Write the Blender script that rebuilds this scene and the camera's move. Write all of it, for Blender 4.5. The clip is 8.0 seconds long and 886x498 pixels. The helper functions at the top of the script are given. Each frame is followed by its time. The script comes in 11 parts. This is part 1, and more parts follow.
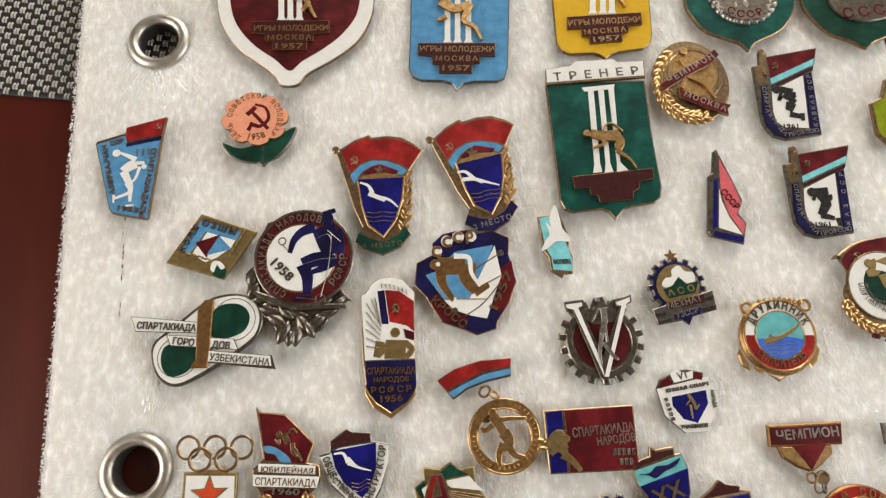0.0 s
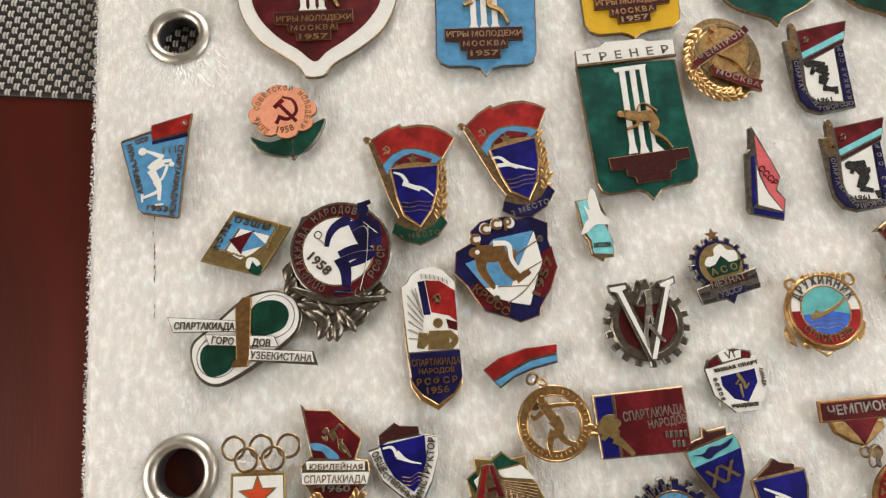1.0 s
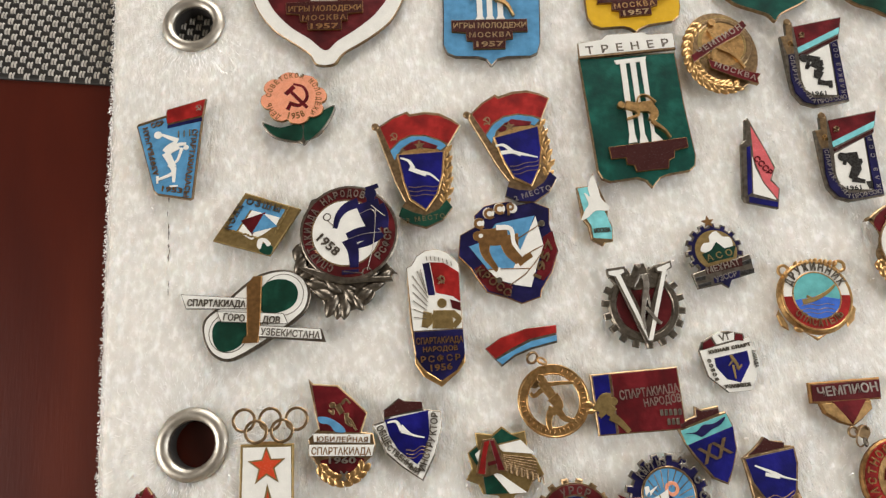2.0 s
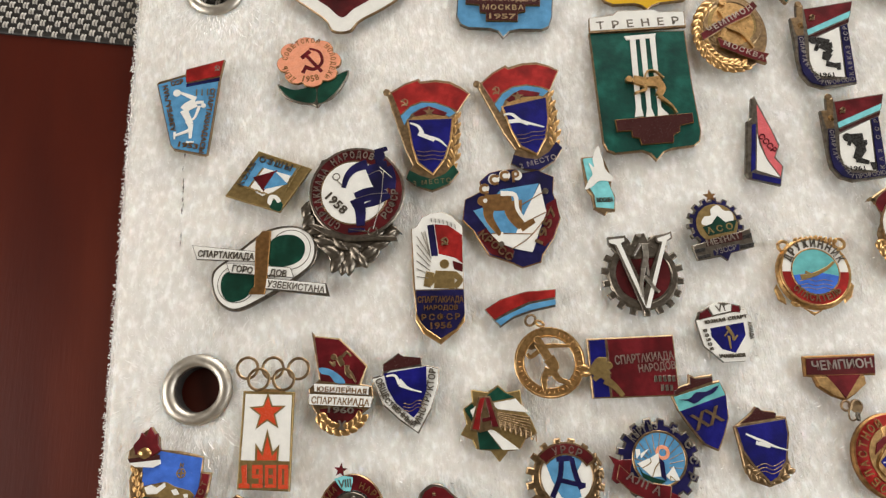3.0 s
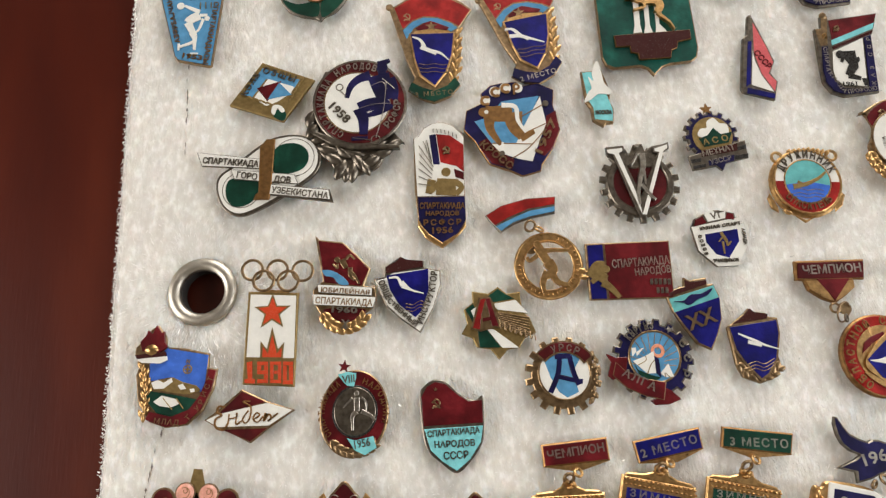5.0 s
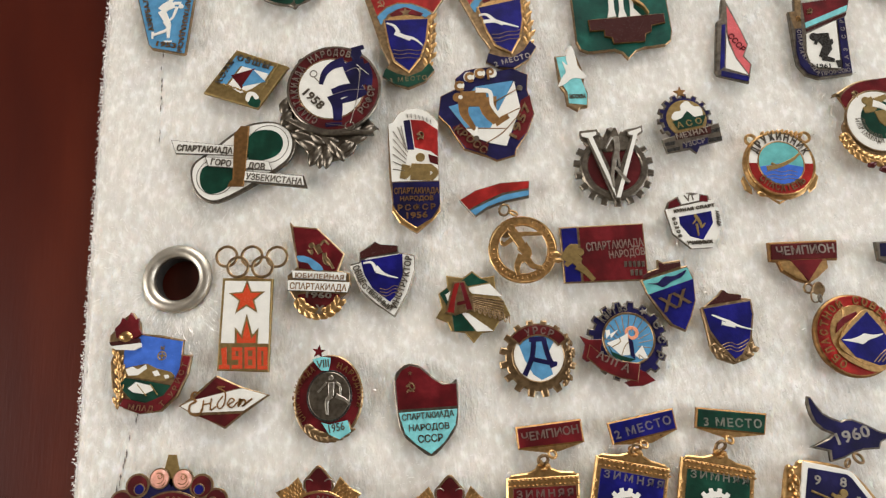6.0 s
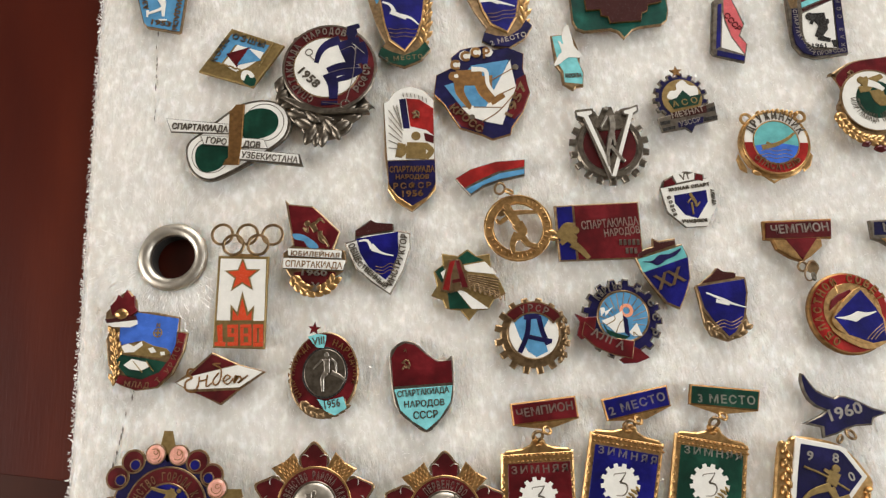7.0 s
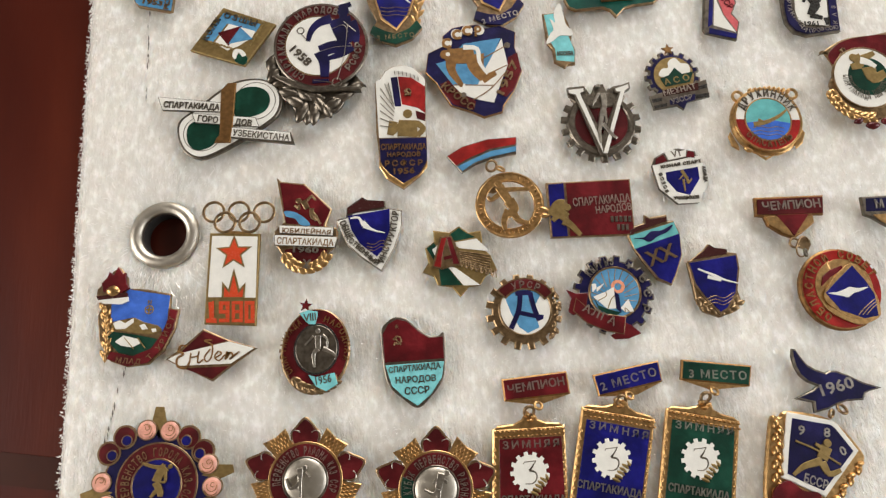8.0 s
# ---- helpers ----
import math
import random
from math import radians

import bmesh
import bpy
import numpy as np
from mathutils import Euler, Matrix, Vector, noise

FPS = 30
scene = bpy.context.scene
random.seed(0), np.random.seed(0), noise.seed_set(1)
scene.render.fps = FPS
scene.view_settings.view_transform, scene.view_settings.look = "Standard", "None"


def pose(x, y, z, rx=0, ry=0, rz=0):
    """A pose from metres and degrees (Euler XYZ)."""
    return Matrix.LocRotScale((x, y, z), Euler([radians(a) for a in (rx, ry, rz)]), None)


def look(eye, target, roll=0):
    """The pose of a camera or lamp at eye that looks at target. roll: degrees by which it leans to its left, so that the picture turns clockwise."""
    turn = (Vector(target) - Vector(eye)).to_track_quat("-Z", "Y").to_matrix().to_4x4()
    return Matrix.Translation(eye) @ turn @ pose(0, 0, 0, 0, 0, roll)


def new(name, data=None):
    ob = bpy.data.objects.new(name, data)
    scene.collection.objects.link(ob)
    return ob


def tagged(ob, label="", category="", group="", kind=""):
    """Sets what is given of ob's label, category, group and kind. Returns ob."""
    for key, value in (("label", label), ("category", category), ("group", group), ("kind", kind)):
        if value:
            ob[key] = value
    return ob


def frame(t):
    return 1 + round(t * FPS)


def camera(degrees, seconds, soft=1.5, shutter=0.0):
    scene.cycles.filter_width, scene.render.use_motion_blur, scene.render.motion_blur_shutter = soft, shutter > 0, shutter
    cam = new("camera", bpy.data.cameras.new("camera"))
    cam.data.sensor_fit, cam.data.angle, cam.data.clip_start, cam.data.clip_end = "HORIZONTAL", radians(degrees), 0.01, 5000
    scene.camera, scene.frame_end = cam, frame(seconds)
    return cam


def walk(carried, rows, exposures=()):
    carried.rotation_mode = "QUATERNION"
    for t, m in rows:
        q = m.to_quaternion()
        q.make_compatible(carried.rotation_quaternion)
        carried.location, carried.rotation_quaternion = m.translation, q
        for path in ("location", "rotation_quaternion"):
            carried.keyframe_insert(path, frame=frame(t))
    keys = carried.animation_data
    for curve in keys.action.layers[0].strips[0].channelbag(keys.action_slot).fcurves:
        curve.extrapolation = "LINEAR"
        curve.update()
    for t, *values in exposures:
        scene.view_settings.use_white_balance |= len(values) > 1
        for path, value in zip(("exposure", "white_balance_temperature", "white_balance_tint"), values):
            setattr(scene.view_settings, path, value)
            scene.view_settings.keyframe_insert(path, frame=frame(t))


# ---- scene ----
# The camera and its way over the board
PATH = [
    (0, 0.06817, 0.00539, 0.15061, -4.288, -75.031, 0.326),
    (0.5, 0.06201, 0.00474, 0.14943, -5.37, -75.196, 0.922),
    (1, 0.05707, 0.00532, 0.14781, -7.2, -75.399, 0.954),
    (1.5, 0.04842, 0.00521, 0.14916, -8.842, -75.98, 0.85),
    (2, 0.05553, 0.00013, 0.15173, -7.012, -75.359, 1.491),
    (2.2, 0.05974, -0.00525, 0.15281, -4.97, -75.083, 0.835),
    (3.5, 0.05467, -0.01258, 0.15275, -1.616, -75.372, -1.363),
    (4, 0.05241, -0.01966, 0.15138, -2.874, -76.027, 0.059),
    (4.5, 0.05163, -0.02595, 0.15072, -3.505, -76.125, 0.928),
    (5, 0.05399, -0.03, 0.15079, -4.798, -76.151, 1.947),
    (6.5, 0.06036, -0.03518, 0.14977, -5.809, -76.49, 2.302),
    (7, 0.05989, -0.03726, 0.14958, -6.29, -76.816, 2.89),
    (7.5, 0.0594, -0.03871, 0.15007, -5.643, -76.698, 2.266),
    (8, 0.06164, -0.04239, 0.14841, -6.214, -76.915, 2.685),
]
cam = camera(69.15, 8.0, soft=1.3)
walk(cam, [(t, pose(x, y, z, 90 + pitch, 0, yaw) @ pose(0, 0, 0, 0, 0, roll)) for t, x, y, z, yaw, pitch, roll in PATH],
     [(0.0, 0.0), (8.0, 0.0)])

# World and light: unseen room, one bright window, two more added to soften shadows
world = bpy.data.worlds.new("world")
scene.world = world
world.use_nodes = True
sky = world.node_tree.nodes.new("ShaderNodeTexSky")
sky.sky_type, sky.sun_disc, sky.sun_elevation, sky.sun_rotation = "NISHITA", False, radians(40), radians(60)
world.node_tree.links.new(sky.outputs[0], world.node_tree.nodes["Background"].inputs[0])
world.node_tree.nodes["Background"].inputs[1].default_value = 0.1


def window_light(name, place, target, width, height, watts, colour):
    lamp = bpy.data.lights.new(name, "AREA")
    lamp.shape, lamp.size, lamp.size_y, lamp.energy, lamp.color = "RECTANGLE", width, height, watts, colour
    ob = new(name, lamp)
    ob.matrix_world = look(place, target)
    return ob


window_light("window_light", (0.7, 1.94, 0.95), (0.4, 0.2, 0.0), 1.5, 1.3, 45.5, (1.0, 0.945, 0.875))
window_light("side_window_light", (-1.94, -0.3, 0.95), (0.0, -0.2, 0.0), 1.2, 1.3, 37, (1.0, 0.945, 0.88))
window_light("far_window_light", (1.94, -0.3, 0.95), (0.0, -0.1, 0.0), 1.2, 1.3, 25, (0.98, 0.98, 0.97))

MM = 0.001
BOARD_DEPTH = 0.0055


# Materials
def node_material(name):
    m = bpy.data.materials.new(name)
    m.use_nodes = True
    nt = m.node_tree
    return m, nt, nt.nodes["Principled BSDF"]


def texture(nt, kind, scale, detail=3.0, stretch=None, space="Object", turn=0.0):
    co = nt.nodes.new("ShaderNodeTexCoord")
    mp = nt.nodes.new("ShaderNodeMapping")
    mp.inputs["Scale"].default_value = stretch or (1, 1, 1)
    mp.inputs["Rotation"].default_value = (0, 0, turn)
    nt.links.new(co.outputs[space], mp.inputs["Vector"])
    tex = nt.nodes.new(kind)
    nt.links.new(mp.outputs[0], tex.inputs["Vector"])
    tex.inputs["Scale"].default_value = scale
    if "Detail" in tex.inputs:
        tex.inputs["Detail"].default_value = detail
    return tex


def ramp(nt, source, stops):
    r = nt.nodes.new("ShaderNodeValToRGB")
    while len(r.color_ramp.elements) < len(stops):
        r.color_ramp.elements.new(0.5)
    for e, (p, c) in zip(r.color_ramp.elements, stops):
        e.position, e.color = p, (*c, 1) if len(c) == 3 else c
    nt.links.new(source, r.inputs[0])
    return r.outputs[0]


def bump(nt, bsdf, height, strength, distance, before=None):
    b = nt.nodes.new("ShaderNodeBump")
    b.inputs["Strength"].default_value, b.inputs["Distance"].default_value = strength, distance
    nt.links.new(height, b.inputs["Height"])
    if before:
        nt.links.new(before, b.inputs["Normal"])
    nt.links.new(b.outputs[0], bsdf.inputs["Normal"])
    return b.outputs[0]


def enamel(name, colour, rough=0.16, wear=0.22):
    """Fired glass enamel: glossy, a little uneven in tone, with pits."""
    m, nt, bsdf = node_material(name)
    n = texture(nt, "ShaderNodeTexNoise", 420.0, 4.0)
    deep = tuple(c * (1 - wear) for c in colour)
    pale = tuple(min(1.0, c * (1 + 0.6 * wear) + 0.012 * wear) for c in colour)
    nt.links.new(ramp(nt, n.outputs["Fac"], [(0.3, deep), (0.7, pale)]), bsdf.inputs["Base Color"])
    fine = texture(nt, "ShaderNodeTexNoise", 2600.0, 2.0)
    nt.links.new(ramp(nt, fine.outputs["Fac"], [(0.35, (rough * 0.7,) * 3), (0.75, (rough * 1.9,) * 3)]), bsdf.inputs["Roughness"])
    bump(nt, bsdf, n.outputs["Fac"], 0.25, 0.0003)
    bsdf.inputs["IOR"].default_value = 1.46
    return m


def metal(name, colour, rough, tarnish, grain=1400.0, relief=0.00006):
    """Stamped metal with tarnish in blotches and a fine grain."""
    m, nt, bsdf = node_material(name)
    n = texture(nt, "ShaderNodeTexNoise", 950.0, 5.0)
    nt.links.new(ramp(nt, n.outputs["Fac"], [(0.32, tuple((2 * c + 3 * d) / 5 for c, d in zip(colour, tarnish))), (0.58, colour), (0.75, tuple(c * 1.15 for c in colour))]), bsdf.inputs["Base Color"])
    fine = texture(nt, "ShaderNodeTexNoise", grain, 3.0)
    nt.links.new(ramp(nt, fine.outputs["Fac"], [(0.3, (rough * 0.88,) * 3), (0.7, (rough * 1.25,) * 3)]), bsdf.inputs["Roughness"])
    bump(nt, bsdf, fine.outputs["Fac"], 0.12, relief)
    bsdf.inputs["Metallic"].default_value = 1.0
    return m


def glaze(name, colour, depth=0.5):
    """Translucent enamel over stamped metal: a clear coat on a coloured, faintly metallic ground that pools darker in places."""
    m, nt, bsdf = node_material(name)
    pool = texture(nt, "ShaderNodeTexNoise", 210.0, 4.0)
    nt.links.new(ramp(nt, pool.outputs["Fac"], [(0.3, tuple(c * (1 - depth) for c in colour)), (0.52, colour), (0.72, tuple(min(1.0, c * 1.75 + 0.004) for c in colour))]), bsdf.inputs["Base Color"])
    grain = texture(nt, "ShaderNodeTexNoise", 1800.0, 3.0)
    bump(nt, bsdf, grain.outputs["Fac"], 0.3, 0.0002)
    swell = nt.nodes.new("ShaderNodeBump")
    swell.inputs["Strength"].default_value, swell.inputs["Distance"].default_value = 0.3, 0.0005
    nt.links.new(pool.outputs["Fac"], swell.inputs["Height"])
    nt.links.new(swell.outputs[0], bsdf.inputs["Coat Normal"])
    bsdf.inputs["Metallic"].default_value = 0.22
    bsdf.inputs["Roughness"].default_value = 0.45
    bsdf.inputs["Specular IOR Level"].default_value = 0.15
    bsdf.inputs["Coat Weight"].default_value = 0.55
    bsdf.inputs["Coat Roughness"].default_value = 0.09
    bsdf.inputs["Coat IOR"].default_value = 1.46
    return m


RED = glaze("red_enamel", (0.27, 0.012, 0.01))
CRIMSON = glaze("crimson_enamel", (0.098, 0.0042, 0.007))
MAROON = glaze("maroon_enamel", (0.074, 0.0044, 0.006))
PLUM = enamel("plum_enamel", (0.045, 0.011, 0.01), 0.17, 0.12)
COBALT = glaze("cobalt_enamel", (0.0035, 0.0034, 0.112))
NAVY = glaze("navy_enamel", (0.006, 0.0045, 0.045))
ROYAL = enamel("royal_blue_enamel", (0.05, 0.14, 0.55))
SKY = enamel("sky_blue_enamel", (0.088, 0.262, 0.45))
TEAL = enamel("turquoise_enamel", (0.2, 0.56, 0.58))
SEA = enamel("sea_green_enamel", (0.13, 0.42, 0.42))
GREEN = glaze("green_enamel", (0.003, 0.038, 0.022))
PINE = glaze("pine_green_enamel", (0.002, 0.055, 0.04))
WHITE = enamel("white_enamel", (0.75, 0.73, 0.67), 0.18, 0.06)
YELLOW = enamel("yellow_enamel", (0.64, 0.38, 0.02), 0.16, 0.08)
PEACH = enamel("peach_enamel", (0.76, 0.31, 0.18), 0.25, 0.1)
ROSE = enamel("rose_pink_enamel", (0.75, 0.36, 0.27), 0.2, 0.25)
ORANGE = enamel("orange_red_enamel", (0.55, 0.06, 0.02), 0.2, 0.1)
PINK = enamel("coral_pink_enamel", (0.6, 0.12, 0.13), 0.18, 0.15)
LIME = enamel("lime_enamel", (0.23, 0.28, 0.01))
BLACK = enamel("black_enamel", (0.02, 0.018, 0.016), 0.25)
GOLD = metal("gilt_metal", (0.6, 0.37, 0.155), 0.31, (0.27, 0.15, 0.055))
BRASS = metal("aged_brass", (0.32, 0.215, 0.115), 0.34, (0.11, 0.068, 0.036))
BRONZE = metal("brown_bronze", (0.3, 0.16, 0.06), 0.42, (0.16, 0.085, 0.035))
OLIVE = metal("olive_brass", (0.3, 0.21, 0.085), 0.48, (0.19, 0.125, 0.05))
SILVER = metal("silvered_metal", (0.46, 0.42, 0.36), 0.32, (0.19, 0.17, 0.145))
STEEL = metal("dark_oxidised_silver", (0.2, 0.172, 0.137), 0.34, (0.06, 0.05, 0.04))
NICKEL = metal("nickel_plate", (0.56, 0.515, 0.44), 0.4, (0.5, 0.455, 0.385), 900.0, 0.000006)


def wood_material():
    m, nt, bsdf = node_material("mahogany_veneer")
    n = texture(nt, "ShaderNodeTexNoise", 9.0, 8.0, (5.0, 1.2, 1.0), turn=0.6)
    nt.links.new(ramp(nt, n.outputs["Fac"], [(0.25, (0.044, 0.005, 0.002)), (0.5, (0.064, 0.008, 0.0028)), (0.75, (0.098, 0.0155, 0.0055))]), bsdf.inputs["Base Color"])
    fine = texture(nt, "ShaderNodeTexNoise", 240.0, 3.0, (6.0, 0.6, 1.0))
    bump(nt, bsdf, fine.outputs["Fac"], 0.12, 0.0003)
    bsdf.inputs["Roughness"].default_value = 0.36
    bsdf.inputs["IOR"].default_value = 1.36
    return m


def foam_material():
    """White polyethylene foam: soft cells with bright skins and drawn-out fibres."""
    m, nt, bsdf = node_material("white_foam")
    blotch = texture(nt, "ShaderNodeTexNoise", 480.0, 5.0, (1.2, 0.75, 1.0), turn=0.2)
    wide = texture(nt, "ShaderNodeTexNoise", 85.0, 3.0)
    both = nt.nodes.new("ShaderNodeMix")
    both.data_type = "RGBA"
    both.blend_type = "MULTIPLY"
    both.inputs[0].default_value = 1.0
    nt.links.new(ramp(nt, blotch.outputs["Fac"], [(0.32, (0.73, 0.7, 0.638)), (0.5, (0.785, 0.76, 0.702)), (0.68, (0.95, 0.935, 0.895))]), both.inputs[6])
    nt.links.new(ramp(nt, wide.outputs["Fac"], [(0.3, (0.9, 0.9, 0.9)), (0.7, (1.0, 1.0, 1.0))]), both.inputs[7])
    nt.links.new(both.outputs[2], bsdf.inputs["Base Color"])
    cells = texture(nt, "ShaderNodeTexVoronoi", 560.0, stretch=(1.5, 0.6, 1.0), turn=0.15)
    cells.feature = "SMOOTH_F1"
    fine = texture(nt, "ShaderNodeTexNoise", 1400.0, 4.0, (1.4, 0.55, 1.0), turn=0.15)
    first = bump(nt, bsdf, cells.outputs["Distance"], 0.3, 0.0006)
    second = bump(nt, bsdf, fine.outputs["Fac"], 0.5, 0.0004, first)
    skin = nt.nodes.new("ShaderNodeBump")
    skin.inputs["Strength"].default_value, skin.inputs["Distance"].default_value = 1.0, 0.0011
    nt.links.new(cells.outputs["Distance"], skin.inputs["Height"])
    skin_fine = nt.nodes.new("ShaderNodeBump")
    skin_fine.inputs["Strength"].default_value, skin_fine.inputs["Distance"].default_value = 0.9, 0.0006
    nt.links.new(fine.outputs["Fac"], skin_fine.inputs["Height"])
    nt.links.new(skin.outputs[0], skin_fine.inputs["Normal"])
    nt.links.new(skin_fine.outputs[0], bsdf.inputs["Coat Normal"])
    bsdf.inputs["Coat Weight"].default_value = 0.85
    bsdf.inputs["Coat Roughness"].default_value = 0.14
    bsdf.inputs["Roughness"].default_value = 0.5
    bsdf.inputs["Subsurface Weight"].default_value = 0.8
    bsdf.inputs["Subsurface Radius"].default_value = (1.0, 0.82, 0.68)
    bsdf.inputs["Subsurface Scale"].default_value = 0.0035
    return m


def plain(name, colour, rough=0.6, scale=30.0, vary=0.12):
    m, nt, bsdf = node_material(name)
    n = texture(nt, "ShaderNodeTexNoise", scale, 4.0)
    nt.links.new(ramp(nt, n.outputs["Fac"], [(0.3, tuple(c * (1 - vary) for c in colour)), (0.7, tuple(min(1, c * (1 + vary)) for c in colour))]), bsdf.inputs["Base Color"])
    bsdf.inputs["Roughness"].default_value = rough
    bump(nt, bsdf, n.outputs["Fac"], 0.1, 0.0005)
    return m


WOOD, FOAM = wood_material(), foam_material()
DARK_BAND = plain("dark_brown_band", (0.04, 0.0095, 0.0042), 0.42, 60.0, 0.3)
DARK_BAND.node_tree.nodes["Principled BSDF"].inputs["IOR"].default_value = 1.3
FIBRE = plain("foam_fibre", (0.93, 0.91, 0.865), 0.3, 800.0, 0.06)
FIBRE.node_tree.nodes["Principled BSDF"].inputs["Coat Weight"].default_value = 1.0
FIBRE.node_tree.nodes["Principled BSDF"].inputs["Coat Roughness"].default_value = 0.06
FIBRE.node_tree.nodes["Principled BSDF"].inputs["Coat IOR"].default_value = 1.8
# Wall and ceiling colours darkened to stand in for blocked overhead light
DIM_WALL = plain("dimmed_wall", (0.38, 0.355, 0.31), 0.8, 4.0, 0.04)
DIM_CEILING = plain("dimmed_ceiling", (0.22, 0.208, 0.19), 0.85, 4.0, 0.03)
FLOOR = plain("floor_laminate", (0.24, 0.15, 0.085), 0.5, 6.0, 0.2)
FRAME = plain("window_frame_paint", (0.78, 0.77, 0.74), 0.4, 20.0, 0.04)
STRAND = plain("pewter_vinyl_strand", (0.42, 0.385, 0.33), 0.38, 900.0, 0.3)
BACKING = plain("black_vinyl_strand", (0.011, 0.009, 0.007), 0.5, 900.0, 0.4)
SLIT = plain("slit_shadow", (0.16, 0.14, 0.12), 0.9, 900.0, 0.3)
# Near-black where the foam is white: shade down the hole put into colour
HOLE_SHADE = plain("shaded_hole_wall", (0.03, 0.026, 0.023), 0.8, 500.0, 0.3)


# Shapes: outlines in millimetres, turning anticlockwise
def signed_area(pts):
    return sum(a[0] * b[1] - b[0] * a[1] for a, b in zip(pts, pts[1:] + pts[:1])) / 2


def P(pts):
    pts = [tuple(p) for p in pts]
    return pts if signed_area(pts) > 0 else pts[::-1]


def C(pts, steps=5):
    """A smooth closed curve through the points."""
    out, n = [], len(pts)
    for i in range(n):
        p = [Vector(pts[(i + k) % n]) for k in (-1, 0, 1, 2)]
        for s in range(steps):
            t = s / steps
            v = 0.5 * (2 * p[1] + (p[2] - p[0]) * t + (2 * p[0] - 5 * p[1] + 4 * p[2] - p[3]) * t * t + (3 * p[1] - p[0] - 3 * p[2] + p[3]) * t**3)
            out.append((v.x, v.y))
    return P(out)


def D(c, r, n=40):
    return [(c[0] + r * math.cos(2 * math.pi * i / n), c[1] + r * math.sin(2 * math.pi * i / n)) for i in range(n)]


def E(c, rx, ry, turn=0.0, n=40):
    ca, sa = math.cos(radians(turn)), math.sin(radians(turn))
    return [(c[0] + ca * x - sa * y, c[1] + sa * x + ca * y) for x, y in ((rx * math.cos(2 * math.pi * i / n), ry * math.sin(2 * math.pi * i / n)) for i in range(n))]


def star(c, r, turn=90.0, inner=0.42, n=5):
    return [(c[0] + q * math.cos(a), c[1] + q * math.sin(a)) for q, a in ((r * (inner if i % 2 else 1), radians(turn) + math.pi * i / n) for i in range(2 * n))]


def gear(c, r, inner, n, turn=0.0):
    """A cogwheel's outline: n teeth between the radii inner and r."""
    out = []
    for i in range(n):
        for q, part in ((inner, 0.0), (inner, 0.22), (r, 0.3), (r, 0.72), (inner, 0.8), (inner, 0.9)):
            a = radians(turn) + 2 * math.pi * (i + part) / n
            out.append((c[0] + q * math.cos(a), c[1] + q * math.sin(a)))
    return out


def band(c, r0, r1, a0, a1, n=24):
    """A piece of a ring between two angles."""
    a0, a1 = radians(min(a0, a1)), radians(max(a0, a1))
    turn = [a0 + (a1 - a0) * i / n for i in range(n + 1)]
    return [(c[0] + r1 * math.cos(a), c[1] + r1 * math.sin(a)) for a in turn] + [(c[0] + r0 * math.cos(a), c[1] + r0 * math.sin(a)) for a in reversed(turn)]


def L(pts, w, w1=None, smooth=True):
    """A line of some width, thinning to w1, through the points."""
    pts = [Vector(p) for p in pts]
    if smooth and len(pts) > 2:
        fine = []
        ext = [2 * pts[0] - pts[1]] + pts + [2 * pts[-1] - pts[-2]]
        for i in range(1, len(ext) - 2):
            p = ext[i - 1 : i + 3]
            for s in range(4):
                t = s / 4
                fine.append(0.5 * (2 * p[1] + (p[2] - p[0]) * t + (2 * p[0] - 5 * p[1] + 4 * p[2] - p[3]) * t * t + (3 * p[1] - p[0] - 3 * p[2] + p[3]) * t**3))
        pts = fine + [pts[-1]]
    w1 = w if w1 is None else w1
    left, right, n = [], [], len(pts)
    for i, p in enumerate(pts):
        d = (pts[min(i + 1, n - 1)] - pts[max(i - 1, 0)]).normalized()
        side = Vector((-d.y, d.x)) * (w + (w1 - w) * i / (n - 1)) / 2
        left.append(p + side)
        right.append(p - side)
    return P([(v.x, v.y) for v in left + right[::-1]])


def inset(pts, d):
    """The outline moved inwards by d."""
    if not d:
        return pts
    out, n = [], len(pts)
    for i in range(n):
        a, b, c = Vector(pts[i - 1]), Vector(pts[i]), Vector(pts[(i + 1) % n])
        u, v = (b - a), (c - b)
        if u.length < 1e-6 or v.length < 1e-6:
            out.append((b.x, b.y))
            continue
        u.normalize(), v.normalize()
        nu, nv = Vector((-u.y, u.x)), Vector((-v.y, v.x))
        m = nu + nv
        k = d / max(0.35, (1 + nu.dot(nv)) / 2) / 2
        q = b + m * k
        out.append((q.x, q.y))
    return out


def link_mesh(name, bm, material, parent=None, label="", smooth=False):
    me = bpy.data.meshes.new(name)
    bm.to_mesh(me)
    bm.free()
    me.materials.append(material)
    if smooth:
        me.shade_smooth()
    ob = new(name, me)
    if parent:
        ob.parent = parent
    if label:
        tagged(ob, label)
    return ob


def part(name, bm, material, parent, label="", smooth=False):
    return link_mesh(name, bm, material, parent, label, smooth)


def extrude(bm, pts, z0, z1, edge):
    """A slab with a chamfered upper edge."""
    top = inset(pts, edge)
    rings = [[bm.verts.new((x * MM, y * MM, z * MM)) for x, y in ring] for ring, z in ((pts, z0), (pts, z1 - edge * 0.7), (top, z1))]
    n = len(pts)
    for a, b in zip(rings, rings[1:]):
        for i in range(n):
            bm.faces.new((a[i], a[(i + 1) % n], b[(i + 1) % n], b[i]))
    bm.faces.new(rings[-1])
    bm.faces.new(rings[0][::-1])


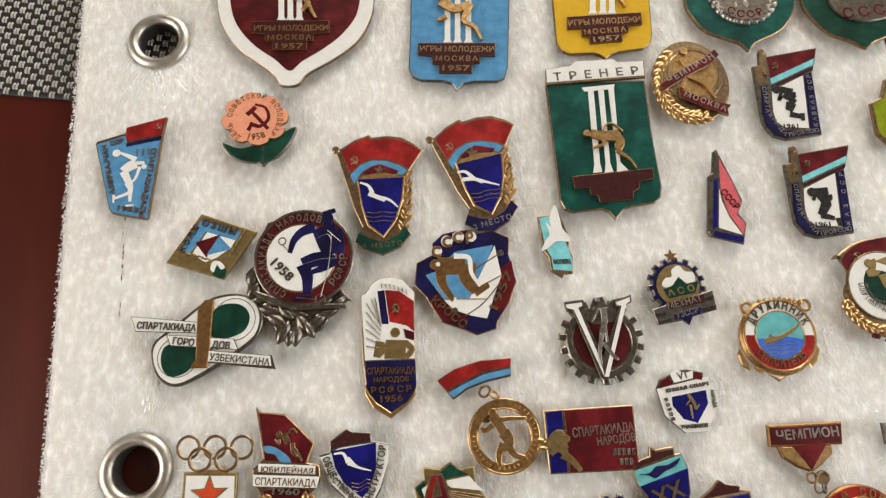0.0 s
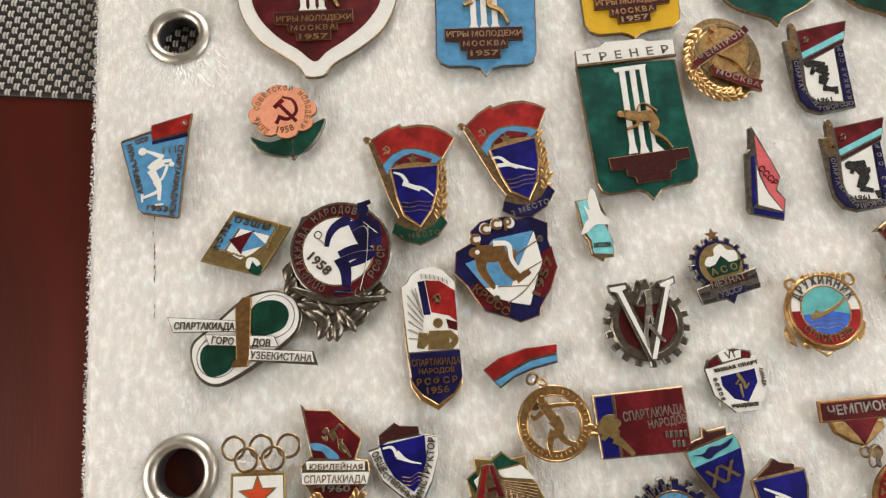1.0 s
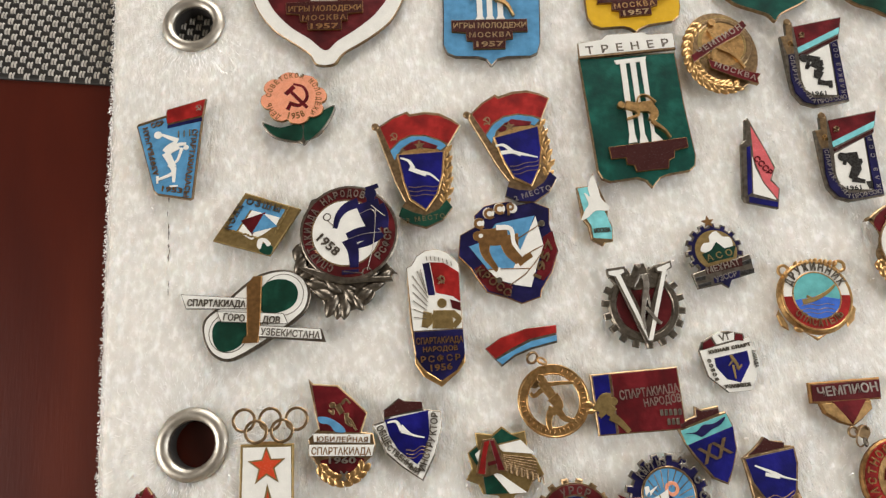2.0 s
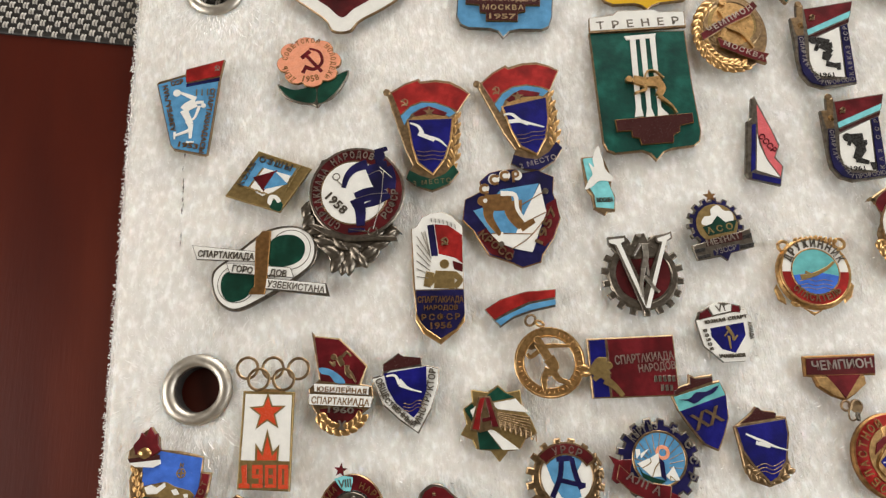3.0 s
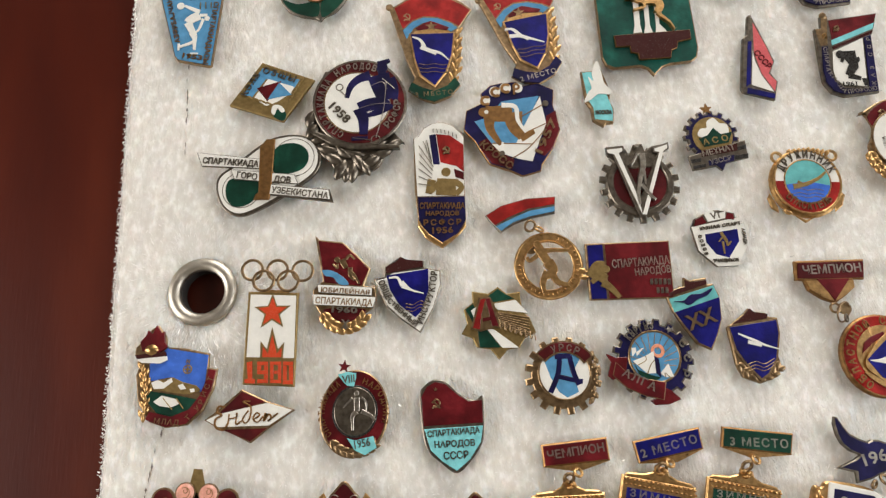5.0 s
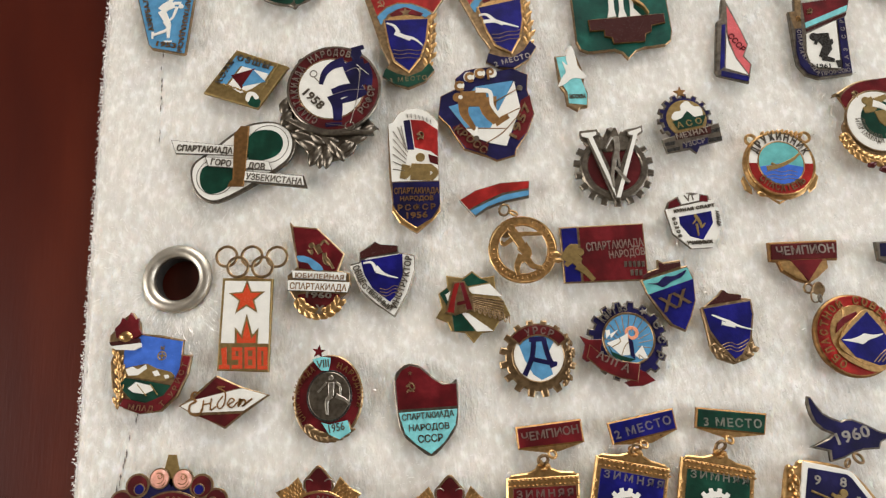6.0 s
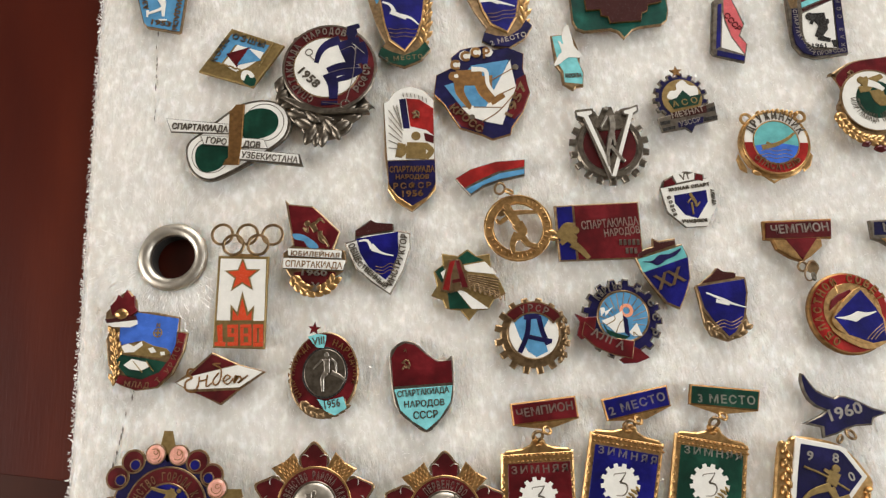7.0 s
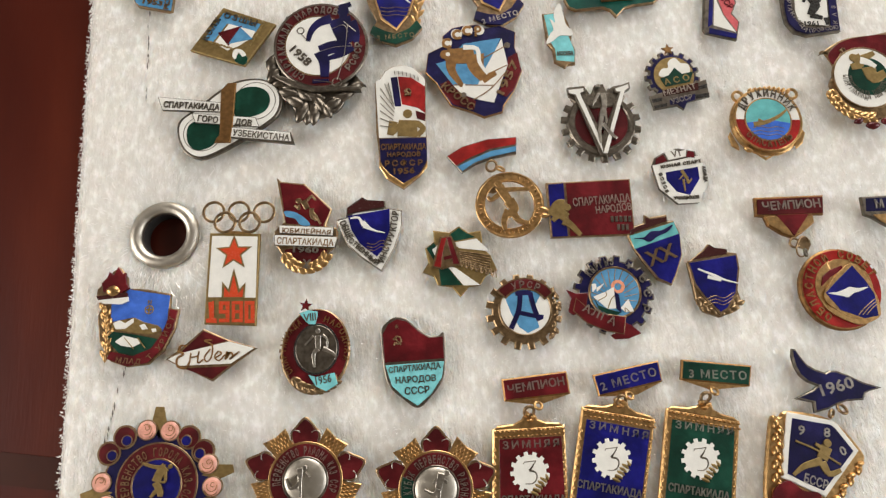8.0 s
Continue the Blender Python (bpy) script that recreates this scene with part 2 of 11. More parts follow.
FACE, SEAT, LAST = {}, {}, {}
PAIRS = {"title_field": "title_bar", "blossom": "blossom_plate", "shield": "shield_plate", "kite": "kite_plate", "star": "star_plate", "tower": "tower_plate", "rose": "rose_plate",
         "petal_line": "rose", "scroll": "scroll_plate", "scroll_eye": "scroll", "trefoil": "trefoil_plate", "gull": "shield", "wave": "gull", "bird": "bird_plate", "rim_field": "rim_plate", "plaque_field": "plaque", "ribbon": "ribbon_edge", "letter": "letter_plate"}


def host(b, wanted=None):
    """The part of the badge on which a new piece lies: the last one laid, if it is the wanted one, and never deeper than one level."""
    last = LAST.get(b.name)
    if last is None or (wanted and not last.name.split(".")[0] == wanted):
        return b
    return last if last.parent == b else last.parent

PLATE_FOOT, PLATE_TOP = 1.45, 2.4


def badge(name, x, y, label, category="badge", lean=(0, 0)):
    """An empty on the foam that carries a badge; its pin goes down into the foam."""
    ob = new(name)
    ob.matrix_world = pose(x * MM, y * MM, 0, lean[0], lean[1], 0)
    tagged(ob, label, category, "badges pinned to the board")
    FACE[ob.name] = [PLATE_TOP, 0]
    SEAT[ob.name] = PLATE_TOP
    bm = bmesh.new()
    bmesh.ops.create_cone(bm, cap_ends=True, segments=10, radius1=0.5 * MM, radius2=1.6 * MM, depth=2.6 * MM, matrix=Matrix.Translation((0, 0, 0.75 * MM)))
    part("pin", bm, BRASS, ob, "brass pin at the back")
    return ob


def slab(b, name, outline, material, shrink=0.0, rise=None, edge=None, label="", foot=None):
    """One piece of the badge's face. Each later piece lies a little higher than those before."""
    base, layer = FACE[b.name]
    if layer == 0 or name == "medal_plate":
        z0, z1, edge = PLATE_FOOT, base, 0.22 if edge is None else edge
    else:
        z0, z1, edge = base - 0.25, base + (0.035 * layer if rise is None else rise), 0.05 if edge is None else edge
    if foot is not None:
        z0 = foot
    FACE[b.name][1] += 1
    SEAT[b.name] = z1
    bm = bmesh.new()
    extrude(bm, inset(outline, shrink if shrink < 0.2 else shrink - 0.08), z0, z1, edge)
    ob = part(name, bm, material, host(b, PAIRS[name]) if name in PAIRS else b, label)
    LAST[b.name] = ob
    return ob


def group_slab(b, name, outlines, material, rise=None, edge=0.05, label="", foot=None):
    """Several outlines of one piece in one mesh: a figure, rays, a row of strokes."""
    base, layer = FACE[b.name]
    FACE[b.name][1] += 1
    bm = bmesh.new()
    for k, pts in enumerate(outlines):
        extrude(bm, pts, base - 0.2 if foot is None else foot, base + (0.035 * max(layer, 1) if rise is None else rise) + 0.004 * k, edge)
    return part(name, bm, material, b, label)


def hoop(b, name, c, r0, r1, material, z0=None, rise=None, label="", n=44):
    """A ring with a rounded upper side between two radii."""
    base, layer = FACE[b.name]
    FACE[b.name][1] += 1
    z0 = base - 0.25 if z0 is None else z0
    z1 = base + (0.035 * layer if rise is None else rise)
    e = min(0.25 * (r1 - r0), 0.25)
    section = [(r0, z0), (r0, z1 - e * 0.8), (r0 + e, z1), (r1 - e, z1), (r1, z1 - e * 0.8), (r1, z0)]
    bm = bmesh.new()
    rings = [[bm.verts.new(((c[0] + q * math.cos(2 * math.pi * i / n)) * MM, (c[1] + q * math.sin(2 * math.pi * i / n)) * MM, z * MM)) for q, z in section] for i in range(n)]
    for i in range(n):
        a, d = rings[i], rings[(i + 1) % n]
        for k in range(6):
            bm.faces.new((a[k], d[k], d[(k + 1) % 6], a[(k + 1) % 6]))
    bmesh.ops.recalc_face_normals(bm, faces=bm.faces)
    return part(name, bm, material, b, label)


GLYPHS = {}


def glyph(text, spacing=1.0):
    """The mesh of a word in the built-in font: vertices, faces and advance width at size 1."""
    key = (text, spacing)
    if key not in GLYPHS:
        curve = bpy.data.curves.new("lettering", "FONT")
        curve.body, curve.resolution_u, curve.extrude, curve.align_x = text, 2, 0.02, "LEFT"
        curve.offset, curve.space_character = 0.022, spacing
        ob = new("lettering", curve)
        bpy.context.view_layer.update()
        me = bpy.data.meshes.new_from_object(ob.evaluated_get(bpy.context.evaluated_depsgraph_get()))
        GLYPHS[key] = ([tuple(v.co) for v in me.vertices], [tuple(p.vertices) for p in me.polygons])
        bpy.data.objects.remove(ob)
        bpy.data.curves.remove(curve)
        bpy.data.meshes.remove(me)
    return GLYPHS[key]


def add_word(bm, text, x, y, angle, size, width, z, depth=0.03):
    verts, faces = glyph(text)
    if not verts:
        return
    lo, hi = min(v[0] for v in verts), max(v[0] for v in verts)
    top = max(v[1] for v in verts)
    stretch = width / (hi - lo) / (size / max(0.5, top)) if width else 1.0
    if stretch > 1.12 and len(text) > 1 and not text.isdigit():
        verts, faces = glyph(text, round(1 + (stretch / 1.02 - 1) * len(text) / (len(text) - 1), 1))
        lo, hi = min(v[0] for v in verts), max(v[0] for v in verts)
    kx, ky = (width / (hi - lo) if width else size / 0.72), size / max(0.5, top)
    if len(text) == 1 and kx > 1.15 * ky:
        spare = width - (hi - lo) * ky * 1.05
        x, y, kx = x + math.cos(angle) * spare / 2, y + math.sin(angle) * spare / 2, ky * 1.05
    ca, sa = math.cos(angle), math.sin(angle)
    made = []
    for vx, vy, vz in verts:
        px, py = (vx - lo) * kx, vy * ky
        made.append(bm.verts.new(((x + ca * px - sa * py) * MM, (y + sa * px + ca * py) * MM, (z + (depth if vz > 0 else -0.3)) * MM)))
    for f in faces:
        if len(set(f)) > 2:
            bm.faces.new([made[i] for i in f])


def word(b, text, p, q, size, material, label=""):
    """A word whose foot runs from p to q."""
    base, layer = FACE[b.name]
    FACE[b.name][1] += 1
    bm = bmesh.new()
    add_word(bm, text, p[0], p[1], math.atan2(q[1] - p[1], q[0] - p[0]), size, math.dist(p, q), SEAT[b.name])
    return part("inscription", bm, material, host(b), label)


def arc_word(b, text, c, r, a0, a1, size, material, label=""):
    """Letters round a circle from angle a0 to a1: clockwise with their tops outwards, anticlockwise with their tops inwards."""
    base, layer = FACE[b.name]
    FACE[b.name][1] += 1
    bm = bmesh.new()
    n, out = len(text), a0 > a1
    pitch = abs(a1 - a0) / n
    wide = radians(pitch) * r * 0.74
    for i, letter in enumerate(text):
        if letter == " ":
            continue
        a = radians(a0 + (a1 - a0) * (i + 0.5) / n)
        turn = a - math.pi / 2 if out else a + math.pi / 2
        w = min(wide, size * 0.95)
        x, y = c[0] + r * math.cos(a) - math.cos(turn) * w / 2, c[1] + r * math.sin(a) - math.sin(turn) * w / 2
        add_word(bm, letter, x, y, turn, size, w, SEAT[b.name])
    return part("inscription", bm, material, host(b), label)


def leaves(b, name, places, material, rise=0.35, label=""):
    """Small swollen leaves or beads: (x, y, length, width, direction) each."""
    base, layer = FACE[b.name]
    FACE[b.name][1] += 1
    bm = bmesh.new()
    for k, (x, y, long, wide, turn) in enumerate(places):
        m = Matrix.Translation((x * MM, y * MM, (base + 0.02) * MM)) @ Matrix.Rotation(radians(turn), 4, "Z") @ Matrix.Diagonal((long / 2 * MM, wide / 2 * MM, (rise + 0.03 * (k % 3)) * MM, 1))
        made = bmesh.ops.create_uvsphere(bm, u_segments=10, v_segments=6, radius=1.0)["verts"]
        for v in made:
            v.co.y *= 1.15 - 0.75 * v.co.x * v.co.x
            v.co.z *= 1.0 - 0.45 * abs(v.co.y)
            v.co = m @ v.co
    return tagged(part(name, bm, material, b, label, True), kind="stuff")


def wreath(b, name, c, r, a0, a1, n, long, wide, material, rise=0.45, squash=1.0):
    """A branch of leaves along an arc, in pairs."""
    places = []
    for i in range(n):
        a = a0 + (a1 - a0) * (i + 0.5) / n
        for side, splay in ((-1, -28), (1, 28)):
            q = r + side * wide * 0.38
            way = a + (90 if a1 > a0 else -90) + splay * (1 if a1 < a0 else -1)
            places.append((c[0] + q * math.cos(radians(a)), c[1] + squash * q * math.sin(radians(a)), long, wide, way))
    return leaves(b, name, places, material, rise)


def figure(b, strokes, material, head=None, rise=0.4, label="plain raised figure"):
    """A plain figure of tapered strokes (points, width, end width) and a round knob."""
    shapes = [L(pts, w * 1.4, w1 * 1.35) for pts, w, w1 in strokes]
    if head:
        shapes.append(D(head[0], head[1], 14))
    return group_slab(b, "figure", shapes, material, rise, 0.08, label)


def dome(b, c, r, material):
    """A low polished dome."""
    base, layer = FACE[b.name]
    bm = bmesh.new()
    bmesh.ops.create_uvsphere(bm, u_segments=32, v_segments=16, radius=1.0, matrix=Matrix.Translation((c[0] * MM, c[1] * MM, (base + 0.5) * MM)) @ Matrix.Diagonal((r * MM, r * MM, 0.9 * MM, 1)))
    return part("dome", bm, material, b, "polished silver dome", True)


def link_ring(b, c, r, wire, material, z, tilt=(0, 0)):
    """A round wire loop that joins a medal to its bar."""
    bm = bmesh.new()
    n, k = 20, 8
    turn = Euler((radians(tilt[0]), radians(tilt[1]), 0)).to_matrix()
    rings = []
    for i in range(n):
        a = 2 * math.pi * i / n
        rings.append([])
        for j in range(k):
            t = 2 * math.pi * j / k
            q = r + wire * math.cos(t)
            v = turn @ Vector((q * math.cos(a), q * math.sin(a), wire * math.sin(t)))
            rings[-1].append(bm.verts.new(((c[0] + v.x) * MM, (c[1] + v.y) * MM, (z + v.z) * MM)))
    for i in range(n):
        for j in range(k):
            bm.faces.new((rings[i][j], rings[(i + 1) % n][j], rings[(i + 1) % n][(j + 1) % k], rings[i][(j + 1) % k]))
    return part("link_ring", bm, material, b, "", True)


# Unseen room round the table, walls and ceiling toned down against reflections
def block(name, lo, hi, material, parent=None, edge=0.0):
    bm = bmesh.new()
    bmesh.ops.create_cube(bm, size=1.0)
    for v in bm.verts:
        v.co = [lo[i] + (v.co[i] + 0.5) * (hi[i] - lo[i]) for i in range(3)]
    if edge:
        bmesh.ops.bevel(bm, geom=bm.edges[:], offset=edge, segments=3, profile=0.6, affect="EDGES")
    return link_mesh(name, bm, material, parent)


FLOOR_Z, TABLE_Z = -0.76, -BOARD_DEPTH
tagged(block("floor", (-2.1, -2.1, FLOOR_Z - 0.1), (2.1, 2.1, FLOOR_Z), FLOOR), "brown laminate floor under the table", "floor", kind="structure")
tagged(block("ceiling", (-2.1, -2.1, 1.85), (2.1, 2.1, 1.95), DIM_CEILING), "unseen ceiling, toned dark to keep reflections low", "ceiling", kind="structure")
tagged(block("wall_south", (-2.1, -2.1, FLOOR_Z), (2.1, -2.0, 1.85), DIM_WALL), "unseen plain wall, toned down to dim reflections", "wall", kind="structure")


def wall_with_opening(name, along_x, at, lo, hi, a, b, sill, head):
    """A wall in one mesh of four blocks round a window opening."""
    bm = bmesh.new()
    for u0, u1, z0, z1 in ((lo, a, FLOOR_Z, 1.85), (b, hi, FLOOR_Z, 1.85), (a, b, FLOOR_Z, sill), (a, b, head, 1.85)):
        x0, x1, y0, y1 = (u0, u1, at, at + 0.1) if along_x else (at, at + 0.1, u0, u1)
        made = bmesh.ops.create_cube(bm, size=1.0)["verts"]
        for v in made:
            v.co = (x0 + (v.co.x + 0.5) * (x1 - x0), y0 + (v.co.y + 0.5) * (y1 - y0), z0 + (v.co.z + 0.5) * (z1 - z0))
    return tagged(link_mesh(name, bm, DIM_WALL), "unseen plain wall with a window opening, toned down to dim reflections", "wall", kind="structure")


wall_with_opening("wall_north", True, 2.0, -2.1, 2.0, -0.1, 1.5, 0.25, 1.65)
wall_with_opening("wall_east", False, 2.0, -2.0, 2.1, -0.95, 0.35, 0.25, 1.65)
wall_with_opening("wall_west", False, -2.1, -2.0, 2.0, -0.95, 0.35, 0.25, 1.65)

# The table with its mahogany top
table = tagged(new("table"), "dark red-brown mahogany table with a satin top", "table")
table.matrix_world = pose(0.15, 0.1, FLOOR_Z)
top_thick = 0.028
block("tabletop", (-0.75, -0.45, TABLE_Z - FLOOR_Z - top_thick), (0.75, 0.45, TABLE_Z - FLOOR_Z), WOOD, table, 0.004)
for sx in (-0.68, 0.68):
    for sy in (-0.38, 0.38):
        block("leg", (sx - 0.03, sy - 0.03, 0), (sx + 0.03, sy + 0.03, TABLE_Z - FLOOR_Z - top_thick), WOOD, table, 0.003)

# A darker band across the tabletop, running under the board
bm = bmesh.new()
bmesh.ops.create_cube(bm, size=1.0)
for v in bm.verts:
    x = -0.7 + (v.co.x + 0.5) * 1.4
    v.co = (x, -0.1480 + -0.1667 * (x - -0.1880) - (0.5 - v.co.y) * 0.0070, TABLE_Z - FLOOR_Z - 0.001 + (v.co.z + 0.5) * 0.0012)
part("dark_band", bm, DARK_BAND, table, "dark brown band across the tabletop")

# Badges

b = badge("games_badge", 36.7, 109.1, "large maroon enamel shield badge with broad white border and column relief", "badge")
slab(b, "base_plate", C([(-21.14, 18.94), (-20.91, 8.32), (-19.41, 0.48), (-15.18, -6.54), (-10.03, -11.03), (-6.10, -14.57), (-4.37, -17.92), (0.39, -18.25), (3.04, -15.19), (9.66, -11.55), (15.67, -6.98), (19.62, -0.49), (20.91, 5.46), (21.05, 16.06), (18.33, 25.34), (0.14, 29.36), (-17.94, 27.82)]), BRASS)
slab(b, "border", C([(-21.14, 18.94), (-20.91, 8.32), (-19.41, 0.48), (-15.18, -6.54), (-10.03, -11.03), (-6.10, -14.57), (-4.08, -17.94), (0.10, -18.23), (3.04, -15.19), (9.66, -11.55), (15.67, -6.98), (19.62, -0.49), (20.91, 5.46), (21.05, 16.06), (18.33, 25.34), (0.14, 29.36), (-17.94, 27.82)]), WHITE, 0.28, label="white enamel border")
slab(b, "field", C([(-17.48, 18.69), (-17.15, 7.19), (-15.27, 0.19), (-10.78, -6.01), (-5.65, -10.34), (-1.74, -14.05), (1.63, -11.50), (7.55, -7.93), (12.83, -3.42), (16.62, 3.15), (17.54, 16.29), (13.60, 22.36), (0.10, 24.75), (-14.05, 24.25)]), MAROON, rise=0.12, label="maroon enamel field")
slab(b, "column", P([(-4.39, 17.79), (-2.87, 17.69), (-2.96, 1.91), (-2.52, 0.85), (-4.89, 1.02), (-4.44, 2.01)]), WHITE, rise=0.35)
slab(b, "column", P([(-1.95, 17.63), (-0.43, 17.52), (-0.58, 1.75), (-0.14, 0.69), (-2.52, 0.85), (-2.06, 1.85)]), WHITE, rise=0.354)
slab(b, "column", P([(0.48, 17.46), (2.01, 17.36), (1.80, 1.58), (2.23, 0.53), (-0.14, 0.69), (0.31, 1.69)]), WHITE, rise=0.358)
slab(b, "column", P([(-5.15, 19.46), (2.79, 18.92), (2.00, 17.00), (-4.39, 17.43)]), WHITE, rise=0.362)
figure(b, [([(0.41, 10.36), (3.35, 5.79), (1.97, 3.29)], 1.34, 0.74), ([(3.35, 5.79), (4.36, 3.13), (5.51, 0.65)], 0.59, 0.45), ([(-0.38, 6.91), (3.39, 8.05)], 0.89, 0.59)], GOLD, ((-1.09, 11.34), 1.19), rise=0.9)
slab(b, "plaque", P([(-11.42, 0.78), (8.91, -0.27), (8.82, -3.99), (4.68, -4.05), (4.65, -6.06), (3.03, -5.95), (2.84, -8.61), (-5.94, -8.00), (-6.09, -5.49), (-7.85, -5.37), (-8.00, -3.18), (-11.40, -2.61)]), BRONZE, rise=0.66, edge=0.1)
slab(b, "plaque_field", P([(-11.42, 0.78), (8.91, -0.27), (8.82, -3.99), (4.68, -4.05), (4.65, -6.06), (3.03, -5.95), (2.84, -8.61), (-5.94, -8.00), (-6.09, -5.49), (-7.85, -5.37), (-8.00, -3.18), (-11.40, -2.61)]), PLUM, 0.2, rise=0.72, edge=0.03)
word(b, "ИГРЫ МОЛОДЕЖИ", (-10.81, -2.14), (8.39, -3.29), 1.68, BRONZE)
word(b, "МОСКВА", (-7.26, -5.08), (4.21, -5.70), 1.55, BRONZE)
word(b, "1957", (-5.21, -7.72), (2.12, -8.22), 1.54, BRONZE)

b = badge("games_badge", 79.3, 102.8, "sky-blue enamel shield badge with white columns and gilt figure", "badge")
slab(b, "base_plate", P([(-10.71, 30.73), (-12.70, 0.87), (-13.70, -9.03), (-12.82, -11.53), (-10.71, -12.81), (-4.94, -13.37), (-2.83, -14.32), (-1.67, -16.33), (0.06, -14.52), (2.71, -14.06), (8.78, -14.47), (10.76, -13.64), (11.90, -10.78), (14.28, 9.31), (15.86, 28.91)]), STEEL)
slab(b, "field", P([(-10.71, 30.73), (-12.70, 0.87), (-13.70, -9.03), (-12.82, -11.53), (-10.71, -12.81), (-4.94, -13.37), (-2.83, -14.32), (-1.67, -16.33), (0.06, -14.52), (2.71, -14.06), (8.78, -14.47), (10.76, -13.64), (11.90, -10.78), (14.28, 9.31), (15.86, 28.91)]), SKY, 0.35, label="sky-blue enamel field")
slab(b, "column", P([(-2.11, 22.84), (-0.58, 22.73), (-2.34, -1.52), (-1.97, -2.55), (-4.32, -2.39), (-3.81, -1.42)]), WHITE, rise=0.35)
slab(b, "column", P([(0.64, 22.65), (2.17, 22.54), (0.31, -1.70), (0.68, -2.73), (-1.67, -2.57), (-1.16, -1.60)]), WHITE, rise=0.354)
slab(b, "column", P([(3.55, 22.45), (5.07, 22.35), (3.11, -1.90), (3.47, -2.93), (1.12, -2.76), (1.64, -1.80)]), WHITE, rise=0.358)
slab(b, "column", P([(-2.76, 24.51), (5.97, 23.91), (5.05, 21.99), (-2.13, 22.48)]), WHITE, rise=0.362)
figure(b, [([(-4.08, 9.69), (-0.50, 7.20), (3.79, 8.29)], 1.92, 1.63), ([(3.79, 8.29), (1.47, 3.63), (4.27, 1.40), (5.74, -2.41)], 1.18, 0.44), ([(-2.91, 4.96), (-5.21, 4.09)], 0.89, 0.59)], GOLD, ((-3.55, 10.87), 1.04), rise=1.0)
slab(b, "plaque", P([(-10.81, -2.28), (9.18, -3.65), (8.84, -7.45), (4.89, -7.18), (4.73, -9.14), (2.80, -9.34), (2.45, -11.93), (-5.96, -11.35), (-5.80, -8.92), (-7.39, -8.64), (-7.39, -6.34), (-11.02, -5.76)]), BRONZE, rise=0.66, edge=0.1)
slab(b, "plaque_field", P([(-10.81, -2.28), (9.18, -3.65), (8.84, -7.45), (4.89, -7.18), (4.73, -9.14), (2.80, -9.34), (2.45, -11.93), (-5.96, -11.35), (-5.80, -8.92), (-7.39, -8.64), (-7.39, -6.34), (-11.02, -5.76)]), PLUM, 0.2, rise=0.72, edge=0.03)
word(b, "ИГРЫ МОЛОДЕЖИ", (-10.52, -4.80), (8.65, -6.28), 1.67, BRASS)
word(b, "МОСКВА", (-6.61, -7.87), (4.33, -8.62), 1.53, BRASS)
word(b, "1957", (-5.05, -10.76), (2.07, -11.25), 1.53, BRASS)

b = badge("games_badge", 118.0, 107.0, "yellow enamel shield badge with white columns and plum plaque", "badge")
slab(b, "base_plate", P([(-11.54, 25.82), (-13.05, 4.36), (-13.47, -8.42), (-12.29, -11.00), (-10.21, -12.14), (-4.31, -12.21), (-2.61, -12.83), (-1.16, -14.08), (0.32, -13.03), (2.33, -12.34), (9.08, -11.80), (11.10, -10.27), (11.95, -7.64), (12.77, 2.59), (14.81, 24.03)]), BRASS)
slab(b, "field", P([(-11.54, 25.82), (-13.05, 4.36), (-13.47, -8.42), (-12.29, -11.00), (-10.21, -12.14), (-4.31, -12.21), (-2.61, -12.83), (-1.16, -14.08), (0.32, -13.03), (2.33, -12.34), (9.08, -11.80), (11.10, -10.27), (11.95, -7.64), (12.77, 2.59), (14.81, 24.03)]), YELLOW, 0.32, label="yellow enamel field")
slab(b, "column", P([(-1.78, 14.20), (-0.26, 14.10), (-2.07, 0.31), (-1.76, -0.74), (-4.14, -0.58), (-3.56, 0.42)]), WHITE, rise=0.35)
slab(b, "column", P([(0.96, 14.01), (2.49, 13.91), (0.62, 0.13), (0.93, -0.92), (-1.46, -0.76), (-0.87, 0.23)]), WHITE, rise=0.354)
slab(b, "column", P([(3.40, 13.85), (4.93, 13.74), (3.01, -0.03), (3.32, -1.09), (0.93, -0.92), (1.52, 0.07)]), WHITE, rise=0.358)
slab(b, "column", P([(-2.34, 15.86), (5.92, 15.30), (4.88, 13.39), (-1.83, 13.84)]), WHITE, rise=0.362)
figure(b, [([(2.62, 5.91), (5.14, 2.24), (5.67, 0.65)], 0.60, 0.45), ([(-3.07, 8.94), (1.23, 6.88), (3.74, 8.47)], 1.80, 1.50)], GOLD, ((-2.85, 10.70), 1.05), rise=0.9)
slab(b, "plaque", P([(-9.95, -1.38), (9.76, -1.36), (9.52, -4.93), (5.89, -5.19), (5.64, -6.87), (3.77, -7.42), (3.61, -9.59), (-4.86, -9.68), (-4.78, -7.84), (-6.65, -7.38), (-6.53, -5.19), (-10.25, -5.11)]), BRONZE, rise=0.66, edge=0.1)
slab(b, "plaque_field", P([(-9.95, -1.38), (9.76, -1.36), (9.52, -4.93), (5.89, -5.19), (5.64, -6.87), (3.77, -7.42), (3.61, -9.59), (-4.86, -9.68), (-4.78, -7.84), (-6.65, -7.38), (-6.53, -5.19), (-10.25, -5.11)]), PLUM, 0.2, rise=0.72, edge=0.03)
word(b, "ИГРЫ МОЛОДЕЖИ", (-9.83, -4.12), (9.18, -4.23), 1.69, BRONZE)
word(b, "МОСКВА", (-6.02, -7.08), (5.05, -6.83), 1.55, BRONZE)
word(b, "1957", (-3.94, -9.41), (3.22, -9.23), 1.55, BRASS)

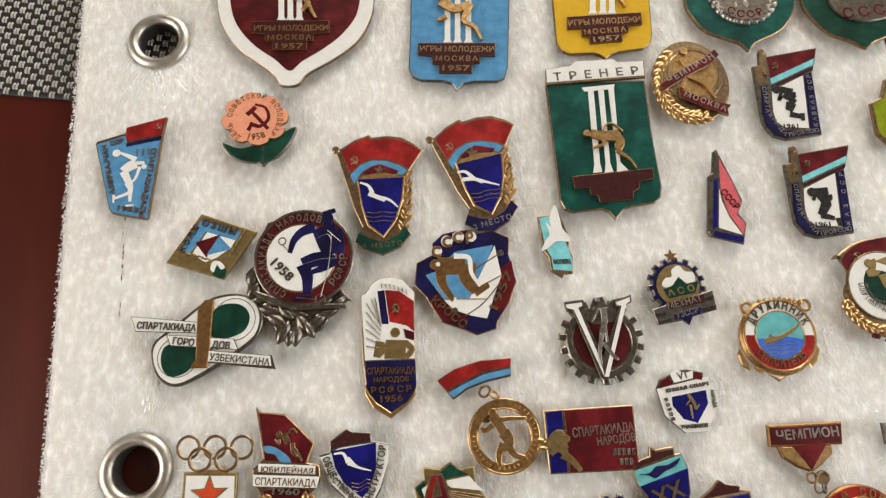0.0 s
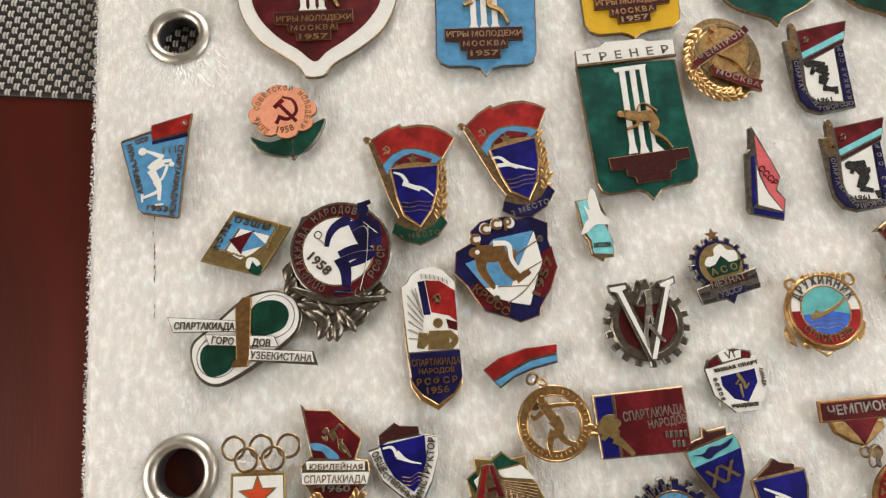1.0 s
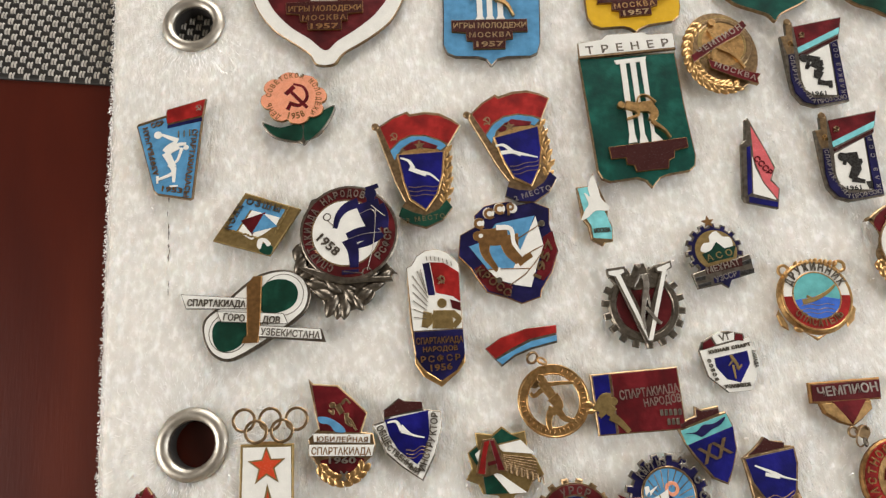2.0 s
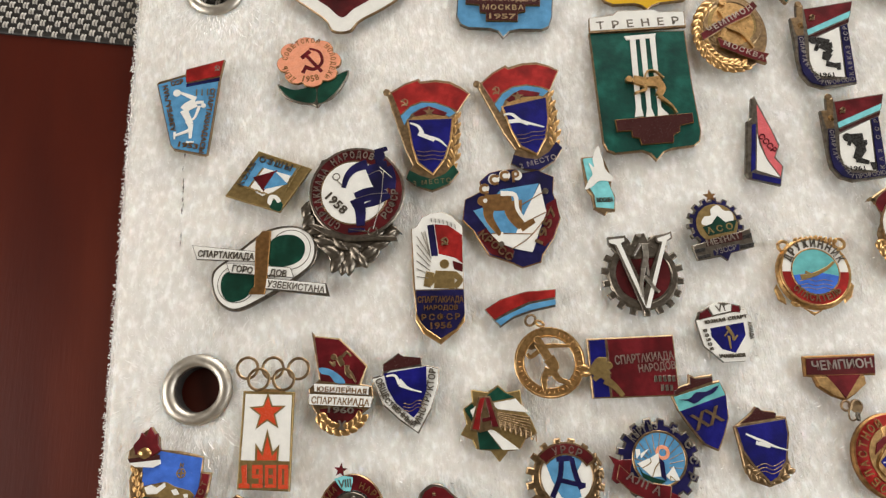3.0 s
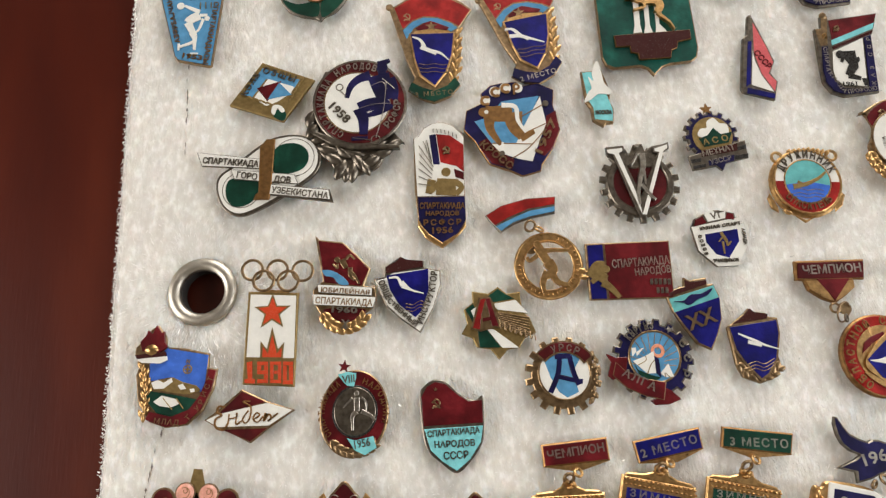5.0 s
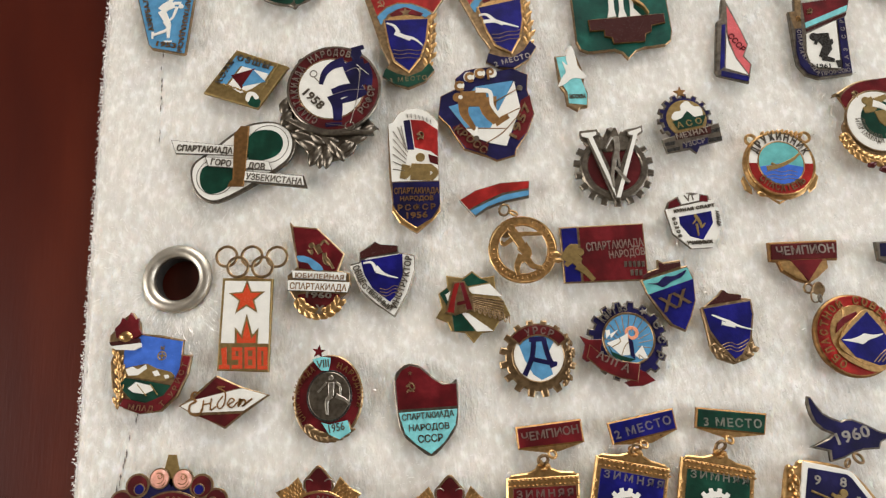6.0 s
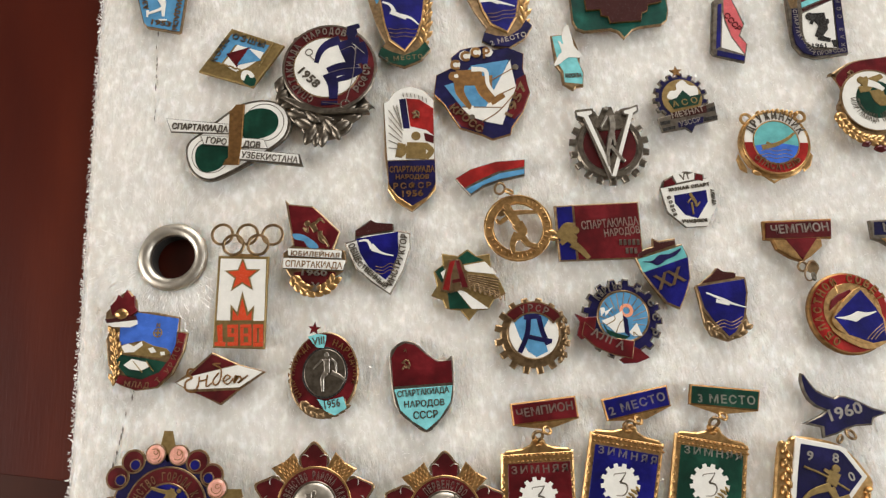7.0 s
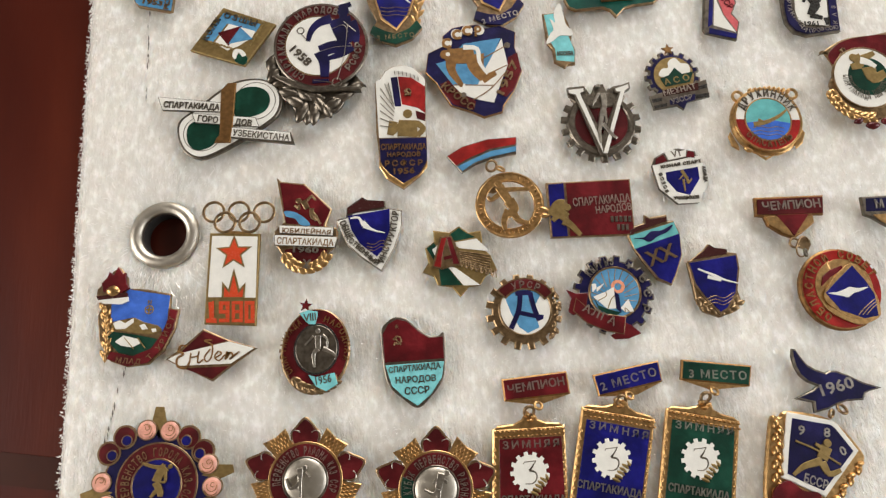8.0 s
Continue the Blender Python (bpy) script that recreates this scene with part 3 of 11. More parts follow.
b = badge("trainer_badge", 114.0, 69.9, "green enamel coach badge with white title bar, columns and gilt figure", "badge")
slab(b, "base_plate", P([(-13.62, 16.66), (11.85, 16.20), (11.51, 0.75), (11.78, -12.84), (11.05, -15.73), (9.47, -16.93), (3.85, -17.42), (1.67, -18.14), (-0.58, -20.43), (-1.96, -18.46), (-3.78, -17.61), (-10.73, -18.00), (-12.67, -17.00), (-13.52, -14.77), (-13.56, -0.60)]), BRASS)
slab(b, "field", P([(-13.62, 16.66), (11.85, 16.20), (11.51, 0.75), (11.78, -12.84), (11.05, -15.73), (9.47, -16.93), (3.85, -17.42), (1.67, -18.14), (-0.58, -20.43), (-1.96, -18.46), (-3.78, -17.61), (-10.73, -18.00), (-12.67, -17.00), (-13.52, -14.77), (-13.56, -0.60)]), PINE, 0.38, label="deep green translucent enamel field")
slab(b, "title_bar", P([(-13.30, 20.85), (-6.93, 21.40), (-5.61, 22.62), (4.55, 22.58), (5.46, 21.70), (12.22, 21.56), (12.09, 16.83), (-13.66, 16.34)]), BRASS, rise=0.5)
slab(b, "title_field", P([(-13.30, 20.85), (-6.93, 21.40), (-5.61, 22.62), (4.55, 22.58), (5.46, 21.70), (12.22, 21.56), (12.00, 17.16), (-13.46, 16.81)]), WHITE, 0.25, rise=0.62, label="white enamel title strip")
word(b, "ТРЕНЕР", (-11.51, 17.32), (10.47, 17.76), 2.28, STEEL)
slab(b, "column", P([(-3.06, 14.97), (-1.59, 15.03), (-2.63, -5.89), (-2.37, -8.16), (-4.64, -8.30), (-4.03, -5.80)]), WHITE, rise=0.35)
slab(b, "column", P([(-0.44, 14.95), (1.02, 15.01), (-0.12, -6.07), (0.41, -8.35), (-1.86, -8.49), (-1.24, -5.99)]), WHITE, rise=0.354)
slab(b, "column", P([(2.18, 14.93), (3.64, 14.99), (2.43, -5.94), (4.09, -8.16), (1.24, -8.41), (1.59, -5.88)]), WHITE, rise=0.358)
slab(b, "column", P([(-4.50, 15.07), (4.00, 15.45), (3.53, 14.19), (-4.06, 13.91)]), WHITE, rise=0.362)
figure(b, [([(-4.0, 2.1), (-1.0, 1.1), (3.0, 1.1)], 1.52, 2.17), ([(2.0, 1.1), (3.0, -0.9), (2.0, -2.9)], 1.84, 1.25), ([(2.0, -2.9), (4.0, -4.9), (5.0, -5.9), (6.0, -7.9)], 0.68, 0.25), ([(-2.0, 1.1), (-1.0, -0.9), (-4.0, -1.9)], 0.6, 0.42), ([(-1.0, 2.1), (0.0, 4.1), (2.0, 4.1), (4.0, 2.1)], 0.28, 0.29)], GOLD, ((-5.0, 2.1), 0.9), rise=1.1)
slab(b, "plaque", P([(-9.90, -8.98), (10.00, -8.11), (10.00, -10.80), (6.41, -11.44), (6.01, -13.18), (4.52, -13.81), (4.06, -15.98), (-4.00, -16.15), (-4.32, -14.38), (-6.07, -13.96), (-6.12, -12.20), (-9.74, -12.24)]), BRONZE, rise=0.66, edge=0.1)
slab(b, "plaque_field", P([(-9.90, -8.98), (10.00, -8.11), (10.00, -10.80), (6.41, -11.44), (6.01, -13.18), (4.52, -13.81), (4.06, -15.98), (-4.00, -16.15), (-4.32, -14.38), (-6.07, -13.96), (-6.12, -12.20), (-9.74, -12.24)]), PLUM, 0.2, rise=0.72, edge=0.03)

b = badge("emblem_badge", 155.3, 106.2, "pine-green enamel badge with a raised silver emblem", "badge")
slab(b, "base_plate", C([(-15.14, 2.77), (-14.07, -2.48), (-11.08, -6.95), (-5.63, -9.85), (-2.63, -11.40), (-0.95, -13.51), (1.26, -11.33), (8.17, -8.27), (12.02, -4.27), (14.30, 0.76), (15.32, 11.31), (2.60, 17.62), (-11.86, 13.16)]), BRASS)
slab(b, "field", C([(-15.14, 2.77), (-14.07, -2.48), (-11.08, -6.95), (-5.63, -9.85), (-2.63, -11.40), (-0.95, -13.51), (1.26, -11.33), (8.17, -8.27), (12.02, -4.27), (14.30, 0.76), (15.32, 11.31), (2.60, 17.62), (-11.86, 13.16)]), PINE, 0.4)
slab(b, "emblem", D((0.36, 3.46), 9.06), STEEL, rise=0.6, edge=0.4)
wreath(b, "emblem_wreath", (0.36, 3.46), 8.15, 178, 354, 13, 2.72, 1.36, SILVER, 0.8, 1.0)
leaves(b, "emblem_relief", [(-7.33, 2.47, 1.95, 1.20, -134), (-7.09, 0.15, 1.95, 1.20, -118), (-6.29, -1.89, 1.95, 1.20, -102), (-4.98, -3.52, 1.95, 1.20, -86), (-3.26, -4.60, 1.95, 1.20, -70), (-1.27, -5.07, 1.95, 1.20, -54), (0.84, -4.88, 1.95, 1.20, -38), (2.92, -4.06, 1.95, 1.20, -22), (4.81, -2.65, 1.95, 1.20, -6), (6.37, -0.77, 1.95, 1.20, 10), (7.47, 1.46, 1.95, 1.20, 26), (8.03, 3.85, 1.95, 1.20, 42), (-2.25, 0.15, 2.10, 1.50, 76), (0.52, 0.31, 1.80, 3.91, 6), (2.75, 2.42, 2.10, 1.35, 56)], SILVER, 1.0)
slab(b, "scroll_band", band((0.49, 4.15), 6.05, 9.07, 222, 306), STEEL, rise=1.0)
arc_word(b, "СССР", (0.49, 4.15), 8.46, 224, 303, 2.11, CRIMSON)

b = badge("emblem_badge", 184.0, 105.1, "dark green enamel badge with a raised red-lettered emblem", "badge")
slab(b, "base_plate", C([(-12.88, 1.75), (-10.88, -4.43), (-7.37, -8.92), (-2.66, -11.26), (1.10, -13.69), (3.61, -12.02), (8.91, -10.03), (16.15, -5.42), (20.50, -0.53), (20.24, 10.11), (5.81, 14.71), (-9.17, 10.32)]), BRASS)
slab(b, "field", C([(-12.88, 1.75), (-10.88, -4.43), (-7.37, -8.92), (-2.66, -11.26), (1.10, -13.69), (3.61, -12.02), (8.91, -10.03), (16.15, -5.42), (20.50, -0.53), (20.24, 10.11), (5.81, 14.71), (-9.17, 10.32)]), GREEN, 0.4)
slab(b, "emblem", C([(-6.11, 1.29), (-4.54, -3.15), (-0.58, -5.65), (5.38, -6.05), (12.11, -3.42), (15.82, 5.06), (6.49, 11.05), (-3.88, 6.40)]), STEEL, rise=0.6, edge=0.4)
word(b, "СССР", (-3.14, -4.96), (11.94, -4.10), 3.14, CRIMSON)

b = badge("champion_badge", 138.0, 84.8, "oval gilt champion badge with wreath and crimson ribbons", "badge")
slab(b, "base_plate", E((-0.09, 0.33), 9.58, 11.61, 4), BRASS)
slab(b, "field", E((0.56, 2.40), 7.57, 8.44, -4), OLIVE, rise=0.1)
slab(b, "disc", E((0.85, 2.38), 5.53, 6.41, -4), GOLD, rise=0.16)
hoop(b, "rim", (0.56, 2.40), 6.41, 7.86, BRASS, rise=0.3)
wreath(b, "wreath", (-0.52, -0.45), 8.41, 114, 294, 14, 3.48, 1.59, GOLD, 0.5, 1.18)
wreath(b, "wreath", (-0.57, -0.77), 7.24, 176, 279, 9, 3.19, 1.59, GOLD, 0.6, 1.2)
arc_word(b, "СКИЙ КОМ", (0.33, 1.92), 6.84, 104, -38, 1.35, BRASS)
figure(b, [([(-1.82, 6.66), (-0.91, 3.31), (-2.76, 1.00)], 1.31, 0.87), ([(-1.18, 1.70), (2.75, -1.00), (4.93, -5.15)], 1.02, 0.44), ([(-1.75, 0.93), (-3.24, -1.87)], 1.02, 0.58)], GOLD, ((-1.03, 8.75), 1.02), rise=0.7)
slab(b, "ribbon_edge", P([(-8.57, -0.54), (-4.00, 2.38), (3.21, 5.82), (6.95, 8.54), (7.83, 6.82), (5.64, 4.50), (-1.23, 1.38), (-8.17, -2.66)]), BRASS, rise=0.85)
slab(b, "ribbon", P([(-8.57, -0.54), (-4.00, 2.38), (3.21, 5.82), (6.95, 8.54), (7.83, 6.82), (5.64, 4.50), (-1.23, 1.38), (-8.17, -2.66)]), CRIMSON, 0.14, rise=0.9, label="crimson enamel ribbon")
word(b, "ЧЕМПИОН", (-6.21, -0.38), (6.51, 6.08), 1.65, SILVER)
slab(b, "ribbon_edge", P([(-4.39, -1.79), (-3.34, -2.51), (2.69, -5.47), (8.43, -7.45), (7.34, -8.64), (7.34, -10.21), (2.22, -8.13), (-4.00, -4.70)]), BRASS, rise=0.9)
slab(b, "ribbon", P([(-4.39, -1.79), (-3.34, -2.51), (2.69, -5.47), (8.43, -7.45), (7.34, -8.64), (7.34, -10.21), (2.22, -8.13), (-4.00, -4.70)]), CRIMSON, 0.14, rise=0.95)
word(b, "МОСКВА", (-3.20, -4.27), (6.65, -9.23), 1.51, SILVER)

b = badge("sports_badge", 162.3, 79.6, "white enamel sports badge with crimson flag and navy lettered border", "badge")
slab(b, "base_plate", P([(-7.96, 8.52), (-6.17, 8.72), (-5.73, 12.43), (-3.68, 12.45), (-3.79, 11.15), (9.76, 12.84), (8.47, 9.01), (7.05, 5.88), (5.76, -11.54), (-3.33, -12.43), (-6.59, -11.14), (-8.35, -7.97), (-8.44, -4.11)]), STEEL)
slab(b, "shaft", P([(-7.85, 8.35), (-6.21, 8.56), (-5.62, 12.26), (-3.85, 12.30), (-5.25, 3.21), (-7.30, 3.03)]), BRASS, 0.06)
slab(b, "shaft_knob", D((-4.98, 12.54), 0.94), BRASS, rise=0.2, edge=0.25)
slab(b, "flag", P([(-3.82, 10.99), (9.55, 12.53), (8.44, 9.50), (-4.07, 4.72)]), CRIMSON, 0.1)
slab(b, "stripe", P([(-4.22, 4.73), (8.51, 9.82), (7.76, 7.76), (-4.28, 2.98)]), TEAL, 0.08)
slab(b, "stripe", P([(-4.35, 2.67), (7.69, 7.45), (7.27, 6.19), (-4.11, 1.70)]), PLUM, 0.08)
slab(b, "field", P([(-4.49, 1.25), (4.41, 5.10), (2.89, -9.82), (-3.33, -9.08), (-5.12, -7.43), (-5.34, -4.32)]), WHITE, 0.1)
slab(b, "border", P([(-7.05, 2.86), (-5.31, 2.89), (-6.04, -4.28), (-5.46, -7.71), (-3.38, -10.00), (3.17, -10.45), (4.73, 5.24), (6.77, 5.90), (5.55, -11.22), (-3.23, -11.98), (-6.11, -10.87), (-7.79, -8.01), (-8.01, -4.14)]), NAVY, 0.1)
figure(b, [([(-2.3, 1.4), (0.7, 0.4)], 1.25, 1.4), ([(-1.3, 0.4), (0.7, -1.6)], 2.3, 1.5), ([(-2.3, 0.4), (-3.3, -1.6), (-2.3, -0.6)], 0.62, 0.55), ([(0.7, 0.4), (0.7, -0.6), (-0.3, -1.6)], 0.96, 0.6), ([(-0.3, -1.6), (0.7, -2.6)], 1.34, 1.3), ([(-0.3, -2.6), (-1.3, -4.6)], 1.82, 1.3), ([(-1.3, -5.6), (1.7, -6.6)], 1.15, 0.75), ([(1.7, -5.6), (1.7, -7.6)], 1.06, 0.6)], BLACK, ((-3.3, 1.4), 1.14), rise=0.42)
word(b, "1961", (-3.54, -9.37), (0.13, -9.47), 1.22, BLACK)
word(b, "СПАРТА", (-6.83, 2.52), (-7.15, -4.82), 1.12, SILVER)
word(b, "КИАДА", (-6.85, -5.46), (-3.70, -11.50), 1.11, SILVER)
word(b, "ПРОФСОЮ", (-2.62, -11.72), (5.20, -10.89), 1.22, SILVER)
word(b, "КАВКАЗ ССР", (5.12, -9.36), (6.27, 4.97), 1.10, SILVER)
word(b, "Я", (-6.58, 5.21), (-4.80, 5.41), 1.50, GOLD)
group_slab(b, "hammer_and_sickle", [L([(-2.34, 8.98), (-1.78, 8.72), (-1.75, 8.04), (-2.32, 7.57), (-2.89, 7.78)], 0.16, 0.30), L([(-3.08, 7.34), (-2.80, 7.71)], 0.30, 0.22), L([(-1.91, 7.37), (-2.63, 8.55)], 0.24, 0.24), L([(-2.95, 8.35), (-2.33, 8.81)], 0.34, 0.34)], BRASS)

b = badge("sports_badge", 164.6, 52.9, "white enamel sports badge with red flag, turquoise stripe and navy border", "badge")
slab(b, "base_plate", P([(-7.71, 7.96), (-5.98, 8.14), (-5.53, 11.60), (-3.53, 11.61), (-3.65, 10.40), (9.54, 11.93), (8.28, 8.37), (6.88, 5.46), (5.57, -10.78), (-3.29, -11.58), (-6.46, -10.37), (-8.16, -7.41), (-8.23, -3.81)]), STEEL)
slab(b, "shaft", P([(-7.61, 7.81), (-6.01, 8.00), (-5.42, 11.44), (-3.70, 11.47), (-5.10, 3.01), (-7.10, 2.85)]), BRASS, 0.06)
slab(b, "shaft_knob", D((-4.80, 11.70), 0.92), BRASS, rise=0.2, edge=0.25)
slab(b, "flag", P([(-3.68, 10.25), (9.33, 11.64), (8.24, 8.83), (-3.95, 4.41)]), CRIMSON, 0.1)
slab(b, "stripe", P([(-4.09, 4.42), (8.31, 9.13), (7.58, 7.21), (-4.16, 2.79)]), TEAL, 0.08)
slab(b, "stripe", P([(-4.22, 2.50), (7.51, 6.92), (7.09, 5.74), (-3.99, 1.60)]), PLUM, 0.08)
slab(b, "field", P([(-4.36, 1.18), (4.31, 4.74), (2.78, -9.16), (-3.28, -8.46), (-5.01, -6.91), (-5.21, -4.01)]), WHITE, 0.1)
slab(b, "border", P([(-6.85, 2.68), (-5.16, 2.71), (-5.90, -3.97), (-5.35, -7.17), (-3.33, -9.31), (3.05, -9.75), (4.62, 4.87), (6.60, 5.48), (5.37, -10.48), (-3.19, -11.17), (-5.99, -10.12), (-7.62, -7.45), (-7.82, -3.84)]), NAVY, 0.1)
figure(b, [([(-2.6, 0.1), (1.4, 0.1)], 1.25, 1.4), ([(-0.6, 0.1), (0.4, -2.9)], 2.3, 1.5), ([(-1.6, 0.1), (-2.6, -1.9), (-2.6, -1.9)], 0.62, 0.55), ([(1.4, -0.9), (1.4, -1.9), (-0.6, -2.9)], 0.96, 0.6), ([(0.4, -2.9), (1.4, -2.9)], 1.34, 1.3), ([(0.4, -2.9), (-1.6, -5.9)], 1.82, 1.3), ([(-1.6, -5.9), (1.4, -6.9)], 1.15, 0.75), ([(2.4, -6.9), (2.4, -8.9)], 1.06, 0.6)], BLACK, ((-2.6, 0.1), 1.14), rise=0.42)
word(b, "1961", (-3.48, -8.73), (0.09, -8.83), 1.19, BLACK)
word(b, "СПАРТА", (-6.64, 2.37), (-6.98, -4.47), 1.09, SILVER)
word(b, "КИАДА", (-6.69, -5.07), (-3.64, -10.71), 1.08, SILVER)
word(b, "ПРОФСОЮ", (-2.59, -10.92), (5.02, -10.17), 1.19, SILVER)
word(b, "КАЗ ССР", (4.95, -8.74), (6.12, 4.61), 1.07, SILVER)
word(b, "Я", (-6.39, 4.88), (-4.65, 5.06), 1.46, GOLD)
group_slab(b, "hammer_and_sickle", [L([(-2.25, 8.38), (-1.70, 8.13), (-1.67, 7.49), (-2.23, 7.06), (-2.79, 7.26)], 0.15, 0.29), L([(-2.97, 6.85), (-2.70, 7.20)], 0.29, 0.21), L([(-1.83, 6.87), (-2.53, 7.98)], 0.23, 0.23), L([(-2.84, 7.79), (-2.23, 8.22)], 0.33, 0.33)], BRASS)

b = badge("lime_badge", 185.7, 73.5, "lime-green enamel badge in a brass frame", "badge")
slab(b, "base_plate", P([(-3.37, 2.29), (-0.25, 3.67), (1.88, 8.67), (14.49, 9.43), (11.28, -7.79), (-0.87, -10.33), (-3.81, -5.98)]), BRASS)
slab(b, "field", P([(-3.37, 2.29), (-0.25, 3.67), (1.88, 8.67), (14.49, 9.43), (11.28, -7.79), (-0.87, -10.33), (-3.81, -5.98)]), LIME, 0.7)

b = badge("discus_badge", -4.2, 70.5, "pale blue enamel badge with white discus figure and red flag", "badge")
slab(b, "base_plate", P([(-9.22, 7.44), (-8.84, 8.02), (-1.95, 9.85), (-1.76, 11.38), (8.16, 13.66), (7.25, 8.60), (4.78, -12.92), (3.99, -13.30), (-3.85, -11.32), (-4.73, -10.25)]), BRASS, edge=0.1)
slab(b, "field", P([(-8.93, 7.26), (-1.91, 9.23), (-1.19, 6.42), (6.88, 7.40), (4.51, -13.05), (-3.73, -11.04), (-4.62, -9.97)]), SKY, 0.05)
slab(b, "flag", P([(-1.75, 11.23), (8.03, 13.51), (7.23, 8.91), (-1.67, 7.37)]), RED, 0.08)
slab(b, "stripe", P([(-1.65, 7.07), (7.25, 8.60), (7.16, 7.38), (-1.59, 5.99)]), NAVY, 0.1)
group_slab(b, "hammer_and_sickle", [L([(6.10, 11.97), (6.71, 11.71), (6.91, 11.04), (6.46, 10.59), (5.86, 10.79)], 0.16, 0.29), L([(5.78, 10.36), (5.96, 10.73)], 0.29, 0.21), L([(6.91, 10.39), (5.93, 11.55)], 0.23, 0.23), L([(5.67, 11.35), (6.16, 11.80)], 0.33, 0.33)], STEEL)
figure(b, [([(-2.8, 4.5), (-0.8, 3.5), (1.2, 2.5)], 0.46, 0.96), ([(1.2, 1.5), (-0.8, 0.5), (-1.8, -0.5)], 1.85, 1.72), ([(1.2, 1.5), (3.2, 1.5)], 0.66, 0.62), ([(2.2, 0.5), (1.2, -2.5), (0.2, -3.5)], 0.56, 0.34), ([(-1.8, -0.5), (-0.8, -2.5), (0.2, -4.5)], 1.45, 1.03), ([(0.2, -4.5), (0.2, -6.5), (0.2, -8.5)], 0.92, 0.48), ([(-0.8, -9.5), (1.2, -9.5)], 0.39, 0.28), ([(-0.8, -3.5), (0.2, -5.5), (-0.8, -6.5), (-3.8, -7.5)], 0.92, 0.48), ([(-3.8, -6.5), (-3.8, -8.5)], 0.46, 0.31)], WHITE, ((3.2, 0.5), 0.66), rise=0.2)
slab(b, "discus", D((-3.8, 4.5), 0.99), WHITE, rise=0.18)
word(b, "АЗӘРБАЈЧАН", (-3.49, -6.12), (-6.39, 6.94), 1.33, BRONZE)
word(b, "ССР", (-5.39, 6.56), (-2.22, 7.26), 1.35, BRONZE)
word(b, "1953", (-2.8, -10.5), (2.2, -11.5), 1.35, BRONZE)
word(b, "СПАРТАКИАДАСЫ", (4.87, 5.40), (2.59, -12.48), 1.35, BRONZE)
word(b, "III", (1.2, 3.5), (4.2, 3.5), 1.75, OLIVE)

b = badge("flower_badge", 26.7, 79.8, "peach enamel flower badge with two green leaves", "badge")
slab(b, "base_plate", C([(-8.69, -3.56), (-4.88, -5.35), (0.03, -5.08), (4.95, -2.66), (9.77, -0.52), (8.46, -4.44), (5.63, -8.05), (2.84, -9.37), (1.59, -10.63), (0.05, -9.78), (-3.44, -9.09), (-6.95, -7.18)]), STEEL)
slab(b, "leaf", C([(-8.41, -3.89), (-4.18, -5.40), (1.01, -4.84), (1.02, -9.39), (-3.44, -8.93), (-6.67, -6.90)]), GREEN, 0.15)
slab(b, "leaf", C([(9.62, -0.82), (4.95, -2.66), (1.85, -4.90), (1.86, -9.75), (5.21, -8.02), (8.18, -4.42)]), GREEN, 0.15)
slab(b, "blossom_plate", C([(7.61, 0.77), (8.01, 2.50), (7.08, 4.18), (5.82, 4.83), (5.87, 6.08), (4.70, 7.67), (2.72, 8.38), (1.36, 8.08), (0.38, 9.07), (-1.68, 9.55), (-3.54, 8.85), (-4.18, 7.78), (-5.61, 7.92), (-7.31, 7.01), (-7.93, 5.33), (-7.47, 4.12), (-8.50, 3.34), (-8.85, 1.60), (-7.89, -0.06), (-6.62, -0.70), (-6.66, -1.91), (-5.48, -3.46), (-3.53, -4.14), (-2.20, -3.86), (-1.23, -4.81), (0.78, -5.27), (2.60, -4.61), (3.24, -3.57), (4.64, -3.71), (6.35, -2.84), (7.00, -1.19), (6.57, 0.00)]), BRONZE, rise=0.5, edge=0.2)
slab(b, "blossom", C([(7.61, 0.77), (8.01, 2.50), (7.08, 4.18), (5.82, 4.83), (5.87, 6.08), (4.70, 7.67), (2.72, 8.38), (1.36, 8.08), (0.38, 9.07), (-1.68, 9.55), (-3.54, 8.85), (-4.18, 7.78), (-5.61, 7.92), (-7.31, 7.01), (-7.93, 5.33), (-7.47, 4.12), (-8.50, 3.34), (-8.85, 1.60), (-7.89, -0.06), (-6.62, -0.70), (-6.66, -1.91), (-5.48, -3.46), (-3.53, -4.14), (-2.20, -3.86), (-1.23, -4.81), (0.78, -5.27), (2.60, -4.61), (3.24, -3.57), (4.64, -3.71), (6.35, -2.84), (7.00, -1.19), (6.57, 0.00)]), PEACH, 0.22, rise=0.55, label="peach enamel blossom")
FACE[b.name][0] += 0.5
group_slab(b, "hammer_and_sickle", [L([(-0.37, 6.0), (2.26, 4.85), (3.01, 1.89), (0.97, -0.12), (-1.66, 0.77)], 0.6, 1.1), L([(-2.08, -1.1), (-1.21, 0.51)], 1.1, 0.8), L([(2.93, -0.98), (-1.24, 4.12)], 0.9, 0.9), L([(-2.42, 3.24), (-0.15, 5.25)], 1.2, 1.2)], CRIMSON, 0.12)
arc_word(b, "ДЕНЬ СОВЕТСКОЙ МОЛОДЕЖИ", (-0.44, 2.05), 5.75, 236, -50, 1.4, BRONZE)
arc_word(b, "1958", (-0.44, 2.37), 6.12, 248, 299, 1.77, BRONZE)

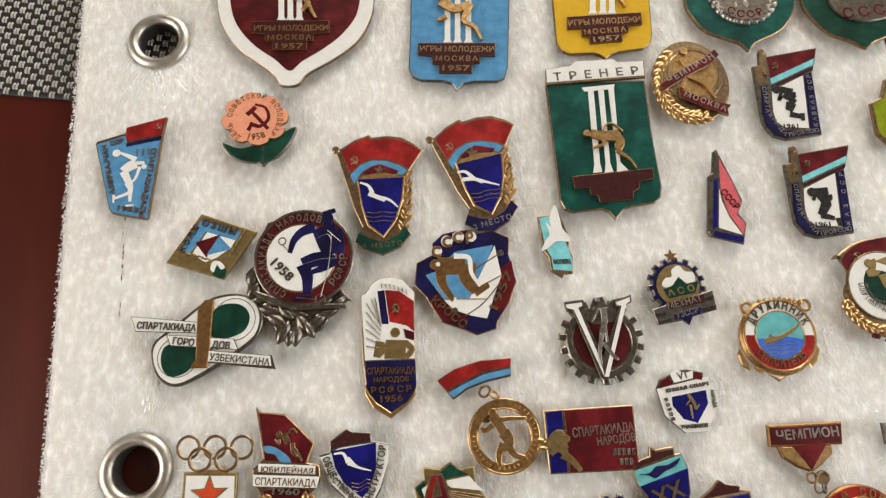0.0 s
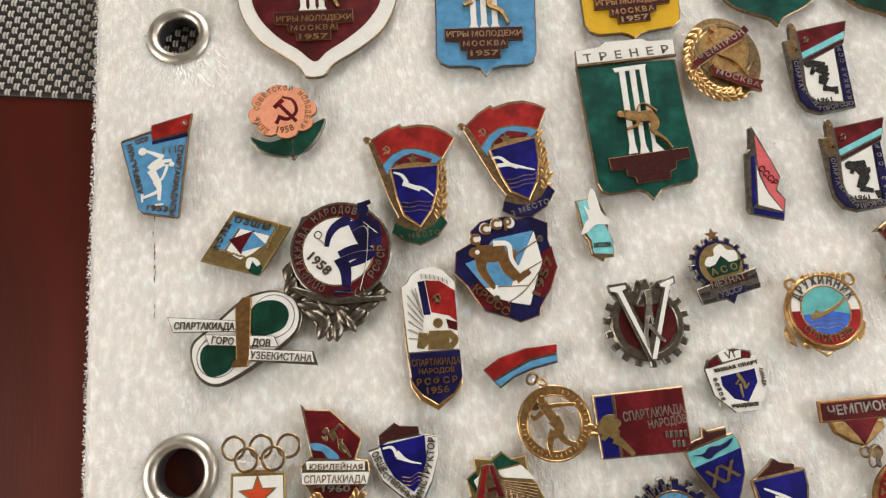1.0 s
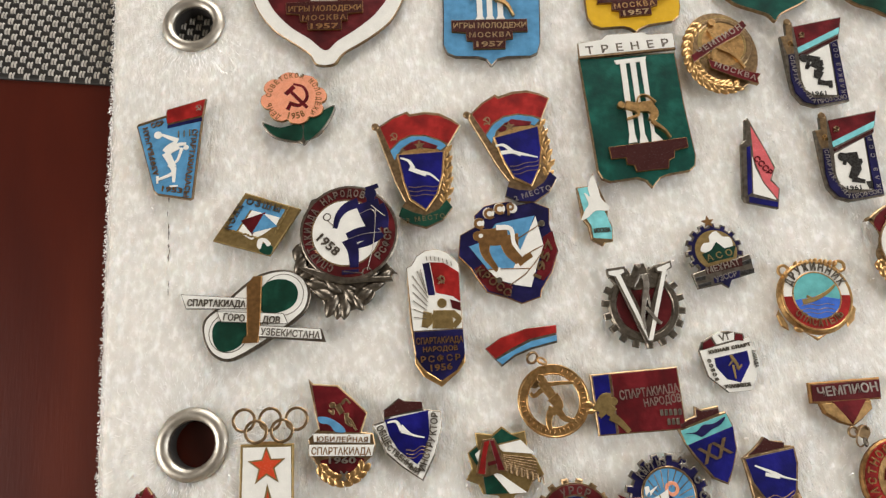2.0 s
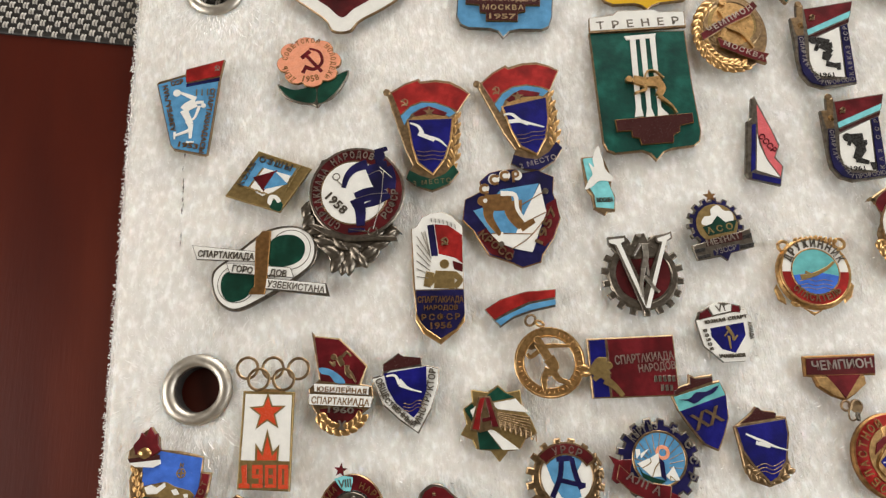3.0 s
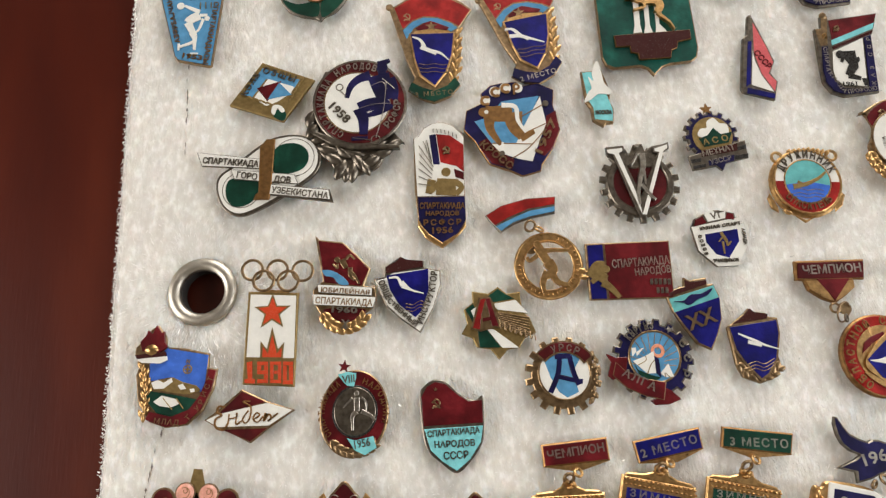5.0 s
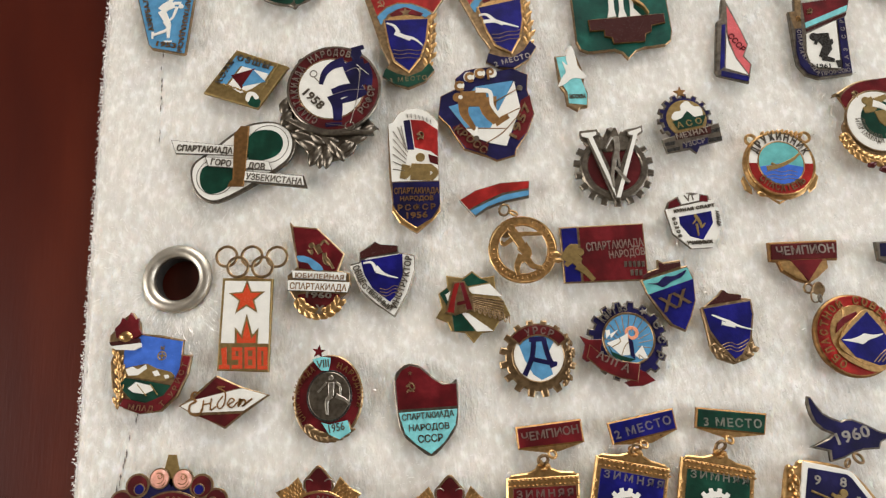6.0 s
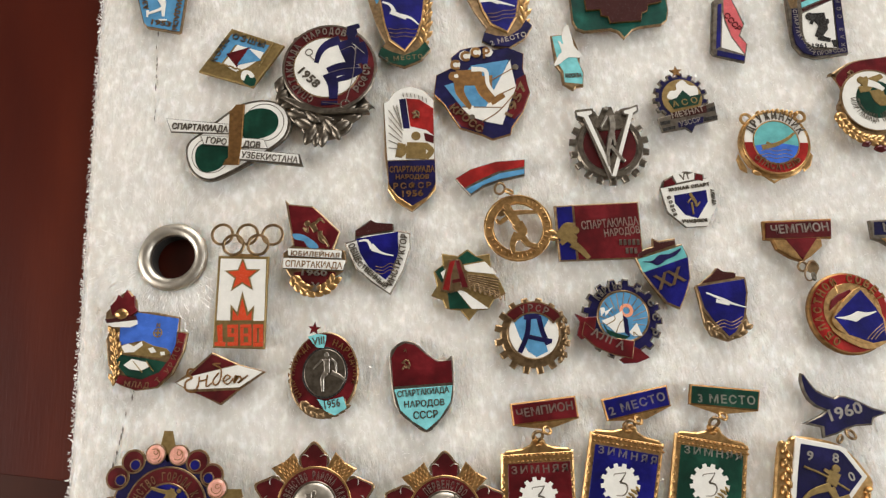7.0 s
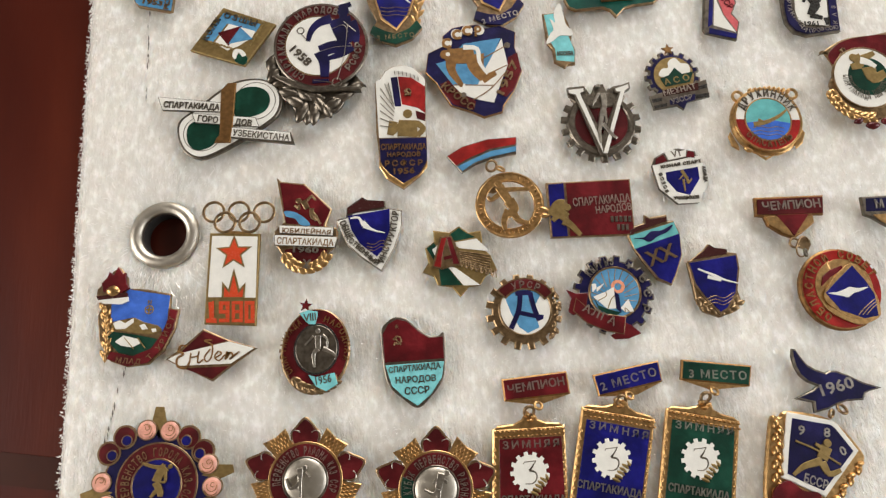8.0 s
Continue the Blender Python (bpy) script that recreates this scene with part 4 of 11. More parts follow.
b = badge("place_badge", 57.0, 62.6, "ruby flag badge with cobalt gull shield and green ribbon", "badge")
slab(b, "base_plate", P([(-10.95, 10.07), (-9.49, 9.83), (-6.03, 11.93), (-2.29, 13.21), (-1.74, 12.35), (2.11, 12.64), (5.76, 11.94), (8.60, 10.15), (10.81, 8.07), (7.12, 2.79), (7.64, -2.78), (6.73, -8.18), (5.08, -11.93), (6.69, -13.54), (4.11, -16.43), (-0.21, -18.15), (-3.66, -16.76), (-6.66, -14.34), (-4.82, -10.94), (-6.75, -5.91)]), BRASS)
slab(b, "flag", P([(-9.51, 9.34), (-6.05, 11.44), (-2.61, 12.57), (-1.91, 11.71), (2.08, 11.98), (5.57, 11.30), (8.42, 9.67), (10.51, 7.93), (7.28, 3.11), (5.33, 4.49), (1.77, 6.14), (-1.86, 6.50), (-4.83, 5.37), (-7.41, 2.95)]), RED, 0.12, label="ruby-red translucent enamel flag")
slab(b, "pole_knob", D((-10.67, 9.57), 0.95), BRASS, rise=0.3, edge=0.3)
group_slab(b, "hammer_and_sickle", [L([(-6.40, 7.51), (-5.63, 7.18), (-5.44, 6.30), (-6.08, 5.68), (-6.86, 5.94)], 0.21, 0.39), L([(-7.01, 5.37), (-6.73, 5.86)], 0.39, 0.29), L([(-5.50, 5.43), (-6.69, 6.95)], 0.31, 0.31), L([(-7.05, 6.67), (-6.35, 7.29)], 0.44, 0.44)], BRASS)
slab(b, "arch", P([(-7.42, 2.63), (-4.85, 5.05), (-1.88, 6.17), (1.75, 5.82), (5.31, 4.17), (6.83, 2.81), (5.02, 1.63), (1.68, 4.37), (-1.96, 4.57), (-4.49, 3.11), (-6.51, 0.04)]), SKY, 0.05)
slab(b, "crest", P([(-4.20, 3.09), (-1.81, 4.56), (-0.03, 5.11), (1.68, 4.37), (4.80, 2.92), (3.88, 2.01), (0.15, 3.01), (-3.38, 2.09)]), CRIMSON, 0.05)
group_slab(b, "crest_star", [star((0.0, 3.4), 1.53)], BRASS, 0.34)
slab(b, "band", P([(-4.25, 2.14), (0.14, 2.70), (4.73, 1.81), (4.68, 0.86), (-5.01, 1.22)]), GOLD, rise=0.3)
slab(b, "shield_plate", P([(-5.87, 1.59), (6.16, 1.41), (5.21, -5.00), (3.49, -9.86), (0.15, -13.95), (-3.67, -10.70), (-4.89, -6.01)]), GOLD, rise=0.35, edge=0.15)
slab(b, "shield", P([(-5.58, 1.41), (5.86, 1.27), (4.92, -4.98), (3.22, -9.69), (0.16, -13.65), (-3.37, -10.41), (-4.60, -6.02)]), COBALT, 0.25, rise=0.42, label="cobalt translucent enamel shield")
group_slab(b, "gull", [L([(-5.0, 0.4), (-3.0, -0.6), (-2.0, -2.6)], 0.41, 1.02), L([(-3.0, -2.6), (-1.0, -3.6), (1.0, -4.6)], 1.12, 1.02), L([(-1.0, -3.6), (2.0, -4.6), (4.0, -6.6)], 0.92, 0.31)], WHITE, 0.55)
slab(b, "wave", L([(-3.66, -7.31), (-1.82, -7.72), (0.34, -7.53), (2.46, -7.95), (3.90, -7.72)], 0.17), BRASS, rise=0.5)
slab(b, "wave", L([(-3.71, -8.39), (-1.87, -8.80), (0.28, -8.61), (2.40, -9.03), (3.84, -8.80)], 0.17), BRASS, rise=0.504)
slab(b, "wave", L([(-3.76, -9.47), (-1.92, -9.87), (0.22, -9.68), (2.34, -10.10), (3.78, -9.87)], 0.17), BRASS, rise=0.508)
leaves(b, "wheat", [(7.20, 1.83, 3.03, 1.08, 49), (6.42, 0.92, 3.03, 1.08, 77), (5.64, 0.01, 3.03, 1.08, 105), (7.03, -1.01, 3.03, 1.08, 49), (6.25, -1.92, 3.03, 1.08, 77), (5.48, -2.82, 3.03, 1.08, 105), (6.86, -3.84, 3.03, 1.08, 49), (6.08, -4.73, 3.03, 1.08, 77), (5.31, -5.63, 3.03, 1.08, 105), (6.69, -6.63, 3.03, 1.08, 49), (5.92, -7.52, 3.03, 1.08, 77), (5.15, -8.41, 3.03, 1.08, 105), (6.52, -9.41, 3.03, 1.08, 49), (5.47, -10.27, 3.03, 1.08, 77), (4.42, -11.13, 3.03, 1.08, 105), (5.50, -12.11, 3.03, 1.08, 49), (4.45, -12.97, 3.03, 1.08, 77)], GOLD, 0.16)
slab(b, "ribbon", P([(-5.73, -12.27), (-2.97, -13.93), (-0.05, -15.00), (3.28, -13.66), (5.40, -11.34), (6.69, -13.54), (4.11, -16.43), (-0.20, -18.00), (-3.94, -16.75), (-6.67, -14.49)]), GREEN, 0.1, rise=0.5, label="enamel ribbon at the foot")
word(b, "3 МЕСТО", (-4.78, -16.55), (4.55, -16.15), 1.23, BRASS)

b = badge("place_badge", 81.6, 66.1, "red flag badge with dark blue gull shield and navy ribbon", "badge")
slab(b, "base_plate", P([(-12.22, 7.63), (-10.74, 7.68), (-7.58, 10.41), (-4.03, 12.40), (-3.36, 11.68), (0.44, 12.72), (4.18, 12.78), (7.26, 11.60), (9.76, 10.02), (6.75, 4.13), (8.02, -1.21), (7.83, -6.66), (6.67, -10.65), (8.49, -11.91), (6.29, -15.23), (2.19, -17.74), (-1.44, -17.05), (-4.75, -15.26), (-3.36, -11.60), (-5.95, -7.07)]), BRASS)
slab(b, "flag", P([(-10.69, 7.21), (-7.53, 9.93), (-4.26, 11.71), (-3.46, 11.01), (0.49, 12.08), (4.08, 12.11), (7.14, 11.10), (9.47, 9.81), (6.88, 4.47), (4.73, 5.43), (0.96, 6.33), (-2.72, 5.96), (-5.53, 4.27), (-7.77, 1.41)]), RED, 0.12, label="ruby-red translucent enamel flag")
slab(b, "pole_knob", D((-11.88, 7.20), 0.95), BRASS, rise=0.3, edge=0.3)
group_slab(b, "hammer_and_sickle", [L([(-7.19, 6.11), (-6.42, 5.78), (-6.26, 4.89), (-6.93, 4.27), (-7.71, 4.53)], 0.21, 0.39), L([(-7.88, 3.95), (-7.58, 4.45)], 0.39, 0.29), L([(-6.36, 4.02), (-7.50, 5.54)], 0.31, 0.31), L([(-7.87, 5.27), (-7.14, 5.89)], 0.44, 0.44)], BRASS)
slab(b, "arch", P([(-7.74, 1.10), (-5.50, 3.96), (-2.69, 5.64), (0.98, 6.01), (4.76, 5.12), (6.46, 4.09), (4.80, 2.58), (1.10, 4.59), (-2.55, 4.06), (-4.89, 2.14), (-6.49, -1.24)]), SKY, 0.05)
slab(b, "crest", P([(-4.60, 2.18), (-2.41, 4.08), (-0.71, 4.97), (1.10, 4.59), (4.41, 3.79), (3.61, 2.73), (-0.25, 2.97), (-3.65, 1.37)]), CRIMSON, 0.05)
group_slab(b, "crest_star", [star((-1.6, 2.9), 1.53)], BRASS, 0.34)
slab(b, "band", P([(-4.52, 1.24), (-0.22, 2.65), (4.50, 2.70), (4.57, 1.76), (-5.16, 0.21)]), GOLD, rise=0.3)
slab(b, "shield_plate", P([(-6.06, 0.39), (5.98, 2.59), (5.87, -3.85), (4.80, -8.93), (1.99, -13.57), (-2.25, -11.14), (-4.08, -6.81)]), GOLD, rise=0.35, edge=0.15)
slab(b, "shield", P([(-5.75, 0.28), (5.70, 2.39), (5.58, -3.89), (4.50, -8.82), (1.97, -13.27), (-1.99, -10.80), (-3.80, -6.77)]), COBALT, 0.25, rise=0.42, label="cobalt translucent enamel shield")
group_slab(b, "gull", [L([(-5.6, -2.1), (-3.6, -2.1), (-1.6, -4.1)], 0.46, 1.02), L([(-4.6, -4.1), (-1.6, -4.1), (0.4, -5.1)], 1.02, 0.82), L([(-1.6, -4.1), (1.4, -5.1), (4.4, -6.1)], 0.92, 0.31)], WHITE, 0.55)
slab(b, "wave", L([(-2.68, -7.84), (-0.79, -7.88), (1.33, -7.27), (3.51, -7.27), (4.93, -6.77)], 0.17), BRASS, rise=0.5)
slab(b, "wave", L([(-2.59, -8.90), (-0.70, -8.94), (1.42, -8.33), (3.59, -8.33), (5.01, -7.83)], 0.17), BRASS, rise=0.504)
slab(b, "wave", L([(-2.50, -9.95), (-0.61, -10.00), (1.51, -9.39), (3.68, -9.39), (5.09, -8.89)], 0.17), BRASS, rise=0.508)
leaves(b, "wheat", [(6.97, 3.21, 3.05, 1.09, 49), (6.31, 2.16, 3.05, 1.09, 77), (5.65, 1.12, 3.05, 1.09, 105), (7.17, 0.40, 3.05, 1.09, 49), (6.51, -0.64, 3.05, 1.09, 77), (5.85, -1.67, 3.05, 1.09, 105), (7.37, -2.39, 3.05, 1.09, 49), (6.72, -3.42, 3.05, 1.09, 77), (6.06, -4.44, 3.05, 1.09, 105), (7.57, -5.16, 3.05, 1.09, 49), (6.92, -6.18, 3.05, 1.09, 77), (6.27, -7.19, 3.05, 1.09, 105), (7.77, -7.90, 3.05, 1.09, 49), (6.83, -8.95, 3.05, 1.09, 77), (5.90, -10.00, 3.05, 1.09, 105), (7.11, -10.74, 3.05, 1.09, 49), (6.18, -11.78, 3.05, 1.09, 77)], GOLD, 0.16)
slab(b, "ribbon", P([(-4.09, -13.06), (-1.12, -14.16), (1.94, -14.63), (5.09, -12.69), (6.91, -10.01), (8.49, -11.91), (6.29, -15.23), (2.18, -17.59), (-1.72, -17.09), (-4.74, -15.41)]), NAVY, 0.1, rise=0.5, label="enamel ribbon at the foot")
word(b, "2 МЕСТО", (-2.58, -17.06), (6.70, -14.87), 1.36, SILVER)

b = badge("farm_badge", 16.0, 49.6, "brown bronze diamond badge with sky-blue corner and small red pennant", "badge")
slab(b, "base_plate", P([(-10.63, -3.49), (-2.54, 8.10), (10.75, 2.61), (2.90, -8.51)]), OLIVE)
slab(b, "corner", P([(-7.33, -0.82), (-2.51, 6.55), (7.06, 2.81), (5.65, 0.45), (-1.46, 3.42), (-4.91, -1.55)]), SKY, 0.05)
slab(b, "field", P([(-4.62, -1.86), (-1.04, 3.40), (5.65, 0.91), (4.81, -0.86), (1.45, -3.09), (-1.35, -4.14)]), WHITE, 0.03)
slab(b, "pennant", P([(-3.83, 0.96), (2.38, 2.61), (-1.09, -2.95)]), CRIMSON)
slab(b, "pennant", P([(-1.10, -2.35), (1.82, 2.18), (4.95, -1.32), (2.14, -1.77)]), SKY)
leaves(b, "wheat", [(-5.48, -1.52, 1.27, 0.57, -33), (-4.62, -1.86, 1.27, 0.57, 3), (-3.77, -2.21, 1.27, 0.57, -33), (-2.92, -2.55, 1.27, 0.57, 3), (-2.07, -2.90, 1.27, 0.57, -33), (-1.22, -3.25, 1.27, 0.57, 3), (-0.38, -3.59, 1.27, 0.57, -33), (0.47, -3.93, 1.27, 0.57, 3), (4.40, -2.80, 1.27, 0.57, 75), (4.82, -2.07, 1.27, 0.57, 39), (5.24, -1.34, 1.27, 0.57, 75), (5.66, -0.61, 1.27, 0.57, 39), (6.08, 0.13, 1.27, 0.57, 75), (6.50, 0.86, 1.27, 0.57, 39), (6.92, 1.60, 1.27, 0.57, 75), (7.35, 2.34, 1.27, 0.57, 39), (7.77, 3.08, 1.27, 0.57, 75)], OLIVE, 0.3)
slab(b, "leaf", C([(0.51, -7.06), (1.47, -5.33), (3.58, -6.19), (3.31, -7.95), (2.20, -8.18)]), GREEN)
slab(b, "cotton", C([(-0.06, -5.84), (0.47, -4.08), (2.16, -4.17), (3.29, -5.58), (2.46, -6.13), (1.47, -4.88), (0.78, -6.63)]), WHITE)
word(b, "КОЛХ", (-6.47, -1.31), (-3.05, 4.74), 1.48, STEEL)
word(b, "ОЗШЫ", (-2.49, 5.17), (5.64, 2.13), 1.75, STEEL)

b = badge("ski_badge", 37.1, 43.7, "round maroon-rimmed 1958 skier badge on a dark silver branch", "badge")
slab(b, "base_plate", C([(-11.92, -1.59), (-9.81, 0.52), (-6.20, 10.93), (10.23, -7.90), (10.86, -9.67), (7.33, -11.79), (4.45, -16.20), (-3.77, -17.88), (-6.46, -14.20), (-9.18, -11.20), (-8.48, -9.08), (-11.65, -6.74)]), STEEL)
leaves(b, "fir_branch", [(-11.22, -2.36, 5.33, 3.09, 72), (-10.81, -5.62, 5.05, 3.09, 52), (-9.16, -7.60, 4.77, 2.53, 17), (-7.11, -10.59, 6.17, 2.81, -13), (-5.62, -13.11, 5.89, 2.81, -28), (-4.02, -16.03, 6.45, 3.09, -118), (-2.67, -17.51, 4.21, 2.24, -103), (-1.02, -16.76, 6.17, 2.81, -98), (0.39, -14.28, 5.89, 2.81, -63), (3.42, -14.01, 5.89, 2.81, 27), (5.94, -12.29, 6.17, 2.53, 12), (8.49, -10.13, 5.33, 2.39, 32), (-0.93, -11.93, 6.45, 2.81, -13), (2.00, -15.79, 5.05, 2.39, -63), (-6.40, -9.05, 5.61, 2.53, 7), (-3.40, -11.51, 5.61, 2.53, -43), (5.46, -9.97, 5.05, 2.24, 27)], STEEL, 1.0)
slab(b, "rail", P([(-11.23, -6.47), (-9.84, -6.25), (-0.89, -9.92), (10.41, -10.52), (10.65, -11.54), (-0.92, -11.35), (-6.41, -9.62)]), STEEL, rise=1.4, edge=0.3)
FACE[b.name][0] += 1.2
slab(b, "disc_plate", D((1.15, 1.13), 11.81), STEEL, rise=0.2, edge=0.3)
slab(b, "rim_field", D((1.15, 1.13), 11.10), MAROON, rise=0.25, label="maroon enamel rim")
hoop(b, "inner_line", (0.44, 1.02), 8.01, 8.43, BRASS, rise=0.3)
slab(b, "field", D((0.44, 1.02), 8.01), WHITE, rise=0.3, label="white enamel field")
figure(b, [([(5.9, 8.3), (6.9, 4.3), (7.9, 1.3)], 4.0, 3.08), ([(3.9, 8.3), (0.9, 7.3), (-1.1, 5.3), (-2.1, 2.3)], 1.84, 0.83), ([(8.9, 7.3), (9.9, 4.3), (9.9, 1.3)], 1.76, 1.08), ([(7.9, 0.3), (3.9, 0.3), (0.9, -0.7)], 2.64, 2.33), ([(0.9, -0.7), (1.9, -3.7), (1.9, -7.7)], 2.32, 1.5), ([(8.9, 0.3), (5.9, -1.7), (2.9, -2.7)], 1.84, 0.75), ([(-1.1, -8.7), (2.9, -8.7)], 0.8, 0.67), ([(5.9, 9.3), (7.9, 9.3)], 1.68, 1.42), ([(5.9, 11.3), (8.9, 12.3)], 1.04, 0.67)], NAVY, ((6.9, 10.3), 1.5), rise=0.42)
group_slab(b, "outline", [L([(6.9, 7.3), (9.9, 4.3)], 0.14), L([(3.9, 5.3), (6.9, 6.3), (7.9, 4.3)], 0.14), L([(0.9, -0.7), (4.9, 0.3), (8.9, 0.3)], 0.14)], SILVER, 0.5)
slab(b, "pole", L([(7.9, 6.3), (6.9, -1.7), (4.9, -8.7)], 0.17), SILVER, rise=0.55)
slab(b, "pole", L([(-2.34, 2.82), (-3.72, 4.40)], 0.21), STEEL, rise=0.454)
slab(b, "pole", L([(-0.86, -8.47), (3.96, -9.31)], 0.28), STEEL, rise=0.458)
hoop(b, "pole_basket", (-3.85, 5.31), 0.71, 0.99, STEEL, rise=0.4)
hoop(b, "pole_basket", (4.79, -9.21), 0.97, 1.24, STEEL, rise=0.4)
word(b, "1958", (-6.73, -0.09), (-2.46, -4.60), 2.21, STEEL)
arc_word(b, "СПАРТАКИАДА НАРОДОВ", (1.15, 1.13), 9.00, 245, 62, 1.74, SILVER)
arc_word(b, "РСФСР", (1.15, 1.13), 10.12, -49, 2, 1.74, SILVER)

b = badge("city_games_badge", 15.0, 26.8, "white and green enamel badge with bronze numeral and title bars", "badge")
slab(b, "base_plate", C([(-12.15, -2.86), (-11.59, 0.61), (-7.59, 3.65), (-2.19, 7.95), (1.92, 10.19), (7.46, 10.62), (11.62, 8.66), (13.25, 4.97), (12.27, 0.76), (8.86, -2.29), (3.46, -5.75), (-3.22, -9.11), (-7.22, -9.72), (-10.65, -7.35)]), STEEL)
slab(b, "track", C([(-11.75, -2.88), (-11.04, 0.44), (-7.03, 3.34), (-1.63, 7.63), (2.34, 9.73), (7.46, 10.19), (11.20, 8.39), (12.57, 5.01), (11.73, 1.07), (8.45, -1.85), (3.05, -5.18), (-3.50, -8.55), (-7.10, -9.18), (-10.26, -6.96)]), WHITE, 0.1, label="white enamel track")
hoop(b, "track_line", (6.66, 4.61), 4.81, 4.99, STEEL, rise=0.1)
hoop(b, "track_line", (-6.05, -3.18), 4.48, 4.66, STEEL, rise=0.1)
slab(b, "infield", C([(1.69, 6.30), (4.02, 8.20), (7.47, 8.16), (9.68, 6.60), (10.23, 4.13), (8.86, 1.65), (5.45, 0.42), (1.76, 0.89)]), GREEN, rise=0.14)
slab(b, "infield", C([(-9.85, -2.70), (-8.84, -0.52), (-6.13, -0.10), (-1.75, -0.89), (-1.97, -4.09), (-3.94, -6.74), (-7.28, -7.53), (-9.35, -5.77)]), GREEN, rise=0.14)
slab(b, "title_bar", P([(-17.03, 6.87), (-1.44, 4.47), (-1.67, 1.92), (-15.79, 3.23)]), STEEL, rise=0.4)
slab(b, "title_field", P([(-17.03, 6.87), (-1.44, 4.47), (-1.67, 1.92), (-15.79, 3.23)]), WHITE, 0.15, rise=0.45)
slab(b, "title_bar", P([(-8.64, 2.01), (6.81, 0.06), (7.77, -2.51), (-7.75, -0.57)]), STEEL, rise=0.42)
slab(b, "title_field", P([(-8.64, 2.01), (6.81, 0.06), (7.77, -2.51), (-7.75, -0.57)]), WHITE, 0.15, rise=0.47)
slab(b, "title_bar", P([(0.44, -2.12), (15.36, -4.30), (16.27, -7.53), (0.48, -4.91)]), STEEL, rise=0.5)
slab(b, "title_field", P([(0.44, -2.12), (15.23, -4.30), (15.60, -6.94), (0.48, -4.77)]), WHITE, 0.15, rise=0.55)
slab(b, "numeral", P([(-1.63, 7.63), (-0.01, 9.57), (2.07, 9.46), (1.27, -3.56), (0.77, -6.17), (-3.01, -5.97), (-2.50, -4.75), (-1.83, -4.23)]), BRONZE, rise=0.6, edge=0.2, label="brown bronze numeral one")
FACE[b.name][0] += 0.3
word(b, "СПАРТАКИАДА", (-15.54, 3.93), (-1.95, 2.36), 1.68, STEEL)
word(b, "ГОРО", (-7.21, -0.18), (-2.30, -1.00), 1.67, STEEL)
word(b, "ДОВ", (1.79, -1.64), (5.87, -2.27), 1.67, STEEL)
word(b, "УЗБЕКИСТАНА", (1.28, -4.40), (14.93, -6.63), 1.66, STEEL)

b = badge("republic_games_badge", 57.1, 22.5, "tall white and navy shield badge of 1956 with red flag", "badge")
slab(b, "base_plate", P([(-5.98, 12.55), (-4.71, 13.06), (-3.36, 15.18), (-1.21, 16.38), (1.59, 16.53), (4.04, 15.51), (5.59, 13.68), (6.63, 12.46), (6.27, 6.72), (5.80, -9.10), (5.71, -10.58), (3.97, -12.77), (-0.19, -15.88), (-4.03, -13.15), (-5.74, -9.98), (-5.65, -7.96), (-6.16, -1.07)]), BRASS)
slab(b, "field", P([(-5.98, 12.55), (-4.71, 13.06), (-3.36, 15.18), (-1.21, 16.38), (1.59, 16.53), (4.04, 15.51), (5.59, 13.68), (6.63, 12.46), (5.92, -3.09), (-5.69, -2.75)]), WHITE, 0.22)
slab(b, "flag", P([(-2.06, 13.21), (-0.39, 13.41), (0.29, 5.33), (-1.35, 5.42)]), NAVY)
slab(b, "flag", P([(-0.25, 13.40), (3.05, 12.94), (6.35, 10.30), (6.04, 3.19), (4.36, 4.69), (0.45, 5.89)]), RED)
slab(b, "panel", P([(-5.55, -2.76), (6.05, -3.09), (5.92, -9.24), (3.72, -12.49), (-0.13, -14.69), (-3.72, -12.37), (-5.55, -8.64)]), NAVY, 0.12, label="navy enamel panel")
slab(b, "flag_end", P([(3.63, 4.02), (6.03, 3.05), (5.91, 1.09), (3.92, 1.89)]), MAROON)
slab(b, "ray_line", L([(-4.69, 10.45), (-1.38, 4.85)], 0.16), STEEL, rise=0.25)
slab(b, "ray_line", L([(-4.78, 8.45), (-1.57, 3.87)], 0.16), STEEL, rise=0.254)
slab(b, "ray_line", L([(-4.87, 6.45), (-1.75, 2.89)], 0.16), STEEL, rise=0.258)
slab(b, "ray_line", L([(-4.96, 4.47), (-1.94, 1.92)], 0.16), STEEL, rise=0.262)
slab(b, "ray_line", L([(-5.05, 2.50), (-2.12, 0.95)], 0.16), STEEL, rise=0.266)
slab(b, "ray_line", L([(-5.13, 0.55), (-2.31, -0.02)], 0.16), STEEL, rise=0.27)
slab(b, "ray_line", L([(-3.53, 11.55), (-1.61, 5.71)], 0.14), STEEL, rise=0.274)
slab(b, "ray_line", L([(-2.69, 11.79), (-1.61, 5.71)], 0.14), STEEL, rise=0.278)
slab(b, "ray_line", L([(-1.01, 14.90), (-0.92, 13.88)], 0.16), STEEL, rise=0.282)
slab(b, "ray_line", L([(-0.04, 14.81), (0.05, 13.78)], 0.16), STEEL, rise=0.286)
slab(b, "ray_line", L([(0.92, 14.63), (1.01, 13.60)], 0.16), STEEL, rise=0.29)
slab(b, "ray_line", L([(1.88, 14.36), (1.96, 13.33)], 0.16), STEEL, rise=0.294)
slab(b, "ray_line", L([(2.84, 14.00), (2.92, 12.97)], 0.16), STEEL, rise=0.298)
slab(b, "ray_line", L([(3.78, 13.55), (3.86, 12.53)], 0.16), STEEL, rise=0.302)
